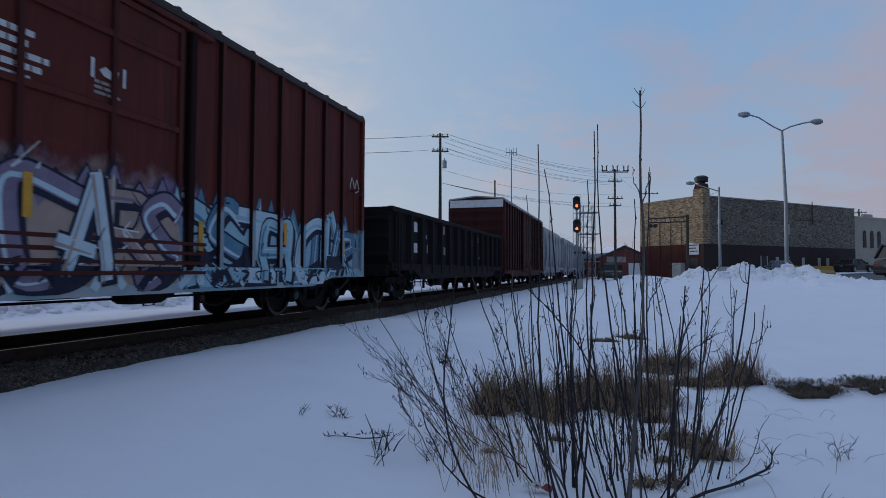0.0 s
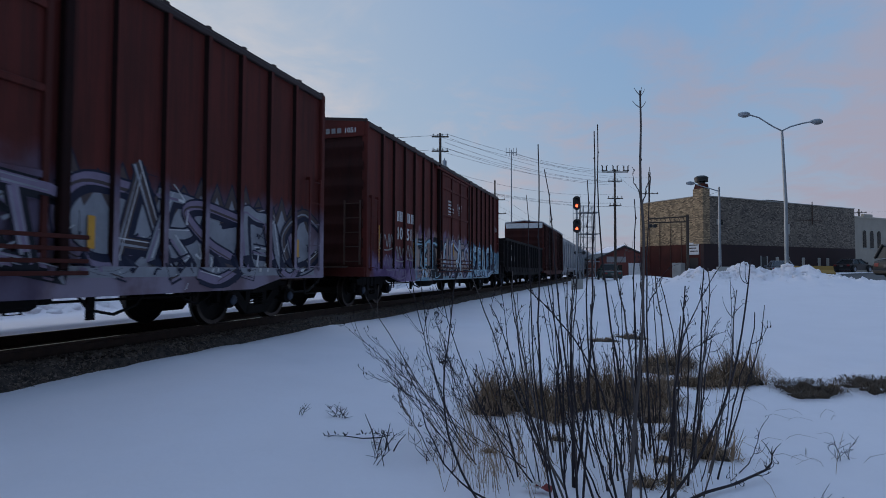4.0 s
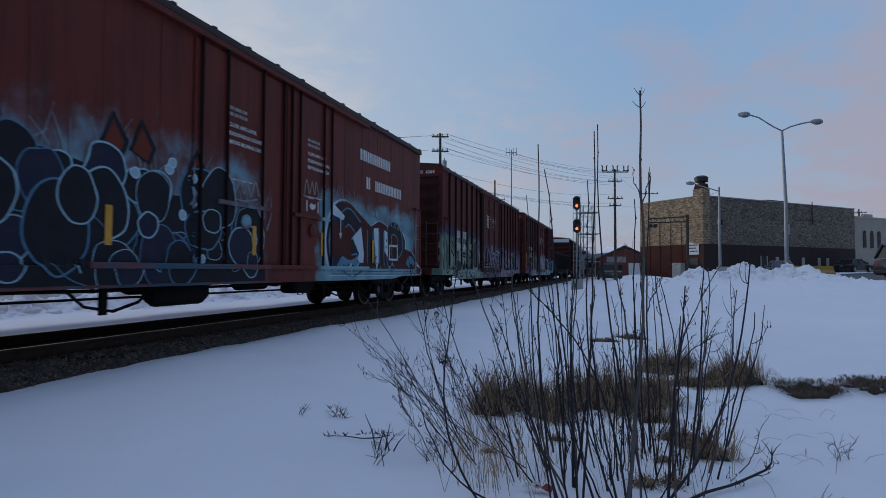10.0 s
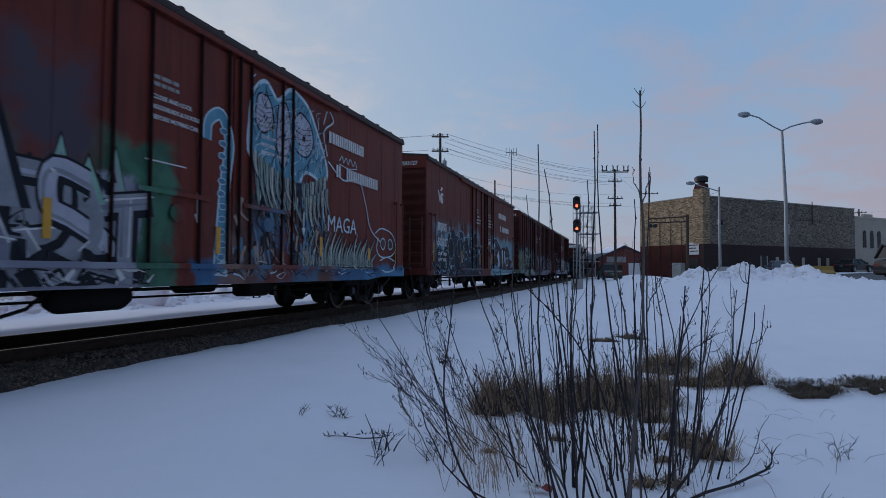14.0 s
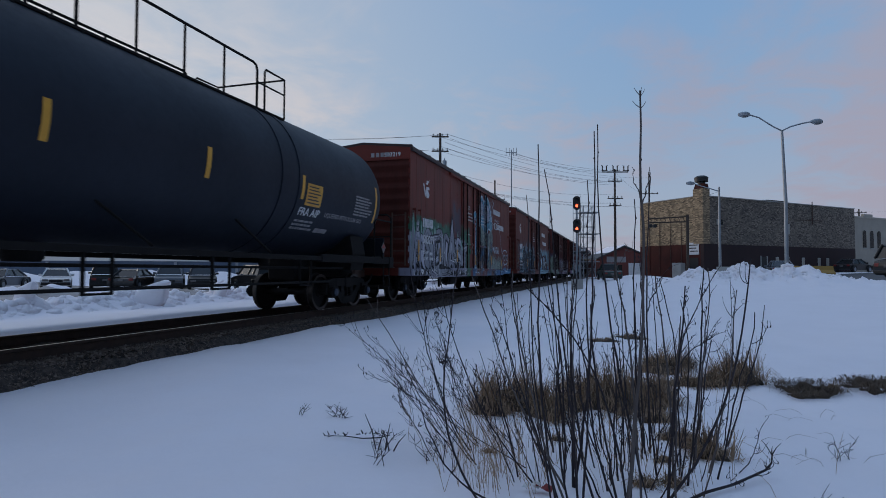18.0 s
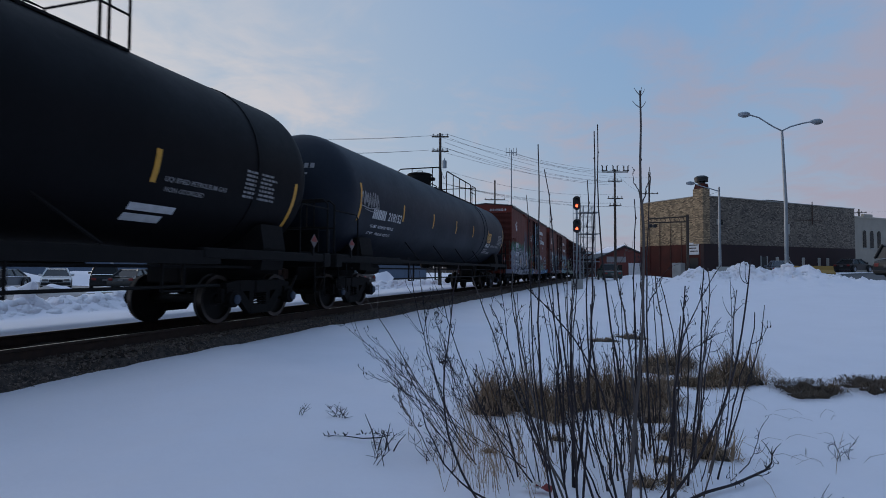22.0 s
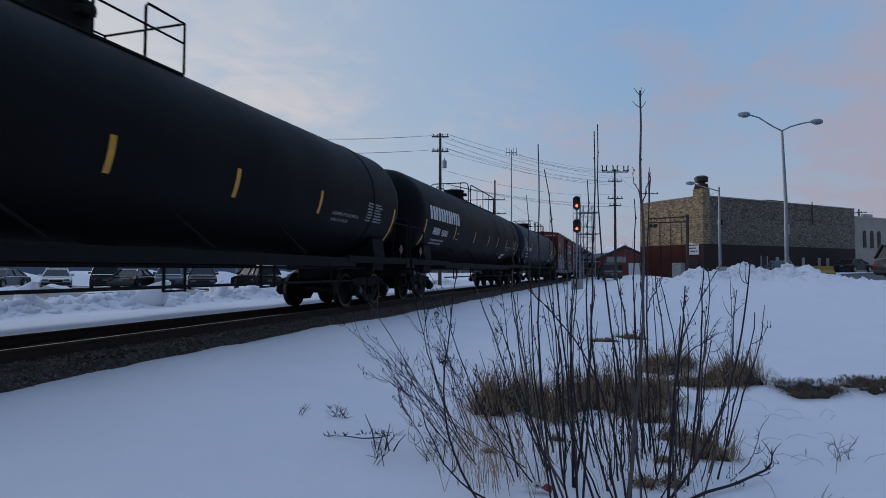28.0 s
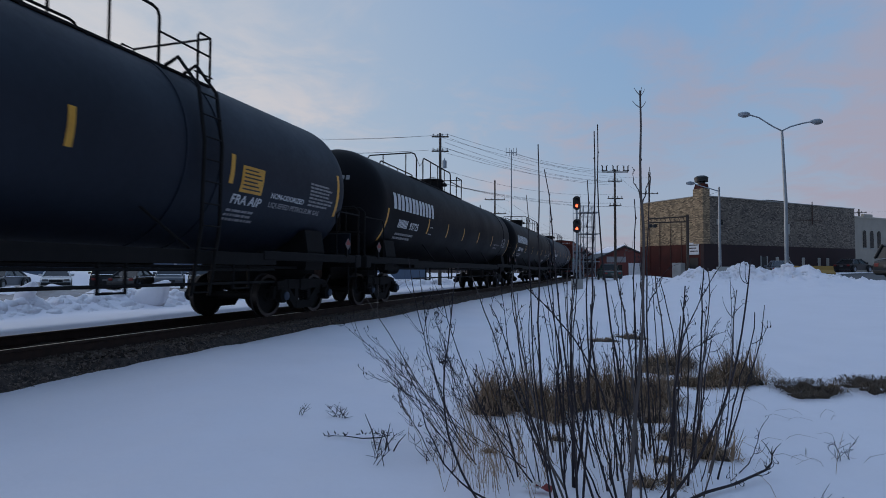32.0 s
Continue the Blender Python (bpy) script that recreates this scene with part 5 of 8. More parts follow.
# brown boxcar with posts, blue row of forms
pa = Painter(carA, post_side(wA), hA, 0.66)
burner(pa, 1.9, 7.3, 0.74, 1.9, 8, [P_AQUA, P_DEEP, P_SKY], P_NAVY, P_SKY, 21, P_DEEP, 0.24, 0.3, base=P_AQUA)
burner(pa, -4.1, -1.9, 0.78, 1.85, 4, [P_INK, P_AQUA, P_TAN], P_INK, P_SKY, 6, P_TAN, 0.22, 0.25, base=P_TAN)
burner(pa, -1.75, 1.65, 0.8, 1.95, 6, [P_SKY, P_TAN, P_LILAC], P_NAVY, WHITE, 9, P_LILAC, 0.19, 0.25, base=P_TAN)
for k in range(16):
    m = Mesh()
    y = -3.8 + 0.70 * k
    pa.stroke(m, [(y, 0.70), (y + 0.2 + 0.1 * (k % 3), 1.0), (y + 0.45, 0.72)], 0.12, 0)
    pa.done(m, [P_NAVY if k % 2 else P_SKY])
for k, (y, z) in enumerate(((-7.0, 1.75), (-5.9, 1.45), (-5.0, 1.5), (-6.2, 0.95), (-4.9, 0.92), (-6.9, 1.2))):
    tag_scrawl(pa, y, y + 0.95, z - 0.15, z + 0.2, P_LILAC if k > 2 else FADED, 30 + k, 0.045, 4)
tag_scrawl(pa, 7.3, 7.75, 2.9, 3.15, WHITE, 41, 0.03, 2)
blocks(carA, (0.35, 0.8, -0.9, 0.75, 0.75), -5.75, 2.36, 0.29, wA + 0.003, WHITE)
text_on(carA, "10", 0.48, -5.85, 1.85, wA + 0.026, WHITE, 0.01)
text_on(carA, "51", 0.48, -5.05, 1.85, wA + 0.026, WHITE, 0.01)
stencil(carA, -0.95, 2.95, 0.75, 0.62, 5, wA + 0.075, WHITE, 3)
stencil(carA, 0.35, 3.08, 0.42, 0.2, 3, wA + 0.075, FADED, 4)
part("emblem", Mesh().prism([(0.42, 3.38), (0.5, 3.44), (0.6, 3.40), (0.7, 3.44), (0.68, 3.34), (0.6, 3.30), (0.48, 3.32)], "x", wA + 0.074, wA + 0.078).box(wA + 0.074, wA + 0.078, 0.30, 0.345, 3.26, 3.5).box(wA + 0.074, wA + 0.078, 0.76, 0.805, 3.26, 3.5), WHITE, carA)
for y, z0, z1 in ((-7.1, 1.16, 2.13), (-4.4, 1.3, 1.8), (-0.47, 1.5, 1.98), (2.29, 1.23, 1.68), (4.58, 1.42, 1.84), (6.97, 1.3, 1.64)):
    bar_on(carA, y, z0, z1, pa.x_of(y) + 0.024)

# brown boxcar with posts, green and violet forms
pb = Painter(carB, post_side(wB), hB, 0.66)
rng = random.Random(77)
burner(pb, -7.75, -2.4, 0.74, 2.0, 7, [P_PALEGREEN, P_MOSS, P_PALEGREEN], P_INK, P_SILVERY, 33, P_MOSS, 0.27, 0.2, 0.06, base=P_PALEGREEN)
pm = Mesh().box(wB + 0.02, wB + 0.024, -3.3, -2.4, 1.0, 2.15)
part("patch_panel", pm, P_PANEL, carB, "dull grey-brown touched-up paint panel")
burner(pb, -1.7, 1.65, 0.95, 1.95, 6, [P_STEEL, P_LILAC], P_INK, P_STEEL, 12, None, 0.13, 0.2, 0.03)
burner(pb, 2.1, 7.4, 0.9, 2.05, 8, [P_LILAC, P_PANEL, P_STEEL], P_NAVY, WHITE, 15, P_PANEL, 0.15, 0.2, 0.03, base=P_STEEL)
blocks(carB, (0.35, 0.8, -0.9, 0.75, 0.75), -5.85, 2.22, 0.29, wB + 0.028, WHITE)
text_on(carB, "10", 0.48, -5.95, 1.72, wB + 0.028, WHITE, 0.01)
text_on(carB, "64", 0.48, -5.15, 1.72, wB + 0.028, WHITE, 0.01)
stencil(carB, -0.95, 2.98, 0.75, 0.62, 5, wB + 0.075, WHITE, 5)
stencil(carB, 0.40, 2.98, 0.42, 0.2, 3, wB + 0.075, FADED, 6)
part("emblem", Mesh().prism([(0.47, 3.38), (0.55, 3.44), (0.65, 3.40), (0.75, 3.44), (0.73, 3.34), (0.65, 3.30), (0.53, 3.32)], "x", wB + 0.074, wB + 0.078).box(wB + 0.074, wB + 0.078, 0.35, 0.395, 3.26, 3.5).box(wB + 0.074, wB + 0.078, 0.81, 0.855, 3.26, 3.5), WHITE, carB)
for y, z0, z1 in ((-7.1, 1.16, 2.13), (-4.37, 1.25, 1.8), (-1.95, 1.2, 1.65), (2.4, 1.2, 1.6), (7.0, 1.2, 1.55)):
    bar_on(carB, y, z0, z1, pb.x_of(y) + 0.024)

# red-brown smooth boxcar, dark bubbles with pale rims
pc = Painter(carC, flush_side(wC), hC, 0.76)
rng = random.Random(9)
pc.lift = 0.0
# pale flicks above, then a dark mass, then the rounds
for k in range(46):
    m = Mesh()
    y = -5.6 + 5.4 * k / 46
    z = 2.1 - 0.13 * abs(y + 3.8)
    pc.stroke(m, [(y, z), (y + rng.uniform(-0.05, 0.2), z + 0.3), (y + rng.uniform(-0.1, 0.35), z + rng.uniform(0.45, 0.85))], rng.uniform(0.03, 0.06), 0, True, 0.85)
    pc.done(m, [P_HAZE_STROKE], "graffiti_stroke")
m = Mesh()
ys = [-7.2 + 6.8 * i / 26 for i in range(27)]
pc.band(m, ys, 0.76, [1.35 + 0.85 * math.sin(min(1.0, max(0.0, (y + 7.2) / 6.8)) * math.pi) ** 0.6 * (0.62 if y < -5.7 else 1) + rng.uniform(-0.12, 0.12) for y in ys], 0)
pc.done(m, [P_INK])
for k in range(70):
    y = rng.uniform(-7.1, -0.6)
    z = rng.uniform(0.95, 1.45 if y < -5.6 else 2.3 - 0.12 * abs(y + 3.8))
    g = rng.uniform(0.14, 0.42)
    bubble(pc, y, z, g, g * rng.uniform(0.8, 1.35), P_INK if k % 3 else P_NAVY, P_AQUA if k % 4 else P_DEEP, seed=200 + k, width=rng.uniform(0.012, 0.026))
for k, (y, z) in enumerate(((-5.35, 2.45), (-3.75, 2.5), (-3.3, 2.5), (-2.3, 2.3))):
    m = Mesh()
    pc.patch(m, [(y, z), (y + 0.2, z + 0.45), (y + 0.45, z + 0.1), (y + 0.35, z - 0.15)], 0, False)
    pc.patch(m, [(y + 0.06, z), (y + 0.2, z + 0.34), (y + 0.37, z + 0.08), (y + 0.3, z - 0.1)], 1, False)
    pc.done(m, [P_INK, OXIDE_RED])
for k in range(30):
    bubble(pc, rng.uniform(-6.8, -0.8), rng.uniform(1.0, 2.5), 0.07, 0.07, P_AQUA, P_SKY, width=0.02, seed=300 + k)
def grown(pts, k):
    c = sum((Vector(p) for p in pts), Vector((0, 0))) / len(pts)
    return [tuple(c + (Vector(p) - c) * k) for p in pts]


CLOUD_FORM = [(2.05, 0.86), (1.85, 1.6), (2.15, 2.3), (2.8, 2.55), (3.5, 2.3), (4.0, 2.02), (4.7, 2.22), (5.4, 2.12), (6.0, 2.2), (6.55, 1.85), (6.6, 1.45), (7.1, 1.5), (7.5, 1.2), (7.6, 0.86)]
m = Mesh()
pc.lift = 0.0
pc.patch(m, grown(CLOUD_FORM, 1.035), 0)
pc.patch(m, CLOUD_FORM, 1)
pc.patch(m, grown(CLOUD_FORM, 0.93), 2)
pc.done(m, [P_SKY, P_NAVY, OXIDE_DARK])
for line, g in (([(3.5, 1.95), (2.9, 2.2), (2.45, 1.75), (2.5, 1.2), (3.0, 0.98), (3.55, 1.15), (3.5, 1.5), (3.1, 1.5)], 0.34), ([(4.15, 0.95), (4.15, 1.95)], 0.3), ([(4.9, 0.95), (4.85, 1.95)], 0.26), ([(5.45, 0.95), (5.4, 2.0), (6.0, 2.05), (6.2, 1.6), (5.7, 1.4)], 0.32), ([(6.8, 0.9), (7.0, 1.15), (7.35, 0.95)], 0.4)):
    m = Mesh()
    pc.stroke(m, line, g + 0.07, 1, len(line) > 2)
    pc.stroke(m, line, g, 0, len(line) > 2)
    pc.done(m, [P_INK, P_DEEP])
for pts in ([(3.15, 1.72), (3.62, 2.0), (3.78, 1.35), (3.72, 1.0), (3.25, 0.95), (3.6, 1.25)], [(4.38, 0.98), (4.36, 2.02), (4.66, 2.05), (4.68, 1.0)], [(5.06, 1.45), (5.04, 2.02), (5.25, 1.98), (5.3, 1.3)], [(2.62, 1.0), (2.75, 1.14), (3.1, 1.16), (3.0, 0.92)]):
    m = Mesh()
    pc.patch(m, pts, 0, False)
    y, z = pts[0]
    for dy, dz in ((0.1, 0.12), (0.14, 0.3)):
        pc.patch(m, [(y + dy + 0.035 * math.cos(a), z + dz + 0.045 * math.sin(a)) for a in (0, 1.26, 2.5, 3.77, 5.0)], 1)
    pc.done(m, [P_SKY, P_INK])
rng = random.Random(19)
for k in range(46):
    m = Mesh()
    y = 1.7 + 5.9 * k / 46
    z = 2.5 - 0.13 * max(0.0, y - 2.8)
    pc.stroke(m, [(y, z), (y + rng.uniform(-0.08, 0.12), z + 0.15), (y + rng.uniform(-0.15, 0.2), z + rng.uniform(0.2, 0.45))], rng.uniform(0.03, 0.07), 0, True, 0.85)
    pc.done(m, [P_HAZE_STROKE], "graffiti_stroke")
W9 = (1.05, 0.25, 0.7, 0.75, 0.78, 0.75, 0.7, 0.25, 0.75)
blocks(carC, W9, 3.54, 3.65, 0.27, wC + 0.008, WHITE, gap=0.12)
blocks(carC, (0.7,), 3.9, 2.98, 0.30, wC + 0.008, WHITE)
blocks(carC, (0.7, 0.78, 0.75, 0.65, 0.75, 0.7, 0.75, 0.75), 4.43, 2.98, 0.27, wC + 0.008, WHITE, gap=0.12)


def emblem_ws(car, w, y, z):
    x0, x1 = w + 0.006, w + 0.010
    part("emblem", Mesh().prism([(y, z + 0.42), (y + 0.13, z + 0.42), (y + 0.24, z + 0.12), (y + 0.33, z + 0.36), (y + 0.60, z + 0.36), (y + 0.62, z + 0.27), (y + 0.42, z + 0.27), (y + 0.62, z + 0.13), (y + 0.56, z), (y + 0.34, z), (y + 0.28, z + 0.14), (y + 0.22, z)], "x", x0, x1), WHITE, car, "white company emblem")
    part("emblem_leaf", Mesh().prism([(y + 0.22, z + 0.44), (y + 0.42, z + 0.42), (y + 0.62, z + 0.60), (y + 0.46, z + 0.54), (y + 0.36, z + 0.58), (y + 0.34, z + 0.48)], "x", x0, x1), WHITE, car)


def smooth_lettering(car, w, number, y):
    emblem_ws(car, w, y, 3.32)
    blocks(car, (1.05, 0.7, 0.78, 0.75), y - 0.08, 2.34, 0.28, w + 0.028, WHITE, gap=0.12)
    text_on(car, number, 0.38, y - 0.06, 1.82, w + 0.033, WHITE, 0.01)
    text_on(car, "LD LMT 138200" if number == "503127" else "LD LMT", 0.15, y - 0.02, 1.48, w + 0.034, WHITE, 0.003)
    text_on(car, "LT WT   81800" if number == "503127" else "LT WT", 0.15, y - 0.02, 1.28, w + 0.034, WHITE, 0.003)
    if number != "503127":
        stencil(car, y + 0.6, 1.28, 0.4, 0.34, 2, w + 0.034, WHITE, 8)
    for yy in (-1.5, 0.95):
        for i, line in enumerate(("CLOSE AND LOCK", "BULKHEADS & DOORS", "BEFORE MOVING CAR")):
            text_on(car, line, 0.088, yy + 0.1, 3.28 - 0.14 * i, w + 0.045, WHITE, 0.002)
        stencil(car, yy + 0.1, 3.46, 0.6, 0.2, 2, w + 0.037, FADED, 11)
        part("stencil_line", Mesh().box(w + 0.037, w + 0.040, yy, yy + 0.75, 2.42, 2.44), WHITE, car)
    part("emblem", Mesh().prism([(1.14, 2.26), (1.22, 2.32), (1.30, 2.28), (1.38, 2.32), (1.36, 2.22), (1.28, 2.18), (1.18, 2.2)], "x", w + 0.037, w + 0.041).box(w + 0.037, w + 0.041, 1.02, 1.06, 2.13, 2.36).box(w + 0.037, w + 0.041, 1.46, 1.50, 2.13, 2.36), WHITE, car)
    for yy in (-0.5, 2.5):
        part("arrow_mark", Mesh().box(w + 0.03, w + 0.04, yy - 0.015, yy + 0.015, 1.75, 2.1).prism([(yy - 0.06, 1.78), (yy + 0.06, 1.78), (yy, 1.64)], "x", w + 0.03, w + 0.04), WHITE, car)


smooth_lettering(carC, wC, "503127", -6.65)
for y, z0, z1 in ((-7.15, 1.25, 1.9), (-3.6, 1.25, 1.75), (-0.7, 1.2, 1.7), (1.63, 1.25, 1.74), (4.28, 1.14, 1.71), (7.41, 1.2, 1.6)):
    bar_on(carC, y, z0, z1, pc.x_of(y) + 0.024)
part("notice_frame", Mesh().box(wC + 0.02, wC + 0.024, 5.35, 5.4, 1.22, 1.65).box(wC + 0.02, wC + 0.024, 5.92, 5.97, 1.22, 1.65).box(wC + 0.02, wC + 0.024, 5.4, 5.92, 1.6, 1.65).box(wC + 0.02, wC + 0.024, 5.4, 5.92, 1.22, 1.27), WHITE, carC)
tag_scrawl(pc, -1.4, -0.6, 2.2, 2.5, FADED, 51, 0.03, 4)
tag_scrawl(pc, 0.9, 1.5, 2.5, 2.8, FADED, 52, 0.03, 3)

# red smooth boxcar, grey forms and a blue shaggy shape
pd = Painter(carD, flush_side(wD), hD, 0.76)
burner(pd, -7.7, -1.75, 0.8, 2.3, 11, [P_STEEL, P_SILVERY, P_STEEL, P_GREYED], P_INK, WHITE, 46, P_MINT, 0.21, 0.42, 0.035, -0.06, P_STEEL)
m = Mesh()
pd.patch(m, [(-4.05, 1.6), (-3.5, 3.12), (-3.0, 1.6)], 1, False)
pd.patch(m, [(-3.92, 1.6), (-3.5, 2.92), (-3.12, 1.6)], 0, False)
pd.stroke(m, [(-3.62, 1.7), (-3.5, 2.7)], 0.09, 2, False, 0.8)
pd.done(m, [P_STEEL, P_INK, P_SILVERY])
rng = random.Random(31)
# shaggy blue shape with pale rounds and a curling arm
m = Mesh()
pd.lift = 0.0
head = [(0.72, 3.0), (0.80, 3.9), (1.15, 4.28), (1.55, 4.05), (2.0, 4.38), (2.6, 4.25), (3.0, 3.8), (3.42, 3.15), (3.3, 2.85), (2.6, 2.95), (2.2, 2.55), (1.7, 2.6), (1.15, 2.85)]
pd.stroke(m, head + head[:2], 0.14, 1)
pd.patch(m, head, 0)
arm = [(0.0, 0.85), (0.05, 1.6), (0.12, 2.4), (0.2, 3.0), (0.0, 3.4), (-0.28, 3.25), (-0.32, 2.95)]
pd.stroke(m, arm, 0.30, 1, True, 0.4)
pd.stroke(m, arm, 0.22, 0, True, 0.4)
pd.done(m, [P_BLUE, P_SKY])
for k, (y, z, ry, rz) in enumerate(((1.12, 3.72, 0.27, 0.36), (1.75, 3.5, 0.24, 0.62), (2.45, 3.62, 0.42, 0.42))):
    bubble(pd, y, z, ry, rz, P_SILVERY, P_NAVY, width=0.04, seed=500 + k)
    bubble(pd, y + 0.05, z - 0.05, 0.05, 0.05, P_INK, P_NAVY, width=0.02, seed=510 + k)
    for q in range(5):
        m = Mesh()
        pd.stroke(m, [(y - ry * 0.8, z - rz * 0.6 + 0.25 * rz * q), (y, z - rz * 0.7 + 0.25 * rz * q), (y + ry * 0.8, z - rz * 0.55 + 0.25 * rz * q)], 0.015, 0)
        pd.done(m, [P_PANEL], "graffiti_stroke")
for k in range(12):
    bubble(pd, 0.02 + 0.02 * (k % 3), 0.95 + 0.2 * k, 0.09, 0.05, P_DEEP, P_SKY, width=0.015, seed=540 + k)
# brown shading and shaggy hair below the head
for k in range(120):
    m = Mesh()
    y, z = rng.uniform(0.3, 3.4), rng.uniform(1.2, 2.35)
    pd.stroke(m, [(y, z), (y + rng.uniform(-0.1, 0.15), z - 0.25), (y + rng.uniform(-0.1, 0.3), z - rng.uniform(0.3, 0.6))], rng.uniform(0.03, 0.1), 0, True, 0.9)
    pd.done(m, [(P_TAN, P_PANEL, P_INK, P_DEEP)[k % 4]], "graffiti_stroke")
for k in range(130):
    m = Mesh()
    y, z = rng.uniform(0.75, 3.3), rng.uniform(2.4, 4.1)
    pd.stroke(m, [(y, z), (y + rng.uniform(-0.1, 0.15), z + 0.2), (y + rng.uniform(0.0, 0.25), z + 0.3)], 0.02, 0, True, 0.5)
    pd.done(m, [P_NAVY if k % 2 else P_SKY], "graffiti_stroke")
# long pale teeth: one row hangs from the jaw, one stands on the sill
for k in range(60):
    m = Mesh()
    if k < 32:
        y = 0.85 + 2.65 * (k % 16 + 0.5 * (k > 15)) / 16
        z = (3.0 if k < 16 else 2.72) - 0.35 * math.sin((y - 0.85) * 1.2)
        tip = (y + rng.uniform(0.1, 0.4), z - rng.uniform(0.55, 0.95))
        mid = (y + 0.04, (z + tip[1]) / 2)
    else:
        y = 2.4 + 3.5 * (k - 32) / 28
        z = 0.98
        tip = (y + rng.uniform(0.1, 0.36), rng.uniform(1.55, 2.0) - 0.05 * (y - 2.4))
        mid = (y + 0.02, (z + tip[1]) / 2)
    g = rng.uniform(0.11, 0.17)
    pd.stroke(m, [(y, z), mid, tip], g + 0.06, 1, True, 0.85)
    pd.stroke(m, [(y, z), mid, (tip[0] * 0.97 + mid[0] * 0.03, tip[1] * 0.95 + mid[1] * 0.05)], g, 0, True, 0.95)
    pd.stroke(m, [(y - 0.03, z), (mid[0] - 0.02, mid[1])], g * 0.2, 1, False, 0.7)
    pd.done(m, [P_PALEGREEN if k % 3 else P_CREAM, P_NAVY], "graffiti_stroke")
for k in range(60):
    m = Mesh()
    y, z = rng.uniform(-0.1, 6.2), rng.uniform(0.82, 1.05)
    pd.stroke(m, [(y, z), (y + 0.15, z + rng.uniform(-0.1, 0.1)), (y + rng.uniform(0.2, 0.5), z + rng.uniform(-0.12, 0.12))], rng.uniform(0.015, 0.04), 0, True, 0.7)
    pd.done(m, [P_NAVY if k % 3 else P_SKY], "graffiti_stroke")
for pts in ([(3.45, 3.4), (3.3, 3.9), (3.7, 4.2), (3.55, 4.4)], [(3.5, 3.3), (4.2, 3.0), (5.0, 3.1), (5.4, 2.6), (5.7, 2.0), (6.3, 1.7)], [(6.0, 1.9), (6.4, 2.05), (7.1, 1.95), (7.4, 1.6), (7.1, 1.35), (6.4, 1.3), (6.1, 1.5), (6.2, 1.8)], [(6.3, 1.2), (6.8, 1.3), (7.3, 1.2)], [(6.2, 1.0), (6.6, 0.9), (7.2, 1.0), (7.5, 1.3)]):
    m = Mesh()
    pd.stroke(m, pts, 0.035, 0)
    pd.done(m, [P_SKY], "graffiti_stroke")
for y in (6.5, 7.0):
    bubble(pd, y, 1.65, 0.16, 0.14, P_PANEL, P_SKY, width=0.03, seed=int(y * 10))
text_on(carD, "MAGA", 0.50, 3.45, 1.80, wD + 0.032, P_SKY, 0.0)
blocks(carD, W9, 3.50, 3.72, 0.25, wD + 0.030, WHITE, gap=0.12)
blocks(carD, (0.7,), 3.85, 3.02, 0.28, wD + 0.030, WHITE)
blocks(carD, (0.7, 0.78, 0.75, 0.65, 0.75, 0.7, 0.75, 0.75), 4.35, 3.02, 0.26, wD + 0.030, WHITE, gap=0.12)
tag_scrawl(pd, 4.0, 4.9, 3.4, 3.55, P_SKY, 61, 0.025, 4)
smooth_lettering(carD, wD, "503219", -6.75)
for y, z0, z1 in ((-7.2, 1.25, 1.9), (-5.0, 1.26, 1.74), (-2.83, 1.29, 1.74), (-0.05, 1.2, 1.62), (3.2, 1.25, 1.65), (5.6, 1.2, 1.5), (7.4, 1.2, 1.6)):
    bar_on(carD, y, z0, z1, pd.x_of(y) + 0.024)

# numbers on the rear ends
for car, h, eave, num in ((carA, hA, 4.68, "1051"), (carB, hB, 4.66, "1064"), (carC, hC, 4.68, "503127"), (carD, hD, 4.68, "503219")):
    part("end_number", words(num, 0.18, WHITE, 0.0015, 0.004), None, car, at=on_end(0.95 if len(num) == 4 else 0.72, eave - 0.26, -h - 0.016))
    m = Mesh()
    for i in range(4):
        m.box(0.28 + 0.16 * i, 0.39 + 0.16 * i, -h - 0.018, -h - 0.014, eave - 0.26, eave - 0.13)
    part("end_mark", m, FADED, car)

# ---- tank lettering, bent to the shell ----


def shell_quad(m, y0, y1, z0, z1, lift=0.004):
    """A patch that lies on the tank between two heights."""
    n = max(1, int((y1 - y0) / 1.0))
    def at(y, z):
        d = max(-0.98, min(0.98, (z - TANK_Z) / TANK_R))
        a = math.asin(d)
        return ((TANK_R + lift) * math.cos(a), y, TANK_Z + (TANK_R + lift) * math.sin(a))
    m.add([at(y0, z0), at(y1, z0), at(y1, z1), at(y0, z1)], [(0, 1, 2, 3)])


def shell_text(car, text, size, y, z, material, bold=0.0, name="lettering"):
    me = words(text, size, material, 0.0012, bold)
    bm = bmesh.new()
    bm.from_mesh(me)
    a0 = math.asin((z - TANK_Z) / TANK_R)
    for v in bm.verts:
        a = a0 + v.co.y / TANK_R
        r = TANK_R + 0.004 + v.co.z + 0.003 * (size > 0.3)
        v.co = (r * math.cos(a), y + v.co.x, TANK_Z + r * math.sin(a))
    bm.to_mesh(me)
    bm.free()
    return part(name, me, None, car)


def shell_print(car, y, z, width, height, rows, material, seed):
    rng = random.Random(seed)
    for r in range(rows):
        zz = z + height - (r + 1) * height / rows
        m = Mesh()
        a, w = 0.0, width * rng.uniform(0.75, 1.0)
        while a < w - 0.03:
            b = min(w, a + rng.uniform(0.06, 0.2))
            shell_quad(m, y + a, y + b - 0.022, zz, zz + height / rows * 0.55)
            a = b
        part("small_print", m, material, car)


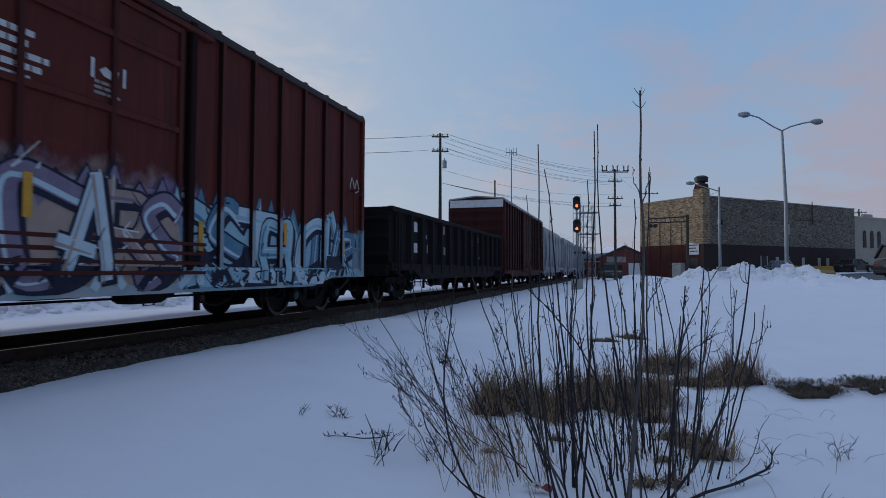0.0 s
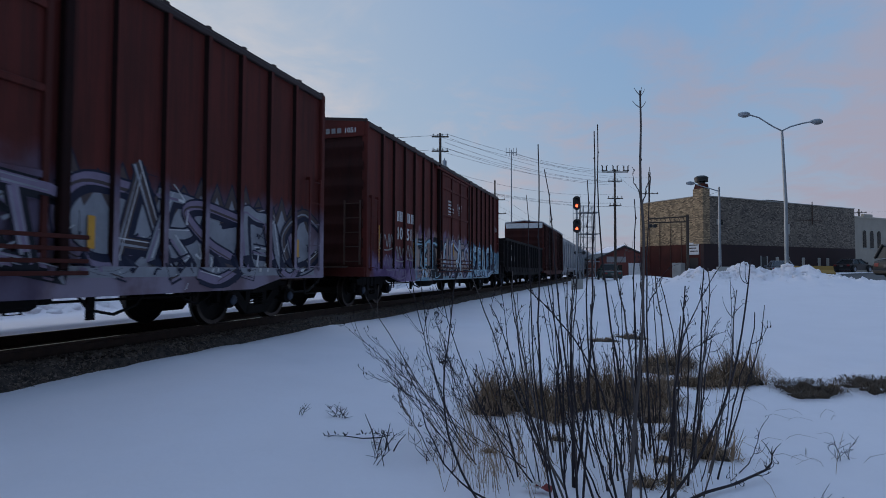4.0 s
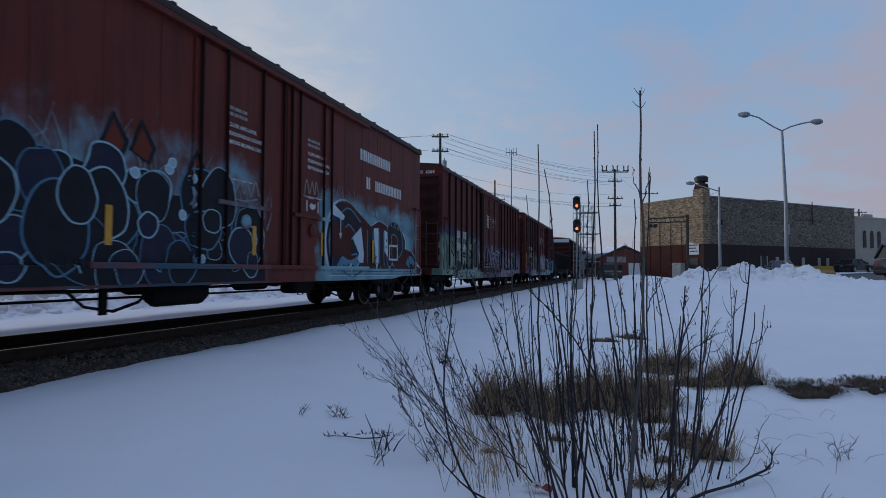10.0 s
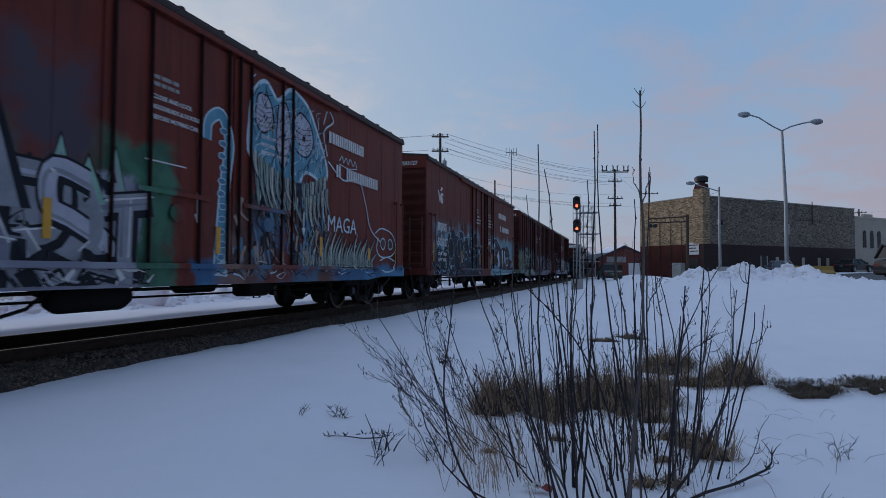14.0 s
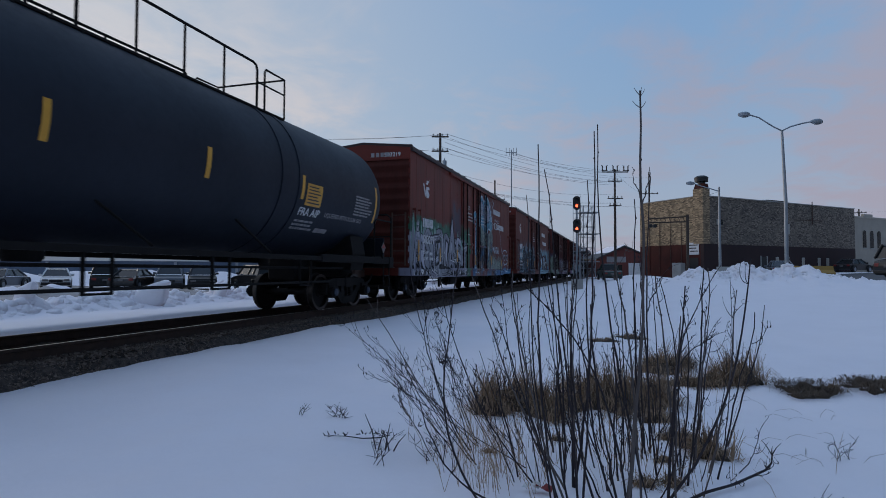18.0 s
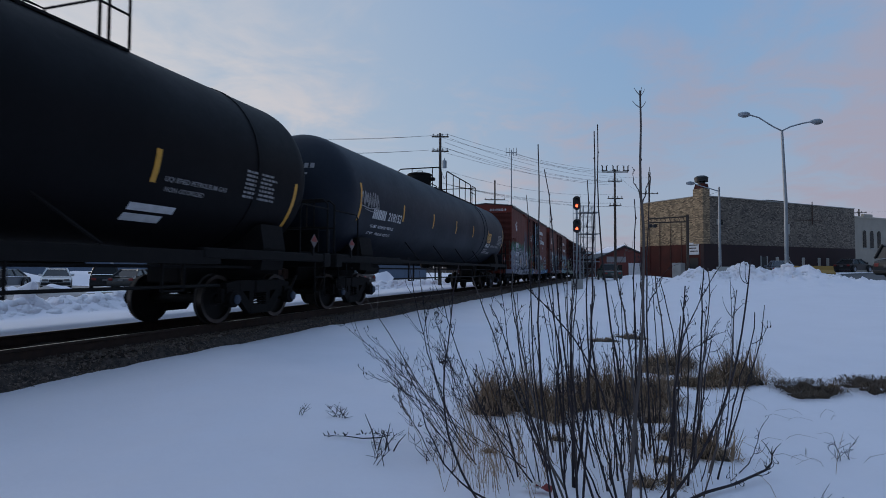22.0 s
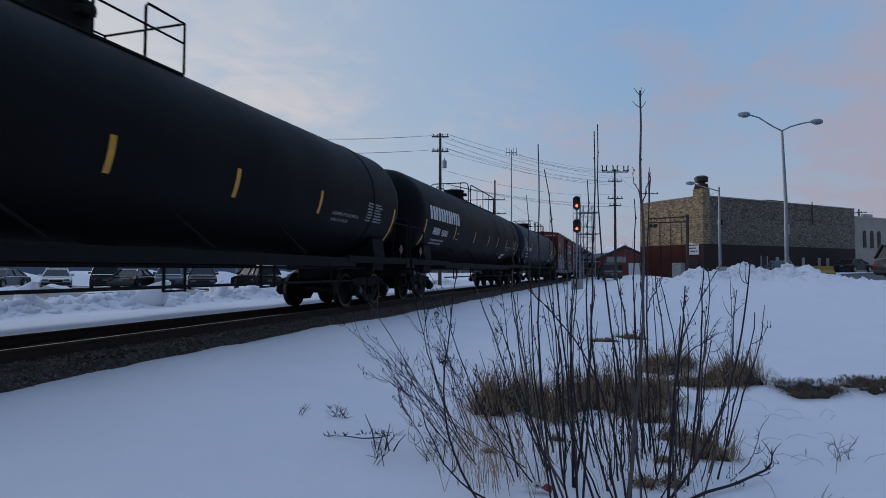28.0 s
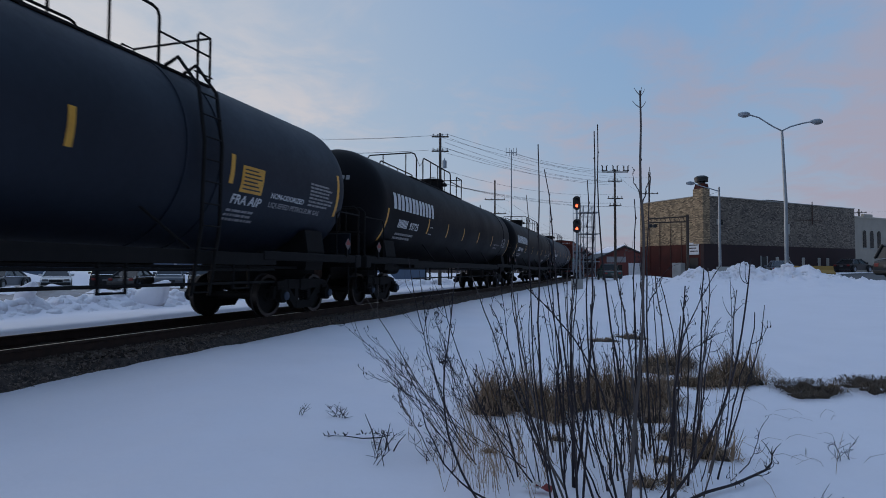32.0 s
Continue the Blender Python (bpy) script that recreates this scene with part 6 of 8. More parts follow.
def shell_bar(car, y, z0, z1, width=0.1):
    m = Mesh()
    for i in range(6):
        shell_quad(m, y - width / 2, y + width / 2, z0 + (z1 - z0) * i / 6, z0 + (z1 - z0) * (i + 1) / 6)
    part("reflector", m, YELLOW, car, "yellow reflective strip")


def end_marks(car, rear=HEAD_Y):
    """Small marks high on the domed rear end."""
    def at(x, z):
        r = min(1.0, math.hypot(x, z - TANK_Z) / TANK_R)
        return (x, -rear - HEAD_DEEP * math.sqrt(1 - r * r) - 0.012, z)
    for row, (z, n, h) in enumerate(((3.34, 6, 0.12), (3.18, 5, 0.05), (3.08, 4, 0.05))):
        m = Mesh()
        for i in range(n):
            a, b = 0.05 + 0.13 * i, 0.14 + 0.13 * i
            m.add([at(a, z), at(b, z), at(b, z + h), at(a, z + h)], [(0, 1, 2, 3)])
        part("end_mark", m, FADED, car)


def placed_words(car, y_front, extra):
    shell_text(car, "FRA AIP", 0.24, 5.15, 2.08, WHITE, 0.004)
    shell_print(car, 5.15, 1.80, 0.9, 0.22, 3, FADED, 71)
    shell_text(car, extra, 0.145, 6.2, 2.12, FADED, 0.002)
    shell_print(car, 7.5, 2.28, 1.0, 0.5, 7, FADED, 72)
    m = Mesh()
    for i in range(5):
        shell_quad(m, 5.28, 5.90, 2.28 + 0.09 * i, 2.37 + 0.09 * i)
    pn = part("notice_panel", m, YELLOW, car, "yellow notice panel with dark print")
    for r in range(6):
        m = Mesh()
        shell_quad(m, 5.34, 5.84 - 0.06 * (r % 3), 2.33 + 0.065 * r, 2.355 + 0.065 * r, 0.007)
        part("print_line", m, DARK, pn)


for car, ys, z0, z1, e0, e1 in ((carE, (-5.9, -3.1, -0.3, 2.35, 5.13), 2.38, 2.86, 2.18, 3.1), (carF, (-5.2, -2.1, 0.6, 2.7, 5.0), 2.17, 2.63, 1.8, 2.64), (carG, (-5.15, -2.95, -0.7, 1.8, 4.6), 2.17, 2.65, 1.78, 2.66), (carH, (-5.9, -3.1, -0.6, 2.1, 5.02), 2.38, 2.86, 2.16, 3.08)):
    for y in ys:
        shell_bar(car, y, z0, z1)
    shell_bar(car, -8.8 if car is carE else -8.72 if car is carF else -8.66, e0, e1)
    shell_bar(car, 8.5 if car is carF else 8.68, e0, e1)


def wrap_quad(m, y0, y1, z0, z1):
    shell_quad(m, y0, y1, z0, z1, 0.006)


# blue-black tank
blocks(carE, (0.75, 0.8, 0.65, 0.75), -8.0, 2.3, 0.25, 0, WHITE, gap=0.12, wrap=wrap_quad)
shell_text(carE, "218152", 0.33, -7.0, 2.32, WHITE, 0.006)
shell_text(carE, "LD LMT  163200 LB  74050 KG", 0.12, -7.95, 2.08, WHITE, 0.001)
shell_text(carE, "LT WT    99800 LB  45250 KG", 0.12, -7.95, 1.90, WHITE, 0.001)
placed_words(carE, 5.0, "LIQUEFIED PETROLEUM GAS")
m = Mesh()
shell_quad(m, 6.1, 6.65, 1.78, 1.87)
part("paint_bar", m, FADED, carE)
# black tanks with a big company name
for car, number, dy in ((carF, "93862", 0.0), (carG, "93725", 0.06)):
    blocks(car, (1.15,) * 6, -8.36 + dy, 2.69, 0.46, 0, WHITE, gap=0.17, wrap=wrap_quad)
    blocks(car, (0.7, 0.7, 0.75, 0.7), -7.85 + dy, 2.2, 0.23, 0, WHITE, gap=0.13, wrap=wrap_quad)
    shell_text(car, number, 0.31, -6.9 + dy, 2.2, WHITE, 0.006)
    shell_print(car, -7.8 + dy, 1.88, 1.55, 0.22, 2, FADED, 74)
    shell_text(car, "LIQUEFIED PETROLEUM GAS", 0.105, 5.2, 2.22, FADED, 0.001)
    shell_text(car, "NON-ODORIZED", 0.105, 5.25, 2.08, FADED, 0.001)
    shell_print(car, 6.95, 2.2, 0.95, 0.5, 7, FADED, 75)
    m = Mesh()
    for a, b, c, d in ((-4.95, -4.9, 2.15, 2.42), (-4.72, -4.67, 2.15, 2.42), (-4.9, -4.72, 2.38, 2.42), (-4.9, -4.72, 2.15, 2.19)):
        shell_quad(m, a, b, c, d)
    part("mark_frame", m, FADED, car)
for z, w in ((1.78, 0.85), (1.64, 0.7)):
    m = Mesh()
    shell_quad(m, 4.8, 4.8 + w, z, z + 0.1)
    part("paint_bar", m, WHITE, carF)
# last tank
placed_words(carH, 5.0, "LIQUEFIED PETROLEUM GAS")
shell_text(carH, "NON-ODORIZED", 0.145, 6.2, 2.28, WHITE, 0.002)
end_marks(carE, 9.0)
for c in (carF, carG, carH):
    end_marks(c)
# loose scrawls on the tanks
pe = Painter(carE, lambda y, z=2.8: TANK_R, 9.5, 1.0)
tag_scrawl(pe, -8.8, -7.75, 2.62, 2.95, FADED, 81, 0.035, 7)
tag_scrawl(pe, -8.6, -7.7, 2.55, 2.85, FADED, 82, 0.03, 5)


def gondola():
    car = thing("gondola", "black ribbed open gondola wagon with white lettering", "railway wagon", group="wagons of the passing goods train")
    h, w, z0, z1 = 7.6, 1.5, 1.0, 2.62
    for s in (-1, 1):
        part("side_wall", Mesh().box(*sorted((s * w, s * (w - 0.05))), -h, h, z0, z1), GONDOLA, car)
        part("top_chord", Mesh().box(*sorted((s * (w - 0.06), s * (w + 0.12))), -h, h, z1 - 0.02, z1 + 0.12, 0.02), GONDOLA, car)
        part("side_sill", Mesh().prism([(-h, 0.95), (-h, 1.15), (h, 1.15), (h, 0.95), (h - 1.8, 0.95), (h - 2.4, 0.68), (-h + 2.4, 0.68), (-h + 1.8, 0.95)], "x", *sorted((s * (w - 0.02), s * (w + 0.1)))), GONDOLA, car)
        rib = Mesh().prism([(s * w, -0.14), (s * (w + 0.13), -0.06), (s * (w + 0.13), 0.06), (s * w, 0.14)], "z", 0.85, z1).data("side_post", GONDOLA)
        for i in range(15):
            part("side_post", rib, None, car, at=pose(0, -h + 0.5 + (2 * h - 1) * i / 14, 0))
        part("end_wall", Mesh().box(-w, w, *sorted((s * h, s * (h - 0.06))), z0, z1 + 0.1), GONDOLA, car)
        for z in (1.4, 1.9, 2.4):
            part("end_rib", Mesh().box(-w, w, *sorted((s * h, s * (h + 0.09))), z - 0.06, z + 0.06, 0.02), GONDOLA, car)
        part("end_sill", Mesh().box(-w, w, *sorted((s * (h - 0.05), s * (h + 0.12))), 0.8, 1.1, 0.02), GONDOLA, car)
    part("floor", Mesh().box(-w, w, -h, h, 1.0, 1.06), GONDOLA, car)
    ladder(car, w + 0.12, -h + 0.4, 1.0, 2.5, 4, material=GONDOLA)
    for i, (y, z) in enumerate(((-6.2, 2.15), (-5.6, 2.15), (-6.2, 1.5), (-5.6, 1.5))):
        part("stencil_bar", Mesh().box(w + 0.003, w + 0.008, y, y + 0.3, z, z + 0.3), WHITE, car)
    rng = random.Random(5)
    for i in range(16):
        y, z = rng.uniform(-4.5, 5), rng.uniform(1.3, 2.3)
        part("chalk_mark", Mesh().box(w + 0.003, w + 0.006, y, y + rng.uniform(0.05, 0.2), z, z + rng.uniform(0.05, 0.3)), FADED, car)
    underframe(car, h, 0.9, 5.8)
    couplers(car, h, 0.85)
    for y in (-5.8, 5.8):
        truck(car, y)
    return car


def hopper(material):
    car = thing("covered_hopper", "pale grey covered hopper wagon with curved sides", "railway wagon", group="wagons of the passing goods train")
    h, w = 7.9, 1.58
    prof = []
    for i in range(13):
        a = radians(-55 + 110 * i / 12)
        prof.append((w * math.cos(a) ** 0.4, 2.75 + 1.95 * math.sin(a) / math.sin(radians(55))))
    out = prof + [(-x, z) for x, z in reversed(prof)]
    part("body", Mesh().prism(out, "y", -h + 1.2, h - 1.2), material, car, smooth=40)
    for s in (-1, 1):
        part("slope_sheet", Mesh().prism([(s * (h - 1.2), 4.5), (s * h, 4.5), (s * h, 3.9), (s * (h - 1.2), 1.4)], "x", -1.4, 1.4), material, car)
        part("end_platform", Mesh().box(-1.5, 1.5, *sorted((s * (h - 1.6), s * (h + 0.1))), 1.0, 1.2, 0.02), material, car)
        for x in (-1.4, 1.4):
            part("end_post", Mesh().box(x - 0.06, x + 0.06, *sorted((s * h, s * (h - 0.12))), 1.1, 4.5), material, car)
        part("side_sill", Mesh().box(*sorted((s * 1.35, s * 1.6)), -h, h, 1.05, 1.3, 0.02), material, car)
        for i in range(5):
            part("side_seam", Mesh().box(*sorted((s * 1.50, s * 1.63)), -5.2 + 2.6 * i - 0.05, -5.2 + 2.6 * i + 0.05, 1.3, 4.2), material, car)
    for y in (-4, -1.35, 1.35, 4):
        part("hopper_bay", Mesh().prism([(y - 1.2, 1.2), (y + 1.2, 1.2), (y + 0.3, 0.45), (y - 0.3, 0.45)], "x", -1.1, 1.1), material, car)
    part("roof_walk", Mesh().box(-0.35, 0.35, -h + 0.6, h - 0.6, 4.76, 4.82), GALV, car)
    couplers(car, h, 0.8)
    for y in (-6.3, 6.3):
        truck(car, y)
    return car


gon = gondola()
mover(gon, 22.25)
lead, wL, hL, sideL = boxcar("dark brown boxcar with a white-topped end", OXIDE_DARK, GREY, "post", 0.79, 4.85, 15.4)
mover(lead, 38.3)
part("white_band", Mesh().box(-1.5, 1.5, -hL - 0.03, -hL - 0.015, 4.42, 4.83), WHITE, lead, "white band across the top of the end")
first = hopper(GREY)
mover(first, 55.6)
for k in range(1, 5):
    mover(copy_thing(first, pose(TRACK_X, 55.6 + 17.4 * k, 0)), 55.6 + 17.4 * k)
    ROLLERS.extend((o, round(o.location.y, 3)) for o in MOVERS[-1][0].children if o.name.startswith("axle"))

# ---- buildings and ground beyond ----


def brick_building():
    a = (7.58, 61.05)
    d1 = Vector((18.6, 17.9, 0)).normalized()      # long wall
    yaw = math.degrees(math.atan2(d1.y, d1.x))
    b = thing("brick_building", "two-storey cream and grey brick building with maroon base", "building", at=pose(a[0], a[1], 0.6, 0, 0, yaw))
    L, W, H, band = 25.8, 8.2, 7.75, 3.05
    # long wall along +x at y = 0, short wall along +y at x = 0
    part("long_wall", Mesh().box(0, L, 0, 0.35, band, H), BRICK_GREY, b, "weathered grey brick wall")
    part("long_base", Mesh().box(-0.02, L, -0.02, 0.35, -0.6, band), MAROON, b, "dark maroon painted base")
    part("short_wall", Mesh().box(0, 0.35, 0.352, W, band, H), BRICK, b, "cream brick wall")
    part("short_base", Mesh().box(-0.02, 0.35, 0.352, W, -0.6, band), OXIDE_DARK, b, "dull red-brown painted base")
    part("back_wall", Mesh().box(0.35, L, W - 0.35, W, -0.6, H - 0.3), BRICK, b)
    part("end_wall", Mesh().box(L - 0.35, L, 0.352, W - 0.352, -0.6, H - 0.2), BRICK, b)
    part("roof", Mesh().box(0.3, L - 0.3, 0.3, W - 0.3, H - 0.5, H - 0.4), ASPHALT, b)
    part("coping", Mesh().box(-0.05, L + 0.05, -0.05, 0.4, H, H + 0.09, 0.02), CONCRETE, b)
    part("coping", Mesh().box(-0.05, 0.4, 0.402, W, H, H + 0.09, 0.02), CONCRETE, b)
    ch = part("chimney", Mesh().box(-0.12, 0.9, -0.06, 1.1, band, H + 0.75, 0.02), BRICK, b, "cream brick chimney stack")
    part("chimney_shoulder", Mesh().prism([(-0.1, H + 0.75), (0.88, H + 0.75), (0.7, H + 1.25), (0.1, H + 1.25)], "y", 0.0, 1.0), OXIDE_DARK, ch)
    part("chimney_cap", Mesh().lathe([(0.36, H + 1.1), (0.36, H + 1.4), (0.62, H + 1.45), (0.66, H + 1.9), (0.4, H + 2.05), (0.0, H + 2.1)], "z", (0.4, 0.5, 0), 18), DARK, ch, smooth=40)
    # bricks standing proud of the wall faces
    rng = random.Random(8)
    brick = Mesh().box(-0.2, 0.2, -0.012, 0.0, -0.07, 0.07).data("brick", BRICK_GREY)
    brick_c = Mesh().box(-0.012, 0.0, -0.2, 0.2, -0.07, 0.07).data("brick", BRICK)
    long_wall = [o for o in b.children if o.name.startswith("long_wall")][0]
    short_wall = [o for o in b.children if o.name.startswith("short_wall")][0]
    for i in range(60):
        part("brick", brick, None, long_wall, at=pose(rng.randrange(1, 62) * 0.41 + 0.2, 0, band + 0.1 + rng.randrange(0, 28) * 0.165))
    for i in range(40):
        part("brick", brick_c, None, short_wall, at=pose(0, 1.3 + rng.randrange(0, 16) * 0.41, band + 0.1 + rng.randrange(0, 28) * 0.165))
    for x, z, w, h, m in ((1.9, 5.0, 0.35, 0.55, CONCRETE), (2.5, 5.0, 0.3, 0.55, GLASS), (13.2, 4.4, 0.3, 1.1, CONCRETE)):
        part("wall_vent", Mesh().box(x, x + w, -0.03, 0.0, z, z + h, 0.01), m, b)
    for x in (11.0, 12.9, 15.5, 18.4, 20.0):
        wdw = part("window", Mesh().box(x, x + 0.5, -0.06, -0.02, 0.55, 1.9, 0.01), CONCRETE, b, "small pale window frame")
        part("pane", Mesh().box(x + 0.08, x + 0.42, -0.066, -0.062, 0.65, 1.8), RENDERED if x != 12.9 else GLASS, wdw)
    dr = part("door", Mesh().box(8.6, 9.5, -0.06, -0.02, -0.3, 1.9, 0.01), DARK, b)
    part("door_frame", Mesh().box(8.5, 8.6, -0.08, -0.02, -0.3, 2.0).box(9.5, 9.6, -0.08, -0.02, -0.3, 2.0), CONCRETE, dr)
    sg = part("sign", Mesh().box(-0.10, -0.03, 0.5, 1.9, 2.0, 3.2, 0.01), WHITE, b, "white sign with dark writing")
    for k, (y0, y1, z) in enumerate(((0.6, 1.8, 2.9), (0.8, 1.7, 2.6), (0.6, 1.5, 2.3))):
        part("writing_bar", Mesh().box(-0.105, -0.10, y0, y1, z, z + 0.1), MAROON, sg)
    part("entrance_door", Mesh().box(-0.06, -0.02, 0.6, 1.6, -0.4, 1.7, 0.01), DARK, b)
    part("conduit", Mesh().tube([(17.5, -0.06, 5.6), (17.5, -0.06, H + 0.4)], 0.05, 6).tube([(14.5, -0.06, 6.0), (19.5, -0.06, 6.1)], 0.03, 5), RUSTY, b)
    part("roof_hatch", Mesh().box(11.2, 14.4, 1.0, 3.0, H - 0.4, H + 0.4, 0.03), GREY_STONE, b)
    for y in (2.6, 4.0, 5.4, 6.8):
        part("down_pipe", Mesh().tube([(-0.06, y, -0.4), (-0.06, y, H - 2.2)], 0.03, 6), RUSTY, b)
    part("meter_cabinet", Mesh().box(-0.9, -0.2, 2.0, 3.1, -0.4, 1.2, 0.04), CONCRETE, b)
    return b


brick_building()


def pale_building():
    b = thing("pale_building", "pale rendered building with arched windows", "building", at=pose(28.4, 86.0, 0.9, 0, 0, 43.9))
    part("front_wall", Mesh().box(0, 14, 0, 0.3, -0.6, 7.0), RENDERED, b)
    part("side_wall", Mesh().box(0, 0.3, 0.302, 9, -0.6, 7.0), RENDERED, b)
    part("roof", Mesh().box(0.3, 14, 0.3, 9, 6.5, 6.6), ASPHALT, b)
    part("cornice", Mesh().box(-0.12, 14, -0.12, 0.3, 7.0, 7.25, 0.03).box(2.2, 4.2, -0.12, 0.3, 7.25, 7.6, 0.03), RENDERED, b)
    for x in (2.0, 3.7, 5.4):
        pts = [(x, 3.2), (x + 0.75, 3.2), (x + 0.75, 5.1)] + [(x + 0.375 + 0.375 * math.cos(a), 5.1 + 0.375 * math.sin(a)) for a in (0.6, 1.2, 1.57, 1.9, 2.5)] + [(x, 5.1)]
        w = part("window", Mesh().prism(pts, "y", -0.05, -0.002), GLASS, b, "tall arched window")
        part("sill", Mesh().box(x - 0.1, x + 0.85, -0.12, -0.002, 3.05, 3.2, 0.02), CONCRETE, w)


pale_building()


def barn():
    b = thing("red_shed", "low red timber building with snow on its gable roof", "building", at=pose(-3.5, 93.0, 0.0, 0, 0, 17))
    part("wall", Mesh().prism([(0, 0), (8.2, 0), (8.2, 2.9), (4.0, 4.7), (0, 2.9)], "y", 0, 10), RED_SHED, b)
    part("roof", Mesh().prism([(-0.4, 2.75), (4.0, 4.75), (8.6, 2.75), (8.6, 2.95), (4.0, 4.98), (-0.4, 2.95)], "y", -0.3, 10.3), ASPHALT, b)
    part("roof_snow", Mesh().prism([(0.4, 3.2), (4.0, 4.99), (4.0, 5.06), (0.4, 3.28)], "y", -0.2, 10.2), SNOW, b)
    sg = part("sign", Mesh().box(1.2, 4.2, -0.06, -0.002, 2.3, 3.2), FADED, b)
    part("garage_door", Mesh().box(4.6, 7.2, -0.06, -0.002, 0, 2.2), WHITE, b, "white garage door")
    part("window", Mesh().box(2.4, 3.6, -0.06, -0.002, 1.0, 1.9), GLASS, b)


RED_SHED = mat("red_boards", (0.17, 0.045, 0.035), (0.10, 0.03, 0.026), 0.85, scale=1, fine=15, stretch=(6, 6, 0.5))
barn()


def long_store():
    b = thing("metal_store", "long low blue-grey metal store behind the car park", "building", at=pose(-105, 30, -0.2, 0, 0, 25))
    part("wall", Mesh().box(0, 90, 0, 12, 0, 2.1), STORE_BLUE, b)
    part("roof", Mesh().prism([(-0.4, 2.1), (12.4, 2.1), (6, 3.5)], "x", -0.3, 90.3), GALV, b)
    for i in range(12):
        part("pillar", Mesh().box(4 + 7 * i, 4.3 + 7 * i, -0.15, -0.002, 0, 2.0), GALV, b)


STORE_BLUE = mat("blue_cladding", (0.10, 0.14, 0.20), (0.07, 0.10, 0.15), 0.6, scale=1, fine=10, stretch=(8, 1, 1))
long_store()


def tree_line():
    m = Mesh()
    rng = random.Random(12)
    for i in range(420):
        a = rng.uniform(-60, 55)
        r = rng.uniform(210, 330)
        x, y = r * math.sin(radians(a - 17)), r * math.cos(radians(a - 17))
        hgt = rng.uniform(3.5, 8.0)
        for k in range(16):
            p = Vector((x + rng.uniform(-2.5, 2.5), y + rng.uniform(-2, 2), 0))
            q = Vector((p.x + rng.uniform(-1.5, 1.5), p.y, hgt * rng.uniform(0.6, 1.0)))
            m.tube([p, (p + q) / 2 + Vector((rng.uniform(-0.4, 0.4), 0, 0)), q], [0.22, 0.13, 0.04], 3, cap=False)
    solid("far_woods", m, STEM_GREY, "distant bare winter woods along the horizon", "trees", kind="stuff")


tree_line()

# ---- poles, lamps, signals ----


def pole(at, top, arms, label, wires=True, transformer=0, lean=0.0):
    p = thing("utility_pole", label, "utility pole", at=pose(at[0], at[1], at[2], 0, lean, 17.4), group="poles along the line")
    h = top - at[2]
    part("shaft", Mesh().tube([(0, 0, -0.5), (0.01, 0, h * 0.5), (0, 0, h)], [0.14, 0.12, 0.085], 10), POLE_WOOD, p, smooth=60)
    for dz, half in arms:
        arm = part("crossarm", Mesh().box(-half, half, -0.16, -0.06, h - dz - 0.045, h - dz + 0.045, 0.01), POLE_WOOD, p)
        for k in range(4):
            x = -half + 0.1 + (2 * half - 0.2) * k / 3
            part("insulator", Mesh().lathe([(0.02, h - dz + 0.05), (0.05, h - dz + 0.09), (0.03, h - dz + 0.13), (0.055, h - dz + 0.17), (0.02, h - dz + 0.23)], "z", (x, -0.11, 0), 8), CERAMIC, arm, smooth=40)
        part("brace", Mesh().box(-half * 0.6, half * 0.6, -0.17, -0.165, h - dz - 0.08, h - dz - 0.05), GALV, arm)
    if transformer == 1:
        z = h - 2.6
        part("transformer", Mesh().lathe([(0.10, z - 0.02), (0.16, z), (0.16, z + 0.5), (0.13, z + 0.55), (0.03, z + 0.57), (0.03, z + 0.72)], "z", (0.32, -0.18, 0), 14), GALV, p, smooth=40)
    elif transformer:
        for x in (-1.05, 0.0, 1.05):
            cutout = part("fuse_cutout", Mesh().box(x - 0.3, x + 0.3, -0.2, -0.12, h - 0.22, h - 0.14, 0.01), DARK, p, "dark switch with paired bushings")
            for dx in (-0.2, 0.2):
                part("bushing", Mesh().tube([(x + dx, -0.16, h - 0.18), (x + dx, -0.16, h + 0.28)], 0.06, 8).tube([(x + dx, -0.16, h + 0.28), (x + dx * 1.6, -0.16, h + 0.34)], 0.03, 5), DARK, cutout, smooth=60)
    return p


CERAMIC = mat("grey_ceramic", (0.2, 0.19, 0.19), rough=0.3)
pole((-12.75, 40.0, -0.2), 11.05, ((0.28, 0.62), (1.35, 0.62)), "weathered timber pole with two crossarms and a transformer", transformer=1)
pole((-0.66, 58.5, 0.3), 10.95, ((0.3, 1.3), (1.2, 0.7), (2.9, 0.75), (3.6, 0.6)), "timber pole carrying three transformers on a platform", transformer=3)
pole((-14.85, 68.7, -0.2), 12.0, ((2.4, 1.25), (4.1, 1.35)), "tall timber pole with two wide crossarms")
pole((-22.6, 93.0, -0.2), 11.9, ((1.6, 0.4),), "distant timber pole with a short arm")
pole((3.5, 82.0, 0.6), 14.4, ((3.0, 1.2),), "timber pole behind the brick building")
pole((31.2, 92.5, 0.8), 9.6, ((0.5, 1.0),), "timber pole behind the pale building")


def mast():
    p = thing("antenna_mast", "thin steel mast with a branched antenna head", "mast", at=pose(-10.15, 54.45, -0.2, 0, 0, 17.4))
    part("shaft", Mesh().tube([(0, 0, 0), (0, 0, 12.8)], [0.09, 0.05], 8), GALV, p, smooth=60)
    part("head_bar", Mesh().box(-0.55, 0.55, -0.03, 0.03, 12.5, 12.56), GALV, p)
    for x in (-0.5, -0.2, 0.2, 0.5):
        part("antenna_rod", Mesh().tube([(x, 0, 12.2), (x, 0, 13.0)], 0.025, 6), GALV, p)


mast()


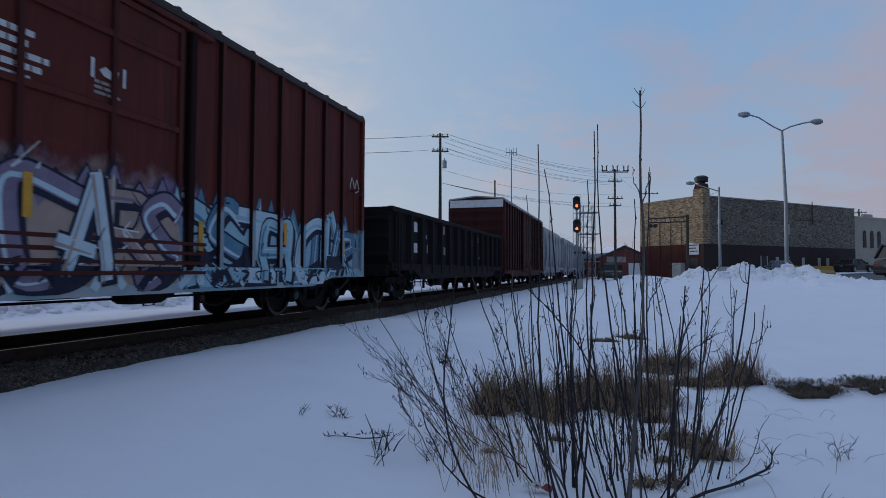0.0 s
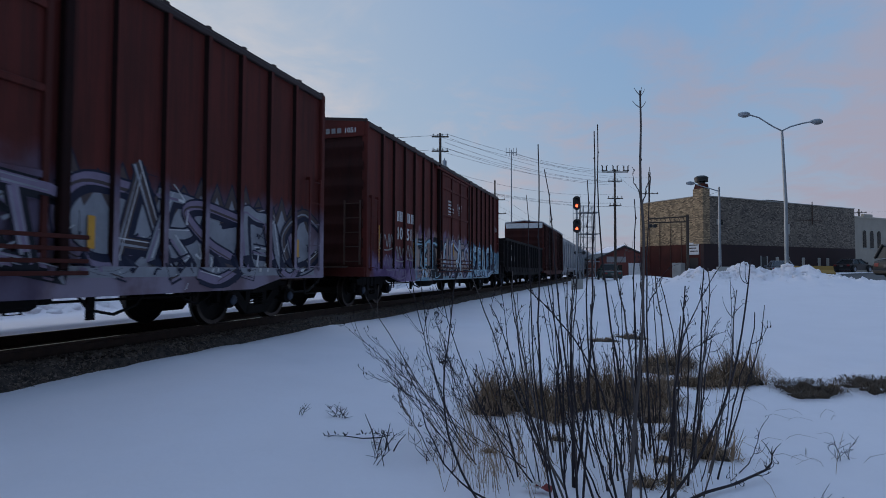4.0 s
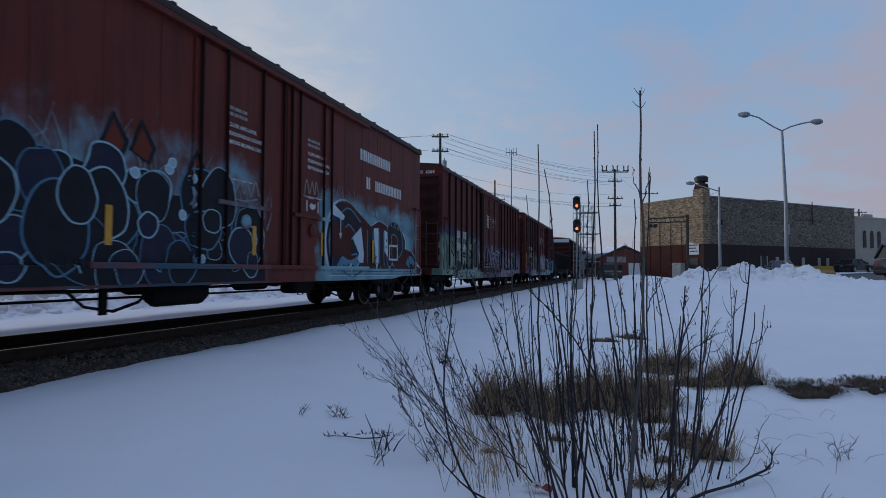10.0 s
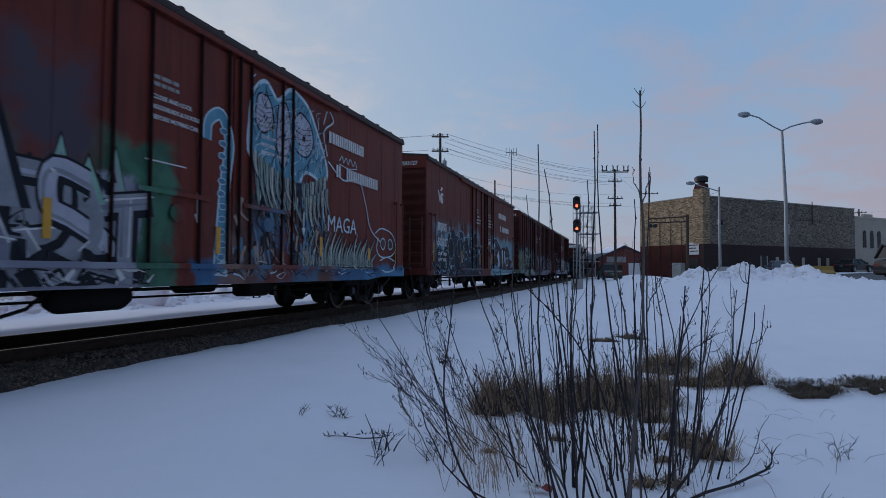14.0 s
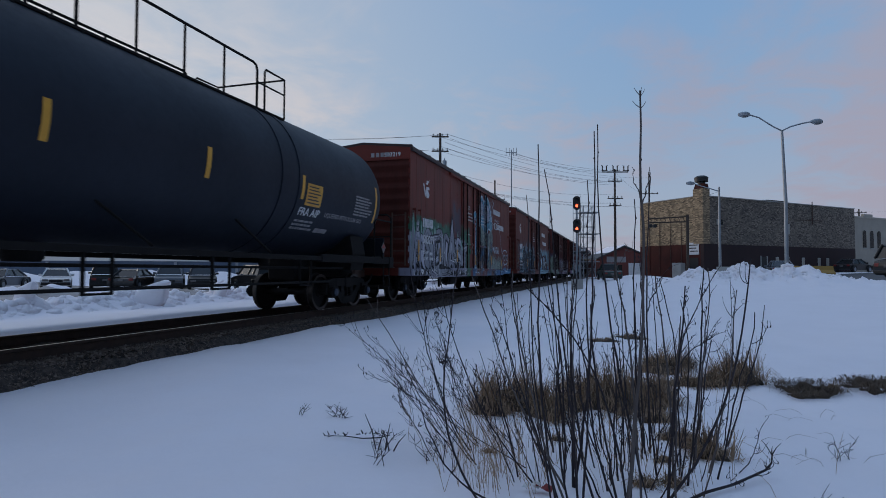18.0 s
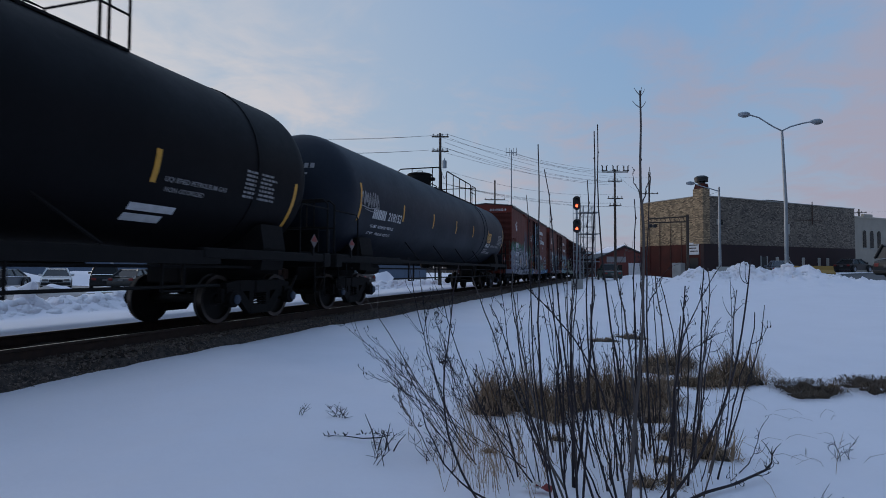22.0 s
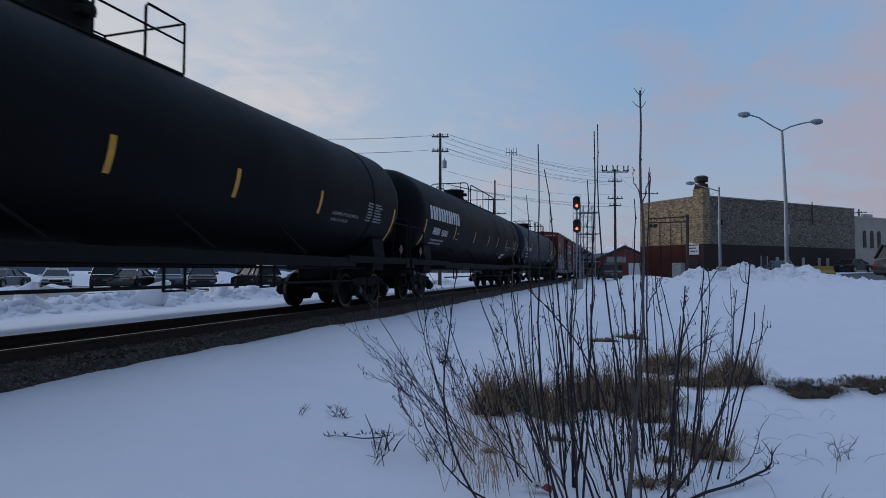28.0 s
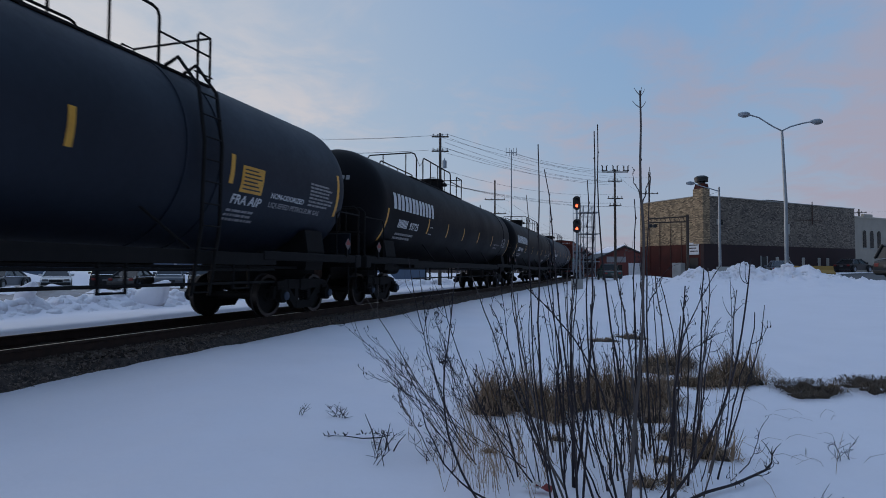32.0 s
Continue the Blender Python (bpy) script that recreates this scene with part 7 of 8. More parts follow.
def tower():
    p = thing("signal_gantry_tower", "square lattice steel tower beside the line", "tower", at=pose(-4.3, 77.2, -0.1, 0, 0, 17.4))
    w, H = 0.75, 9.5
    for sx in (-1, 1):
        for sy in (-1, 1):
            part("leg", Mesh().box(sx * w - 0.05, sx * w + 0.05, sy * w - 0.05, sy * w + 0.05, 0, H), GALV, p)
    n = 7
    for i in range(n):
        z0, z1 = i * H / n, (i + 1) * H / n
        for s in (-1, 1):
            part("brace", Mesh().tube([(-w, s * w, z0), (w, s * w, z1)], 0.035, 5).tube([(-w, s * w, z1), (w, s * w, z1)], 0.03, 5), GALV, p)
            part("brace", Mesh().tube([(s * w, w, z0), (s * w, -w, z1)], 0.035, 5).tube([(s * w, -w, z1), (s * w, w, z1)], 0.03, 5), GALV, p)
    for z in (2.2, 5.8, 8.6):
        part("platform", Mesh().box(-1.3, 1.3, -0.9, 0.9, z, z + 0.1), GALV, p)


tower()


def rail_signal():
    p = thing("railway_signal", "two-headed railway signal mast showing two red lights", "signal", at=pose(-2.72, 36.87, 0.0, 0, 0, 8))
    part("base", Mesh().box(-0.35, 0.35, -0.35, 0.35, -0.6, 0.45, 0.03), CONCRETE, p)
    part("mast", Mesh().tube([(0, 0.12, 0.3), (0, 0.12, 5.55)], 0.065, 10), GALV, p, smooth=60)
    for zc in (5.22, 3.78):
        out = []
        for i in range(12):
            a = math.tau * i / 12
            out.append((0.245 * math.cos(a), zc + (0.2 if math.sin(a) > 0 else -0.2) + 0.245 * math.sin(a)))
        hd = part("signal_head", Mesh().prism(out, "y", -0.03, 0.0), DARK, p, "black oval signal head")
        part("housing", Mesh().box(-0.15, 0.15, 0.0, 0.28, zc - 0.34, zc + 0.34, 0.03), DARK, hd)
        for dz, m in ((0.18, DARK), (-0.18, RED_LENS)):
            part("lens", Mesh().lathe([(0.0, -0.05), (0.085, -0.045), (0.085, -0.03)], "y", (0, 0, zc + dz), 18), m, hd)
            v = Mesh()
            arc = [(0.135 * math.cos(radians(a)), 0.135 * math.sin(radians(a))) for a in range(-20, 201, 20)]
            v.prism([(x, zc + dz + z) for x, z in arc] + [(x * 0.9, zc + dz + z * 0.9) for x, z in reversed(arc)], "y", -0.27, -0.03)
            part("visor", v, DARK, hd)
        part("bracket", Mesh().box(-0.05, 0.05, 0.05, 0.2, zc - 0.62, zc - 0.5), GALV, p)
    part("ladder", Mesh().box(-0.22, -0.19, 0.3, 0.33, 0.2, 5.2).box(0.19, 0.22, 0.3, 0.33, 0.2, 5.2), GALV, p)
    for i in range(16):
        part("rung", Mesh().tube([(-0.2, 0.315, 0.4 + 0.3 * i), (0.2, 0.315, 0.4 + 0.3 * i)], 0.012, 5), GALV, p)


rail_signal()


def street_lamp_double():
    p = thing("street_lamp", "tall grey double-armed street lamp standing behind snow", "street lamp", at=pose(9.84, 40.8, 0.9, 0, 0, 17.4))
    h = 9.0
    part("pole", Mesh().tube([(0, 0, -0.5), (0, 0, 4.5), (-0.16, 0, h)], [0.13, 0.11, 0.075], 12), GALV, p, smooth=60)
    part("base_flange", Mesh().box(-0.25, 0.25, -0.25, 0.25, -0.4, 0.06, 0.02), GALV, p)
    for s, x1, z1 in ((-1, -2.55, 0.98), (1, 2.05, 0.55)):
        arm = part("arm", Mesh().tube([(-0.16, 0, h - 0.05), (-0.16 + s * 0.55, 0, h + 0.22), (-0.16 + (x1 + 0.16) * 0.6, 0, h + z1 * 0.8), (x1 - s * 0.3, 0, h + z1)], 0.045, 8), GALV, p, smooth=60)
        x = x1
        part("lamp_head", Mesh().lathe([(0.0, -0.38), (0.1, -0.34), (0.17, -0.1), (0.19, 0.15), (0.12, 0.33), (0.0, 0.38)], "x", (x, 0, h + z1), 14), GALV, arm, smooth=60)
        part("lens", Mesh().lathe([(0.0, h + z1 - 0.2), (0.13, h + z1 - 0.17), (0.16, h + z1 - 0.08)], "z", (x, 0, 0), 14), CERAMIC, arm, smooth=60)


street_lamp_double()


def street_lamp_single():
    p = thing("street_lamp", "slim grey street lamp with one long arm", "street lamp", at=pose(7.3, 49.4, 0.7, 0, 0, 17.4))
    h = 6.9
    part("pole", Mesh().tube([(0, 0, -0.5), (0, 0, h)], [0.12, 0.07], 10), GALV, p, smooth=60)
    arm = part("arm", Mesh().tube([(0, 0, h - 0.35), (-1.0, 0, h - 0.05), (-2.0, 0, h + 0.25)], 0.04, 8), GALV, p, smooth=60)
    part("lamp_head", Mesh().lathe([(0.0, -0.35), (0.1, -0.3), (0.16, 0.0), (0.12, 0.25), (0.0, 0.32)], "x", (-2.25, 0, h + 0.28), 12), GALV, arm, smooth=60)


street_lamp_single()


def crossing_cantilever():
    p = thing("crossing_signal", "steel cantilever mast of a road crossing signal", "signal", at=pose(4.9, 48.7, 0.5, 0, 0, 17.4))
    part("mast", Mesh().tube([(0, 0, -0.4), (0, 0, 4.9)], 0.11, 10), POLE_WOOD, p, smooth=60)
    arm = part("arm", Mesh().tube([(0, 0, 4.75), (-3.0, 0, 4.55)], 0.05, 8).tube([(0, 0, 4.35), (-3.0, 0, 4.25)], 0.05, 8), POLE_WOOD, p, smooth=60)
    for i in range(8):
        x = -0.2 - 0.37 * i
        part("brace", Mesh().tube([(x, 0, 4.37), (x - 0.18, 0, 4.7)], 0.02, 5), POLE_WOOD, arm)
    for x in (-2.95, -2.6):
        part("lamp", Mesh().lathe([(0.0, -0.12), (0.15, -0.1), (0.15, 0.1), (0.0, 0.12)], "y", (x, -0.1, 4.0), 12), DARK, arm, smooth=40)
    # flasher on its own short mast across the line
    q = thing("crossing_flasher", "crossing flasher mast with two round lamps", "signal", at=pose(-3.6, 52.0, 0.2, 0, 0, 10))
    part("mast", Mesh().tube([(0, 0, -0.4), (0, 0, 2.9)], 0.06, 8), GALV, q, smooth=60)
    for x in (-0.35, 0.35):
        part("lamp", Mesh().lathe([(0.0, -0.1), (0.16, -0.08), (0.16, 0.1), (0.0, 0.12)], "y", (x, -0.1, 2.35), 12), DARK, q, smooth=40)
    part("crossbar", Mesh().box(-0.4, 0.4, -0.05, 0.05, 2.32, 2.38), DARK, q)


crossing_cantilever()


def wire(a, b, sag, r=0.012):
    a, b = Vector(a), Vector(b)
    n = 12
    return [a.lerp(b, i / n) - Vector((0, 0, sag * 4 * (i / n) * (1 - i / n))) for i in range(n + 1)], r


def wires():
    spans = []
    for z, xs in ((10.77, (-0.5, 0.5)), (9.7, (-0.5, 0.5))):
        for dx in xs:
            spans.append(((-12.75 + dx, 40.2, z + 0.2), (-37.0 + dx, 34.0, z + 1.0), 0.6))
            spans.append(((-12.75 + dx, 40.0, z + 0.2), (-0.66 + dx, 58.5, z - 0.1), 0.5))
    for dz in (2.4, 4.1):
        for dx in (-1.1, 1.1):
            spans.append(((-12.75, 40.0, 7.4), (-0.66 + dx * 0.4, 58.5, 8.1 - dz * 0.2), 0.5))
            spans.append(((-14.85 + dx, 68.7, 12.0 - dz + 0.2), (-10, 150, 9), 1.0))
    spans.append(((-12.75, 40.0, 8.4), (-0.66, 58.5, 8.5), 0.7))
    for k in range(3):
        spans.append(((-12.75 + 0.4 * k, 40.0, 10.1 + 0.25 * k), (-0.9 + 0.3 * k, 58.5, 9.4 + 0.3 * k), 0.6))
    spans.append(((-10.15, 54.45, 12.2), (-0.66, 58.5, 10.6), 0.5))
    spans.append(((-10.15, 54.45, 12.4), (3.5, 82.0, 13.6), 0.8))
    spans.append(((-0.66, 58.5, 10.7), (3.5, 82.0, 11.2), 0.5))
    spans.append(((-0.66, 58.5, 7.4), (7.2, 49.4, 7.2), 0.6))
    spans.append(((31.2, 92.5, 9.0), (26.0, 79.0, 8.3), 0.3))
    spans.append(((31.2, 92.5, 9.2), (60, 88, 10.5), 0.6))
    for a, b, sag in spans:
        pts, r = wire(a, b, sag)
        solid("overhead_wire", Mesh().tube(pts, 0.010, 4), CABLE, "thin dark overhead wire strung between poles", "cable", group="overhead wires")


wires()

# ---- parked vehicles ----


def car_vehicle(label, paint, at, heading, kind="saloon"):
    v = thing("parked_car", label, "car", at=pose(*at, 0, 0, heading), group="parked cars")
    tall = kind in ("suv", "van", "pickup")
    L, W = (4.6, 1.82) if kind != "pickup" else (5.4, 1.9)
    H = 1.46 if not tall else 1.78
    belt = 0.92 if not tall else 1.08
    h = L / 2
    low = [(-h + 0.02, 0.4), (-h + 0.14, 0.25), (h - 0.2, 0.25), (h - 0.02, 0.36), (h, 0.55), (h - 0.1, belt - 0.2), (h - 0.5, belt - 0.09), (h - 1.2, belt), (-h + 0.45, belt), (-h + 0.1, belt - 0.08), (-h, belt - 0.28)]
    side = Mesh()
    n = len(low)
    for x, k in ((-W / 2 + 0.10, 0.97), (-W / 2, 1.0), (W / 2, 1.0), (W / 2 - 0.10, 0.97)):
        side.v += [(x, y * k, z if z < 0.5 else z - (0.03 if k < 1 else 0.06)) for y, z in low]
    side.v = [(x, y, z) for x, y, z in side.v]
    side.f = [tuple(range(n)), tuple(range(4 * n - 1, 3 * n - 1, -1))] + [(r * n + i, r * n + n + i, r * n + n + (i + 1) % n, r * n + (i + 1) % n) for r in range(3) for i in range(n)]
    side.mi = [0] * len(side.f)
    part("body", side, paint, v, smooth=40)
    if kind == "pickup":
        cab = [(h - 1.3, belt), (h - 2.0, H), (-h + 2.2, H), (-h + 2.0, belt)]
    elif tall:
        cab = [(h - 1.15, belt), (h - 1.75, H), (-h + 0.25, H), (-h + 0.05, belt)]
    else:
        cab = [(h - 1.25, belt), (h - 2.0, H), (-h + 1.35, H), (-h + 0.55, belt)]
    # the glasshouse leans inward towards the roof
    def wall(y, z, inset=0.0):
        return (W / 2 - 0.06 - inset - 0.26 * max(0.0, (z - belt) / (H - belt)), y, z)

    def hull(outline, inset):
        n = len(outline)
        right = [wall(y, z, inset) for y, z in outline]
        return Mesh().add(right + [(-a, b, c) for a, b, c in right], [tuple(range(n)), tuple(range(2 * n - 1, n - 1, -1))] + [(i, n + i, n + (i + 1) % n, (i + 1) % n) for i in range(n)])

    part("glasshouse", hull([(y * 0.985, z if z == belt else z - 0.05) for y, z in cab], 0.02), GLASS, v)
    (f0, _), (f1, _), (b1, _), (b0, _) = cab
    part("roof", hull([(f1 + 0.08, H - 0.09), (f1 - 0.25, H), (b1 + 0.25, H), (b1 - 0.06, H - 0.09)], 0.0), paint, v, smooth=50)
    for (y0, z0), (y1, z1) in ((cab[0], cab[1]), (cab[3], cab[2]), (((f0 + b0) / 2, belt), ((f1 + b1) / 2, H - 0.03))) + (((((f0 + 3 * b0) / 4), belt), ((f1 + 3 * b1) / 4, H - 0.03)),) * (kind == "suv"):
        pil = Mesh()
        for s in (1, -1):
            a, c = wall(y0, z0), wall(y1, z1)
            pil.tube([(s * a[0], y0, z0), (s * c[0], y1, z1)], 0.055, 6)
        part("pillar", pil, paint, v, smooth=60)
    for s in (1, -1):
        part("door_mirror", Mesh().box(*sorted((s * (W / 2 - 0.02), s * (W / 2 + 0.17))), f0 - 0.32, f0 - 0.22, belt + 0.02, belt + 0.17, 0.02), paint, v)
        for y in (h - 0.9, -h + 0.85):
            part("wheel_arch", Mesh().tube([(s * (W / 2 - 0.01), y + 0.41 * math.cos(q * math.pi / 8), 0.33 + 0.41 * math.sin(q * math.pi / 8)) for q in range(9)], 0.05, 5), DARK, v, smooth=60)
    part("grille", Mesh().box(-0.4, 0.4, h - 0.05, h + 0.015, 0.52, 0.7, 0.02), DARK, v)
    part("number_plate", Mesh().box(-0.16, 0.16, -h - 0.03, -h + 0.02, 0.62, 0.76, 0.005), CERAMIC, v)
    for y in (-h + 0.85, h - 0.9):
        for s in (-1, 1):
            wv = part("wheel", Mesh().lathe([(0.0, 0.0), (0.2, 0.0), (0.31, 0.02), (0.33, 0.08), (0.31, 0.2), (0.0, 0.2)], "x", (s * (W / 2 - 0.08) - 0.1, y, 0.33), 20), DARK, v, smooth=40)
            part("rim", Mesh().lathe([(0.0, 0.0), (0.2, 0.0), (0.2, 0.02), (0.0, 0.03)], "x", (s * (W / 2 + 0.02) + (0.0 if s > 0 else -0.02), y, 0.33), 14), GALV, wv)
    for s in (-1, 1):
        part("headlight", Mesh().box(s * 0.62 - 0.18, s * 0.62 + 0.18, h - 0.08, h + 0.01, 0.58, 0.72, 0.02), CERAMIC, v)
        part("tail_light", Mesh().box(s * 0.68 - 0.14, s * 0.68 + 0.14, -h - 0.01, -h + 0.06, 0.66, 0.84, 0.02), RED_PAINT, v)
    part("bumper", Mesh().box(-W / 2 + 0.04, W / 2 - 0.04, h - 0.06, h + 0.05, 0.3, 0.5, 0.03).box(-W / 2 + 0.04, W / 2 - 0.04, -h - 0.05, -h + 0.06, 0.3, 0.5, 0.03), DARK, v)
    return v


def paint(name, c):
    return mat(name, c, tuple(k * 0.85 for k in c), 0.3, scale=1, fine=20, bump=0.02)


P_BLACK, P_WHITE, P_SILVER = paint("black_car_paint", (0.012, 0.012, 0.014)), paint("white_car_paint", (0.8, 0.8, 0.8)), paint("silver_car_paint", (0.3, 0.31, 0.33))
P_BRONZE = paint("bronze_car_paint", (0.05, 0.042, 0.038))
P_RED, P_GREEN, P_GREY = paint("dark_red_car_paint", (0.16, 0.02, 0.02)), paint("dark_green_car_paint", (0.02, 0.05, 0.04)), paint("grey_car_paint", (0.13, 0.15, 0.18))
LOT = [("white saloon parked in the snowy car park", P_WHITE, (-39.5, 31.7), 213, "saloon"), ("black sport utility car parked in the car park", P_BLACK, (-36.3, 32.9), 31, "suv"),
       ("dark bronze saloon parked in the car park", P_BRONZE, (-34.0, 33.4), 5, "saloon"), ("dark sport utility car parked nose out", P_GREY, (-31.6, 34.2), 203, "suv"),
       ("black sport utility car parked tail out in the car park", P_BLACK, (-25.6, 36.0), 43, "suv"), ("dark sport utility car beside a snow heap", P_BLACK, (-29.4, 34.9), 205, "suv"),
       ("white saloon beside a snow heap", P_WHITE, (-22.1, 37.1), 60, "saloon"), ("dark sport utility car at the end of the row", P_BLACK, (-19.6, 37.9), 70, "suv"),
       ("grey saloon at the far end of the row", P_GREY, (-43.6, 30.6), 190, "saloon")]
BX, BY, GX, GY = 24.2, 73.6, 13.4, 58.0
for label, pt, (x, y), hd, kd in LOT:
    car_vehicle(label, pt, (x, y, ground_z(x, y) + 0.02), hd + 17, kd)
car_vehicle("black saloon parked beside the brick building", P_BLACK, (BX, BY, ground_z(BX, BY) + 0.02), -46, "saloon")
car_vehicle("grey estate car behind a snow heap", P_GREY, (GX, GY, ground_z(GX, GY) + 0.07), -4, "saloon")
car_vehicle("dark sport utility car at the edge of the road", P_BLACK, (14.5, 33.86, ground_z(14.5, 33.86) + 0.07), -73, "suv")
car_vehicle("dark green pickup truck by the crossing", P_GREEN, (-1.4, 64.6, ground_z(-1.4, 64.6)), 10, "pickup")


def barriers():
    for x, y, m, lb in ((12.05, 43.6, YELLOW_C, "faded yellow concrete road barrier in snow"), (7.2, 42.1, CONCRETE, "tan concrete road barrier in snow")):
        z = ground_z(x, y)
        solid("road_barrier", Mesh().prism([(-0.35, -0.4), (0.35, -0.4), (0.35, 0.2), (0.16, 0.38), (0.12, 0.66), (-0.12, 0.66), (-0.16, 0.38), (-0.35, 0.2)], "x", -1.25, 1.25), m, lb, "barrier", at=pose(x, y, z + 0.22, 0, 0, 17))


YELLOW_C = mat("yellow_concrete", (0.50, 0.30, 0.07), (0.36, 0.23, 0.08), 0.8, scale=2, fine=20)
barriers()


def street():
    """Ploughed asphalt that follows the rise of the ground."""
    m = Mesh()
    xs, ys = spaced([(8.5, 60, 1.0)]), spaced([(29.5, 62, 1.0)])
    v = [(x + 0.5 * rough(x, y, 3, 20), y, ground_z(x, y) + 0.07) for y in ys for x in xs]
    n = len(xs)
    m.add(v, [(j * n + i, j * n + i + 1, j * n + n + i + 1, j * n + n + i) for j in range(len(ys) - 1) for i in range(n - 1) if xs[i] > 8.5 + (ys[j] - 29) * 0.18])
    solid("road", m, ASPHALT, "wet dark asphalt street beside the building", "road", kind="structure", smooth=60)
    m = Mesh()
    xs, ys = spaced([(-60, -17.5, 1.5)]), spaced([(14, 36, 1.0)])
    v = [(x, y, ground_z(x, y) + 0.05 + 0.06 * rough(x, y, 4, 21)) for y in ys for x in xs]
    n = len(xs)
    m.add(v, [(j * n + i, j * n + i + 1, j * n + n + i + 1, j * n + n + i) for j in range(len(ys) - 1) for i in range(n - 1)])
    solid("car_park", m, SLUSH, "car park of dirty brown slush and wet asphalt", "road", kind="structure", smooth=60)


SLUSH = mat("brown_slush", (0.16, 0.13, 0.11), (0.42, 0.41, 0.42), 0.7, scale=0.35, fine=3, bump=0.3, spread=0.5)
street()

# ---- shrub and dry grass ----


def curve_pts(a, b, bend, n=9, rng=None, wob=0.02):
    a, b = Vector(a), Vector(b)
    out = []
    k1, k2 = (rng.uniform(0, 6), rng.uniform(0, 6)) if rng else (0, 0)
    for i in range(n + 1):
        t = i / n
        p = a.lerp(b, t) + Vector(bend) * (4 * t * (1 - t))
        p += Vector((math.sin(t * 9 + k1), math.sin(t * 7 + k2), 0)) * wob * t
        out.append(p)
    return out


# stems of the shrub: foot across, depth and height, tip across and height, bow across and upward, thickness in mm
WEST_STEMS = (
    (0.52, 3.41, -0.42, -0.14, 0.14, -0.13, -0.11, 7),
    (0.29, 3.39, -0.41, 0.11, 1.00, -0.18, -0.18, 8),
    (0.29, 4.09, -0.43, -0.59, 0.75, 0.05, -0.10, 6),
    (0.25, 4.40, -0.42, -0.27, 1.06, -0.07, -0.12, 6),
    (0.17, 4.60, -0.37, -0.20, 0.95, -0.06, -0.08, 5),
    (0.65, 3.78, -0.44, 0.00, 0.87, -0.13, -0.03, 6),
    (0.81, 3.65, -0.43, 0.21, 0.91, -0.06, 0.01, 7),
    (0.34, 4.53, -0.42, -0.73, 0.44, 0.02, -0.01, 4),
    (0.35, 4.60, -0.33, -0.64, 0.27, 0.05, 0.01, 4),
    (0.70, 4.07, -0.44, -0.49, 0.18, -0.04, 0.01, 4),
    (-0.04, 4.23, -0.42, -0.36, 0.03, -0.01, 0.02, 4),
    (0.30, 4.52, -0.42, -0.06, 0.60, -0.02, -0.00, 4),
)
MIDDLE_STEMS = (
    (0.71, 3.38, -0.42, 0.30, 0.74, -0.02, 0.08, 6),
    (0.76, 4.39, -0.43, 0.48, 1.00, -0.09, 0.01, 5),
    (0.75, 3.42, -0.42, 0.45, 0.95, -0.08, 0.06, 7),
    (0.66, 3.50, -0.42, 0.54, 1.45, -0.02, -0.13, 6),
    (1.10, 3.45, -0.43, 0.51, 0.87, 0.13, 0.13, 7),
    (0.68, 3.44, -0.42, 0.62, 1.77, -0.05, -0.18, 8),
    (0.81, 3.45, -0.42, 0.65, 1.61, 0.02, -0.06, 7),
    (0.96, 4.42, -0.44, 0.87, 1.50, -0.03, -0.02, 6),
    (0.84, 3.73, -0.44, 1.04, 1.93, 0.06, -0.09, 9),
    (1.50, 4.41, -0.44, 1.25, 2.15, -0.07, -0.17, 9),
    (0.83, 3.45, -0.42, 0.92, 1.54, 0.03, -0.02, 7),
    (1.04, 4.60, -0.37, 1.17, 1.59, -0.03, -0.08, 6),
)
CENTRE_STEMS = (
    (0.84, 3.73, -0.44, 0.90, 0.96, -0.01, 0.02, 8),
    (0.93, 3.46, -0.43, 0.87, 0.95, -0.09, -0.04, 7),
    (0.85, 3.66, -0.44, 0.84, 0.96, 0.00, 0.10, 7),
    (1.08, 3.44, -0.43, 1.28, 2.13, 0.05, -0.18, 13),
    (1.32, 3.79, 1.40, 1.33, 1.69, 0.00, -0.02, 4),
    (1.32, 3.79, 1.40, 1.47, 1.69, 0.00, -0.01, 4),
    (1.21, 3.54, -0.43, 1.13, 1.05, 0.01, 0.18, 8),
    (1.43, 3.84, -0.44, 1.42, 1.08, -0.03, 0.02, 7),
    (1.12, 3.47, -0.43, 1.23, 1.42, 0.03, 0.04, 7),
    (1.58, 4.41, -0.44, 1.68, 1.73, -0.02, -0.05, 8),
    (1.50, 3.77, -0.44, 1.48, 0.92, 0.02, 0.11, 8),
    (1.35, 3.79, 0.69, 1.56, 0.92, -0.02, -0.00, 4),
)
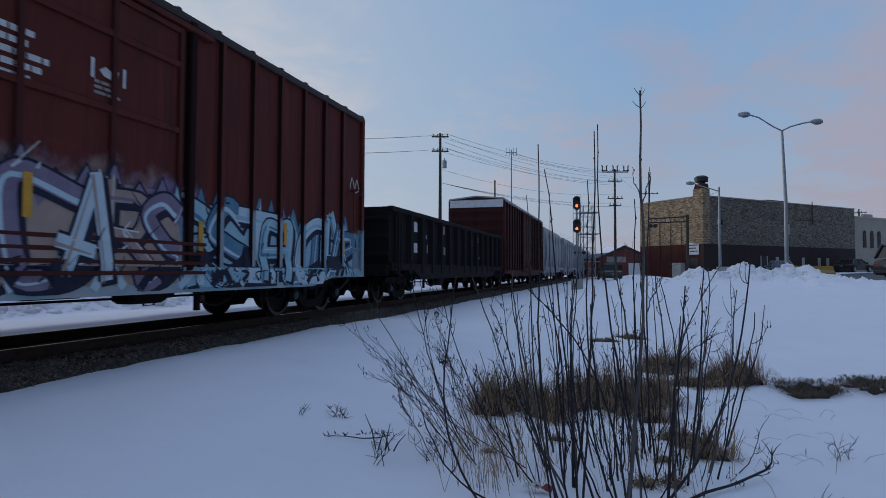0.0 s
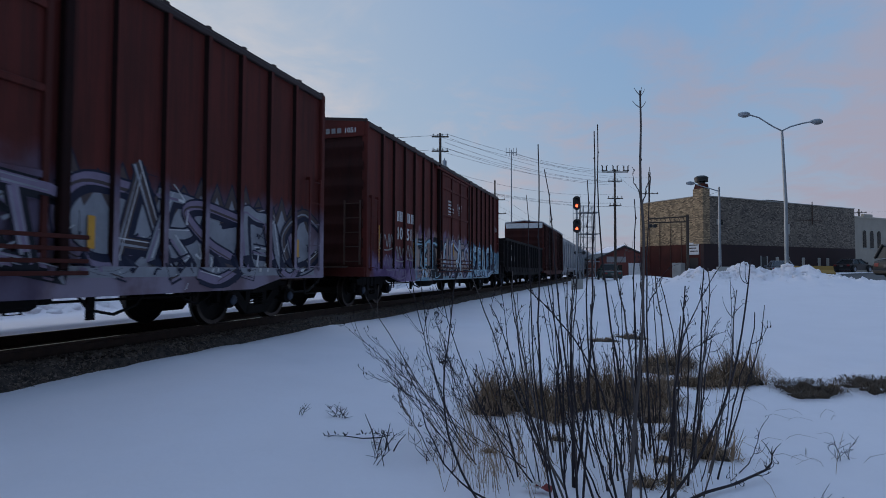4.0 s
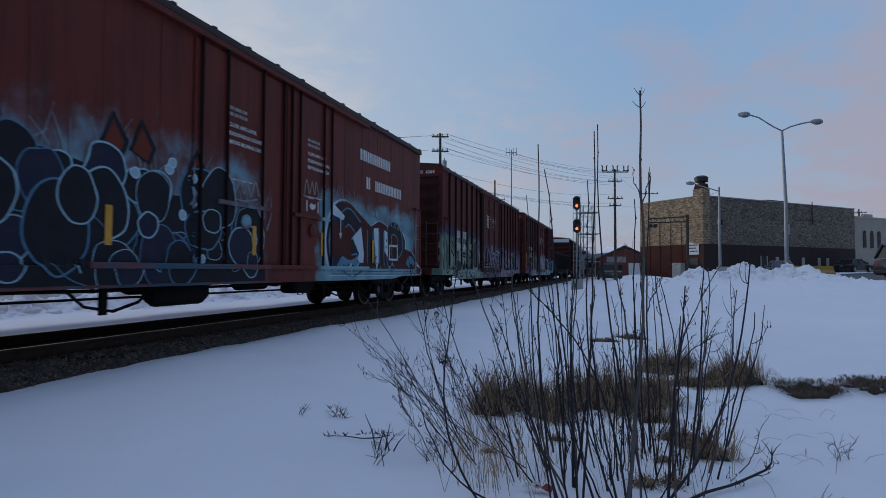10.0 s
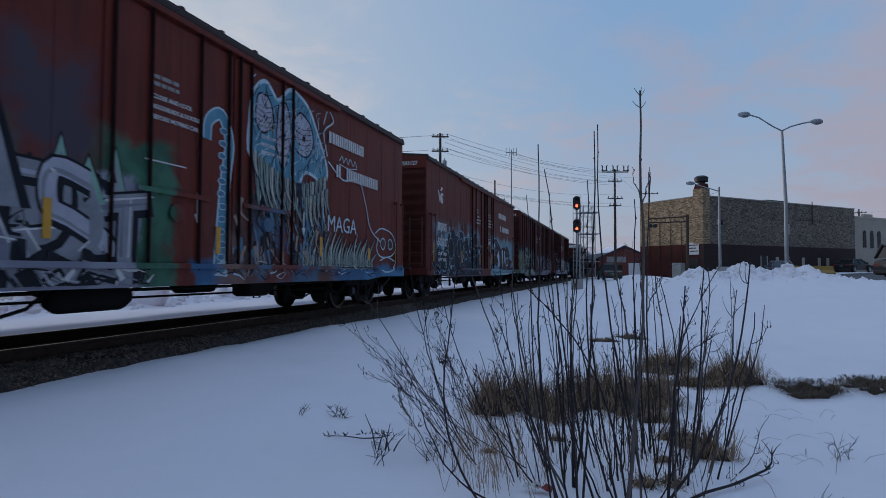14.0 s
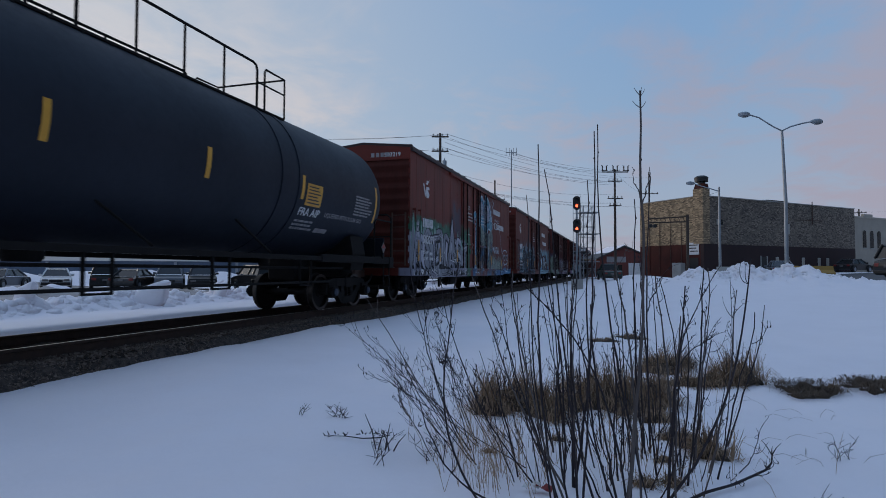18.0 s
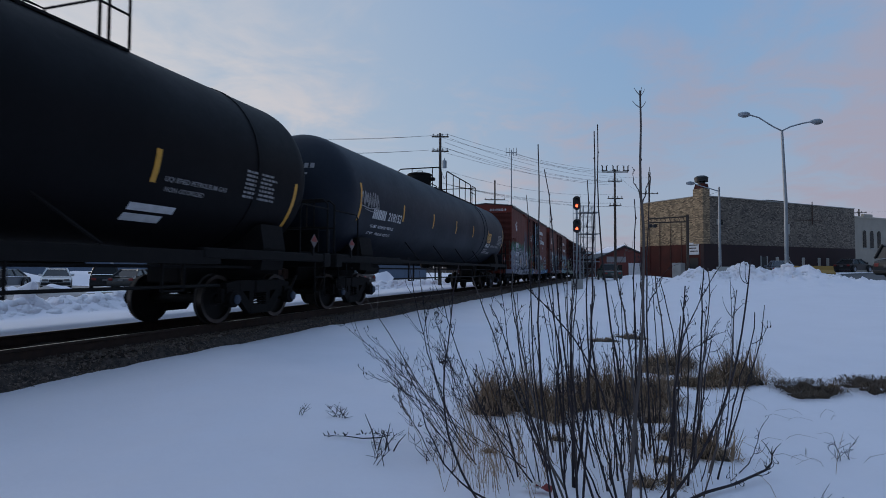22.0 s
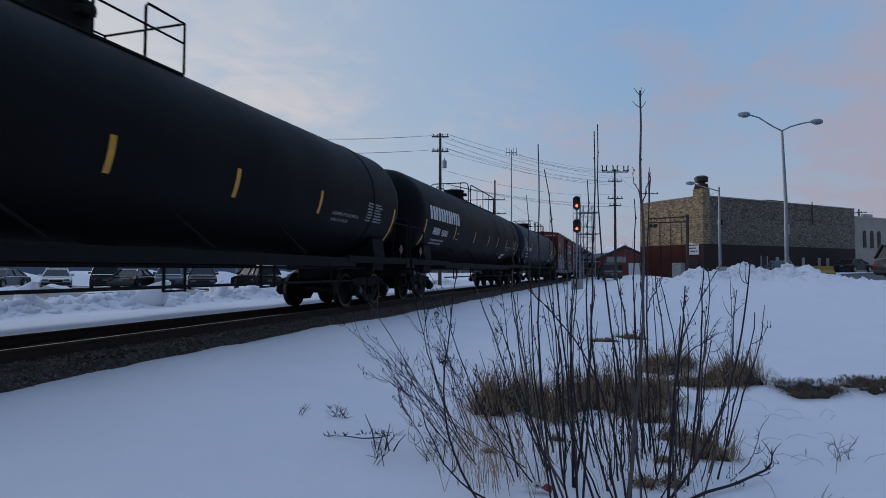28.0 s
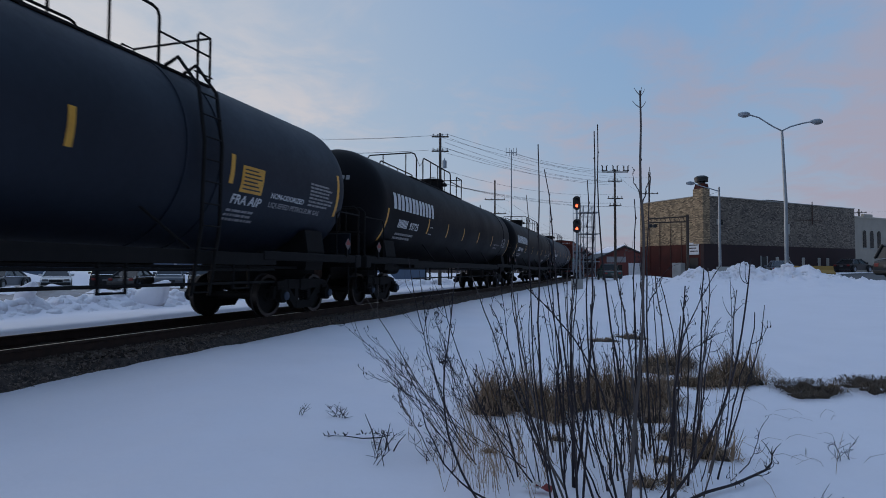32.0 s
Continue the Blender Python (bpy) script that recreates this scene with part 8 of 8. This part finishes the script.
EAST_STEMS = (
    (1.34, 3.47, -0.43, 1.58, 0.86, 0.00, 0.14, 9),
    (1.58, 3.76, -0.44, 1.82, 1.00, 0.03, 0.07, 8),
    (1.74, 4.03, -0.43, 1.98, 0.98, 0.01, 0.03, 7),
    (1.53, 3.79, 0.28, 1.96, 1.00, -0.05, -0.00, 5),
    (1.26, 3.43, -0.43, 1.98, 1.04, 0.11, -0.13, 9),
    (2.23, 4.60, -0.44, 2.72, 0.67, 0.02, -0.04, 7),
    (1.80, 3.96, -0.43, 2.16, 0.82, 0.04, 0.02, 7),
    (1.54, 3.79, 0.32, 1.99, 0.53, -0.03, 0.03, 4),
    (1.95, 3.94, -0.44, 2.33, -0.14, 0.01, -0.04, 4),
    (1.06, 3.43, -0.43, 0.94, 0.74, -0.00, -0.23, 8),
    (1.37, 3.40, -0.43, 1.50, 0.67, -0.02, -0.16, 7),
    (2.21, 4.60, -0.13, 2.44, 0.91, 0.02, -0.22, 5),
)


def shrub():
    rng = random.Random(21)
    turn = pose(0, 0, 0, 0, 0, 17.363)
    s = thing("bare_shrub", "leafless shrub of thin dark stems rising from snow", "shrub", at=turn)

    def snow_at(u, d):
        p = turn @ Vector((u, d, 0))
        return ground_z(p.x, p.y)

    def twigs(m, pts, r, count, length, depth=0, lo=0.33, seeds=0.2):
        for _ in range(count):
            i = rng.randrange(int(len(pts) * lo), len(pts) - 1)
            p, d = pts[i], (pts[i + 1] - pts[i]).normalized()
            dirn = (d * 1.2 + Vector((rng.uniform(-0.9, 0.9), rng.uniform(-0.5, 0.5), rng.uniform(0.0, 0.5)))).normalized()
            ln = length * rng.uniform(0.35, 1.0)
            q = curve_pts(p, p + dirn * ln, (rng.uniform(-0.03, 0.03), 0, rng.uniform(-0.04, 0.02)), 5, rng, 0.004)
            m.tube(q, [max(0.0014, min(r, 0.006) * 0.55 * (1 - 0.75 * k / 5)) for k in range(6)], 4)
            if depth == 0 and rng.random() < 0.6:
                twigs(m, q, r * 0.6, 2, ln * 0.5, 1, 0.33, seeds)
            for k in range(2, 6):
                if rng.random() < seeds:
                    b = q[k] + Vector((rng.uniform(-0.008, 0.008), 0, 0.004))
                    m.lathe([(0.0, -0.010), (0.0042, 0.0), (0.0, 0.013)], "z", b, 4)

    def stem(foot, tip, bow, r, count, length, material, wob=0.012, n=12, lo=0.33, keep=0.42, seeds=0.2):
        m = Mesh()
        pts = curve_pts(foot, tip, bow, n, rng, wob)
        # a slight kink at every node, with a swelling
        pts = [p + Vector((rng.uniform(-1, 1), rng.uniform(-1, 1), 0)) * 0.006 * (0 < k < n) for k, p in enumerate(pts)]
        m.tube(pts, [r * (1 - (1 - keep) * (k / n) ** 1.1) * rng.uniform(0.92, 1.1) for k in range(n + 1)], 6)
        twigs(m, pts, r, count, length, 0, lo, seeds)
        for k in range(4, n):
            if rng.random() < 0.5:
                m.lathe([(0.0, -0.007), (0.0035, 0.0), (0.0, 0.012)], "z", pts[k] + Vector((rng.choice((-1, 1)) * r * 0.7, 0, 0)), 4)
        return part("stem", m, material, s, smooth=60)

    for g, group in enumerate((WEST_STEMS, MIDDLE_STEMS, CENTRE_STEMS, EAST_STEMS)):
        for i, (u0, d, z0, u1, z1, bu, bz, mm) in enumerate(group):
            z0 = snow_at(u0, d) - 0.06 if z0 < -0.1 else z0
            tall = z1 > 1.2
            fine = mm < 5
            count, length = (0, 0.10) if tall else (9, 0.30) if fine and g == 0 else (6, 0.26) if g == 0 else (4, 0.2)
            stem((u0, d, z0), (u1, d + 0.25, z1), (bu, 0, bz), mm / 1000 * 1.0, count, length, STEM_GREY if mm > 10 or (i % 4 == 2 and z1 < 1.2) else STEM, lo=0.75 if tall else 0.33, seeds=0.35 if fine and g == 0 else 0.1, n=14 if tall else 12)
    # the forked top of the tallest leader
    top = Mesh()
    for du, dz in ((-0.042, 0.055), (0.006, 0.06), (0.03, 0.05), (-0.055, 0.05), (0.035, 0.045)):
        z = 2.11 - (0.10 if dz in (0.05, 0.045) and abs(du) > 0.032 else 0.02)
        top.tube([(1.28, 3.69, z), (1.28 + du * 0.55, 3.69, z + dz * 0.45), (1.28 + du, 3.69, z + dz)], [0.0035, 0.0025, 0.0014], 4)
    part("forked_tip", top, STEM_GREY, s, smooth=60)
    # young shoots between the stems
    for i in range(34):
        u, d = rng.triangular(0.45, 2.0, 1.1), rng.uniform(3.5, 4.7)
        lean = rng.gauss(0, 0.10) + (u - 1.25) * 0.28
        tz = rng.uniform(-0.1, 0.55)
        stem((u, d, snow_at(u, d) - 0.05), (u + lean, d + rng.uniform(-0.1, 0.3), tz), (rng.uniform(-0.05, 0.05), 0, 0), rng.uniform(0.0028, 0.0055), rng.randrange(1, 4), 0.2, STEM if rng.random() < 0.7 else STEM_GREY, 0.012, 9)
    for i in range(30):
        u, d = rng.triangular(0.35, 2.1, 1.15), rng.uniform(3.45, 4.6)
        lean = rng.gauss(0, 0.08) + (u - 1.3) * 0.3
        stem((u, d, snow_at(u, d) - 0.05), (u + lean, d + rng.uniform(-0.1, 0.3), rng.uniform(0.35, 0.95)), (rng.uniform(-0.06, 0.06), 0, 0), rng.uniform(0.0042, 0.0075), rng.randrange(1, 4), 0.22, STEM, 0.014, 11)
    # fine twiggy shoots leaning over the snow towards the line
    for i in range(16):
        u, d = rng.uniform(0.0, 0.7), rng.uniform(4.0, 4.8)
        u1 = u - rng.uniform(0.15, 0.75)
        stem((u, d, snow_at(u, d) - 0.05), (u1, d + rng.uniform(0.0, 0.3), rng.uniform(-0.05, 0.5)), (rng.uniform(-0.04, 0.04), 0, rng.uniform(-0.06, 0.04)), rng.uniform(0.0025, 0.004), rng.randrange(5, 10), 0.24, STEM, 0.012, 9, seeds=0.22)
    # a fallen branch whose end turns up
    m = Mesh()
    pts = [Vector((u, d, snow_at(u, d) + h)) for u, d, h in ((1.45, 3.45, 0.02), (1.62, 3.58, 0.03), (1.85, 3.72, 0.035), (2.05, 3.85, 0.05), (2.17, 3.90, 0.07), (2.22, 3.92, 0.11), (2.23, 3.93, 0.16))]
    m.tube(pts, [0.010, 0.010, 0.009, 0.0085, 0.0075, 0.006, 0.004], 6)
    for du, dz in ((-0.05, 0.09), (0.08, 0.07), (0.02, 0.05)):
        m.tube([pts[-1], pts[-1] + Vector((du * 0.5, 0.02, dz * 0.6)), pts[-1] + Vector((du, 0.03, dz))], [0.0045, 0.003, 0.0015], 4)
    twigs(m, pts, 0.007, 5, 0.18)
    part("fallen_branch", m, STEM, s, smooth=60)
    return s


shrub()


def tussock(x, y, w, n, hgt, upright, seed, deep=0.8, label="ragged clump of dry brown grass poking out of the snow"):
    """A mound of turf with grass hanging over it and, by the share upright, standing in it."""
    rng = random.Random(seed)
    z0 = ground_z(x, y)
    t = thing("grass_tussock", label, "grass", at=pose(x, y, z0), group="grass tussocks")

    def reach(a):
        return 0.85 + 0.45 * noise.noise((math.cos(a) * 1.6 + seed, math.sin(a) * 1.6, 1))

    def dome(px, py):
        q = min(1.0, math.hypot(px / w, py / (w * deep)) / reach(math.atan2(py, px)))
        return hgt * 0.42 * max(0.0, 1 - q * q) ** 0.6 * (0.75 + 0.7 * noise.noise((px * 6 + seed, py * 6, seed)))

    v, f = [], []
    k = 22
    for j, q in enumerate((1.0, 0.93, 0.8, 0.6, 0.35, 0.0)):
        for i in range(k):
            a = math.tau * i / k
            px, py = w * reach(a) * q * math.cos(a), w * deep * reach(a) * q * math.sin(a)
            v.append((px, py, ground_z(x + px, y + py) - z0 - 0.03 + dome(px, py)))
    for j in range(5):
        f += [(j * k + i, j * k + (i + 1) % k, (j + 1) * k + (i + 1) % k, (j + 1) * k + i) for i in range(k)]
    part("turf", Mesh().add(v, f), TURF, t, smooth=80)
    m, dead = Mesh(), Mesh()
    # blades grow in tufts that lean together
    tufts = [(rng.uniform(0, math.tau), math.sqrt(rng.random()), rng.gauss(0, 0.3), rng.gauss(0, 0.25), rng.uniform(0.45, 1.15), rng.uniform(0.15, 0.85)) for _ in range(6 + int(w * 40))]
    for i in range(n):
        a, rr, lx, ly, tall, pale = rng.choice(tufts)
        bx = w * reach(a) * rr * math.cos(a) + rng.gauss(0, 0.035)
        by = w * deep * reach(a) * rr * math.sin(a) + rng.gauss(0, 0.03)
        p0 = Vector((bx, by, ground_z(x + bx, y + by) - z0 - 0.04 + dome(bx, by)))
        b = a + rng.gauss(0, 0.8)
        out = Vector((math.cos(b), math.sin(b), 0))
        wd = rng.uniform(0.0015, 0.0038)
        side = out.cross(Vector((0, 0, 1))).normalized() * wd + Vector((rng.uniform(-1, 1), rng.uniform(-1, 1), 0)) * wd * 0.5
        if rng.random() < upright:
            L = hgt * tall * rng.uniform(0.35, 1.0)
            lean = Vector((lx + rng.gauss(0, 0.13), ly + rng.gauss(0, 0.13), 1)).normalized()
            p1, p2 = p0 + lean * L * 0.4, p0 + lean * L * 0.75 + out * L * 0.07
            p3 = p0 + lean * L * rng.uniform(0.7, 0.98) + out * L * rng.uniform(0.05, 0.4)
        else:
            L = hgt * tall * rng.uniform(0.3, 0.9)
            p1 = p0 + out * L * 0.3 + Vector((0, 0, L * rng.uniform(0.05, 0.35) + 0.015))
            p2 = p1 + out * L * 0.3 + Vector((0, 0, -L * rng.uniform(0.0, 0.25)))
            p3 = p2 + out * L * 0.15 + Vector((rng.uniform(-0.03, 0.03), 0, -L * rng.uniform(0.15, 0.45)))
        (m if rng.random() < pale else dead).add([p0 - side, p0 + side, p1 + side, p1 - side, p2 + side * 0.7, p2 - side * 0.7, p3], [(0, 1, 2, 3), (3, 2, 4, 5), (5, 4, 6)])
    for q, mt in ((m, STRAW), (dead, STRAW_DARK)):
        b = part("grass_thatch", q, mt, t)
        b["kind"] = "stuff"
    return t


STRAW_DARK = mat("weathered_grass", (0.25, 0.168, 0.106), (0.12, 0.082, 0.055), 0.9, scale=5, fine=30, bump=0)
# place, half width, blades, height, share of standing blades
TUSSOCKS = ((-1.22, 5.45, 0.26, 800, 0.48, 0.6), (-0.98, 5.75, 0.26, 720, 0.52, 0.6), (-0.72, 5.55, 0.24, 720, 0.44, 0.5), (-0.45, 5.95, 0.26, 720, 0.42, 0.5), (-0.1, 6.05, 0.28, 820, 0.55, 0.55), (0.2, 6.2, 0.24, 720, 0.48, 0.4), (0.05, 6.8, 0.26, 560, 0.36, 0.3), (-0.42, 6.9, 0.26, 480, 0.36, 0.5), (0.3, 5.75, 0.16, 420, 0.3, 0.3), (0.5, 8.45, 0.36, 900, 0.5, 0.3), (0.3, 6.55, 0.3, 820, 0.5, 0.45),
            (0.62, 8.75, 0.30, 720, 0.42, 0.25), (1.0, 7.62, 0.30, 760, 0.36, 0.3), (1.32, 7.72, 0.30, 900, 0.56, 0.45), (0.66, 7.6, 0.26, 520, 0.22, 0.2))
LOW_TUSSOCKS = ((0.62, 4.72, 0.15, 620, 0.32, 0.4), (0.40, 5.12, 0.15, 420, 0.2, 0.2), (0.52, 4.98, 0.14, 420, 0.22, 0.2), (0.13, 4.0, 0.09, 320, 0.15, 0.2), (0.30, 4.08, 0.11, 320, 0.14, 0.2), (0.28, 4.5, 0.08, 220, 0.12, 0.2), (-0.33, 11.2, 0.40, 420, 0.18, 0.1), (0.15, 11.75, 0.35, 420, 0.2, 0.15),
                (-0.96, 4.27, 0.07, 240, 0.12, 0.2), (-0.51, 4.78, 0.075, 90, 0.17, 0.1), (0.42, 3.72, 0.12, 260, 0.1, 0.1))
for i, (x, y, w, n, hg, up) in enumerate(TUSSOCKS + LOW_TUSSOCKS):
    tussock(x, y, w, n, hg, up, 40 + i)


def bare_turf(x, y, w, d, n, seed):
    """Dark sods where the snow has been scraped away."""
    rng = random.Random(seed)
    z0 = ground_z(x, y)
    t = thing("bare_turf", "dark torn sods and matted grass where snow is scraped away", "turf", at=pose(x, y, z0, 0, 0, 17), group="patches of bare turf")
    nx, ny = 26, 12
    v = []
    for j in range(ny):
        for i in range(nx):
            px, py = w * (2 * i / (nx - 1) - 1), d * (2 * j / (ny - 1) - 1)
            edge = 1 - max(abs(px) / w, abs(py) / d) ** 3
            wx, wy = x + px * 0.956 - py * 0.292, y + px * 0.292 + py * 0.956
            ragged = noise.fractal(Vector((wx * 8, wy * 8, seed)), 0.8, 2.0, 3)
            v.append((px, py, ground_z(wx, wy) - z0 + (0.035 + 0.11 * ragged) * edge - 0.06 * (1 - edge)))
    part("sod", Mesh().add(v, [(j * nx + i, j * nx + i + 1, j * nx + nx + i + 1, j * nx + nx + i) for j in range(ny - 1) for i in range(nx - 1)]), TURF_DARK, t, smooth=60)
    m = Mesh()
    for i in range(n):
        px, py = rng.uniform(-0.92, 0.92) * w, rng.uniform(-0.9, 0.9) * d
        wx, wy = x + px * 0.956 - py * 0.292, y + px * 0.292 + py * 0.956
        p = Vector((px, py, ground_z(wx, wy) - z0 + 0.03))
        a, L = rng.uniform(0, math.tau), rng.uniform(0.05, 0.2)
        o = Vector((math.cos(a), math.sin(a), 0))
        sd = o.cross(Vector((0, 0, 1))) * rng.uniform(0.0015, 0.004)
        q, e = p + o * L * 0.5 + Vector((0, 0, rng.uniform(0.01, 0.07))), p + o * L + Vector((0, 0, rng.uniform(-0.02, 0.04)))
        m.add([p - sd, p + sd, q + sd, q - sd, e], [(0, 1, 2, 3), (3, 2, 4)])
    part("grass_thatch", m, WET_GRASS, t)["kind"] = "stuff"


WET_GRASS = mat("wet_matted_grass", (0.17, 0.115, 0.075), (0.055, 0.04, 0.03), 0.9, scale=9, fine=40, bump=0)
TURF_DARK = mat("torn_sod", (0.045, 0.032, 0.024), (0.11, 0.078, 0.052), 0.95, scale=9, fine=45, bump=0.8, spread=0.5)
for i, (x, y, w, d, n) in enumerate(((1.95, 7.36, 0.30, 0.30, 700), (2.68, 7.55, 0.36, 0.36, 800), (3.4, 7.75, 0.36, 0.36, 600))):
    bare_turf(x, y, w, d, n, 120 + i)
tussock(2.20, 7.36, 0.09, 200, 0.2, 0.6, 71, label="small tuft of straw-coloured grass beside bare turf")


def weed(x, y, hgt, seed, label="dead weed stalk with fine side twigs in snow"):
    rng = random.Random(seed)
    w = thing("dead_weed", label, "weed", at=pose(x, y, ground_z(x, y)), group="dead weeds")
    for k in range(rng.randrange(2, 5)):
        m = Mesh()
        d = Vector((rng.uniform(-0.7, 0.7), rng.uniform(-0.4, 0.4), 1)).normalized()
        pts = curve_pts((rng.uniform(-0.06, 0.06), 0, -0.03), d * hgt * rng.uniform(0.6, 1), (rng.uniform(-0.03, 0.03), 0, 0), 6, rng, 0.01)
        m.tube(pts, [0.0035 * (1 - 0.7 * j / 6) for j in range(7)], 4)
        for j in range(6):
            p = pts[rng.randrange(2, 7)]
            m.tube([p, p + Vector((rng.uniform(-0.08, 0.08), rng.uniform(-0.04, 0.04), rng.uniform(0.0, 0.08)))], [0.0022, 0.001], 4)
        part("stalk", m, STEM, w)


for i, (x, y, hg) in enumerate(((-1.62, 3.72, 0.32), (-1.35, 3.95, 0.22), (-2.78, 4.62, 0.12), (-2.5, 4.7, 0.11), (-2.4, 4.68, 0.10), (1.62, 5.05, 0.14), (1.5, 5.0, 0.16), (-1.75, 3.85, 0.14), (1.1, 3.9, 0.12))):
    weed(x, y, hg, 80 + i)


def lying_twig():
    rng = random.Random(5)
    t = thing("dead_twig", "dry brown twig with curled leaves lying on snow", "twig", at=pose(0, 0, 0))
    m = Mesh()
    pts = [Vector((x, y, ground_z(x, y) + h)) for x, y, h in ((-2.26, 4.12, 0.012), (-2.1, 4.15, 0.02), (-1.95, 4.14, 0.03), (-1.82, 4.16, 0.05), (-1.74, 4.2, 0.07))]
    m.tube(pts, [0.003, 0.004, 0.0045, 0.005, 0.004], 5)
    for k in range(26):
        p = pts[0].lerp(pts[-1], rng.random()) + Vector((0, rng.gauss(0, 0.02), 0.01))
        m.tube([p, p + Vector((rng.uniform(-0.03, 0.03), rng.gauss(0, 0.02), rng.uniform(0.0, 0.03)))], [0.005, 0.002], 4)
    for x0, dx, hgt in ((-1.79, -0.11, 0.27), (-1.78, 0.05, 0.16), (-1.72, 0.03, 0.22), (-1.66, 0.1, 0.15), (-1.68, -0.08, 0.17)):
        y = 4.05
        b = Vector((x0, y, ground_z(x0, y) - 0.02))
        m.tube([b, b + Vector((dx * 0.4, 0.02, hgt * 0.55)), b + Vector((dx, 0.03, hgt))], [0.006, 0.0045, 0.002], 5)
    part("stalk", m, STEM, t, smooth=60)


lying_twig()


def stalk_patch():
    rng = random.Random(66)
    m = Mesh()
    for i in range(470):
        u, d = (rng.triangular(-0.05, 0.75, 0.3), rng.uniform(3.45, 4.6)) if i < 140 else (rng.gauss(1.1, 0.55), rng.uniform(3.6, 6.6))
        x, y = 0.9544 * u - 0.2984 * d, 0.2984 * u + 0.9544 * d
        z = ground_z(x, y)
        L, lean = rng.uniform(0.12, 0.42), rng.gauss(-0.02, 0.09)
        m.tube([(x, y, z - 0.02), (x + lean * 0.3, y, z + 0.45 * L), (x + lean, y + rng.gauss(0, 0.03), z + L)], [0.0021, 0.0017, 0.0008], 3, cap=False)
    solid("dry_stalks", m, STRAW, "thin pale dry grass stalks standing in snow", "grass", kind="stuff")


stalk_patch()


def litter():
    rng = random.Random(4)
    t = thing("litter", "crumpled red and white paper litter in the snow", "litter", at=pose(-0.52, 3.62, ground_z(-0.52, 3.62)))
    for name, dx, mt in (("wrapper", -0.03, WHITE), ("wrapper_flap", 0.05, RED_PAINT)):
        m = Mesh()
        v = [(dx + 0.035 * (i - 1.5) + rng.uniform(-0.01, 0.01), 0.03 * (j - 1) + rng.uniform(-0.01, 0.01), 0.02 + rng.uniform(0.0, 0.05)) for j in range(3) for i in range(4)]
        m.add(v, [(j * 4 + i, j * 4 + i + 1, j * 4 + i + 5, j * 4 + i + 4) for j in range(2) for i in range(3)])
        part(name, m, mt, t)


litter()


def bent_grass():
    rng = random.Random(14)
    m = Mesh()
    for i in range(26):
        x, y = rng.uniform(0.85, 2.6), rng.uniform(4.2, 7.6)
        z = ground_z(x, y)
        a, L = rng.uniform(0, math.tau), rng.uniform(0.15, 0.45)
        d = Vector((math.cos(a), 0.5 * math.sin(a), 0)) * L
        p = Vector((x, y, z - 0.01))
        m.tube([p, p + d * 0.12 + Vector((0, 0, 0.14 * L)), p + d * 0.4 + Vector((0, 0, 0.24 * L)), p + d * 0.75 + Vector((0, 0, 0.18 * L)), p + d + Vector((0, 0, 0.03))], [0.0017, 0.0015, 0.0013, 0.001, 0.0006], 3, cap=False)
    solid("bent_stalks", m, STRAW_DARK, "bent dry stalks lying on the snow", "grass", kind="stuff")


bent_grass()


def motions():
    ts = [i for i in range(0, 33)]
    for car, station in MOVERS:
        walk(car, [(t, pose(TRACK_X, station + travelled(t), 0)) for t in ts])
    for ax, y in ROLLERS:
        walk(ax, [(t / 10, pose(0, y, WHEEL_R, -math.degrees(travelled(t / 10) / WHEEL_R) % 360)) for t in range(0, 321)])


motions()
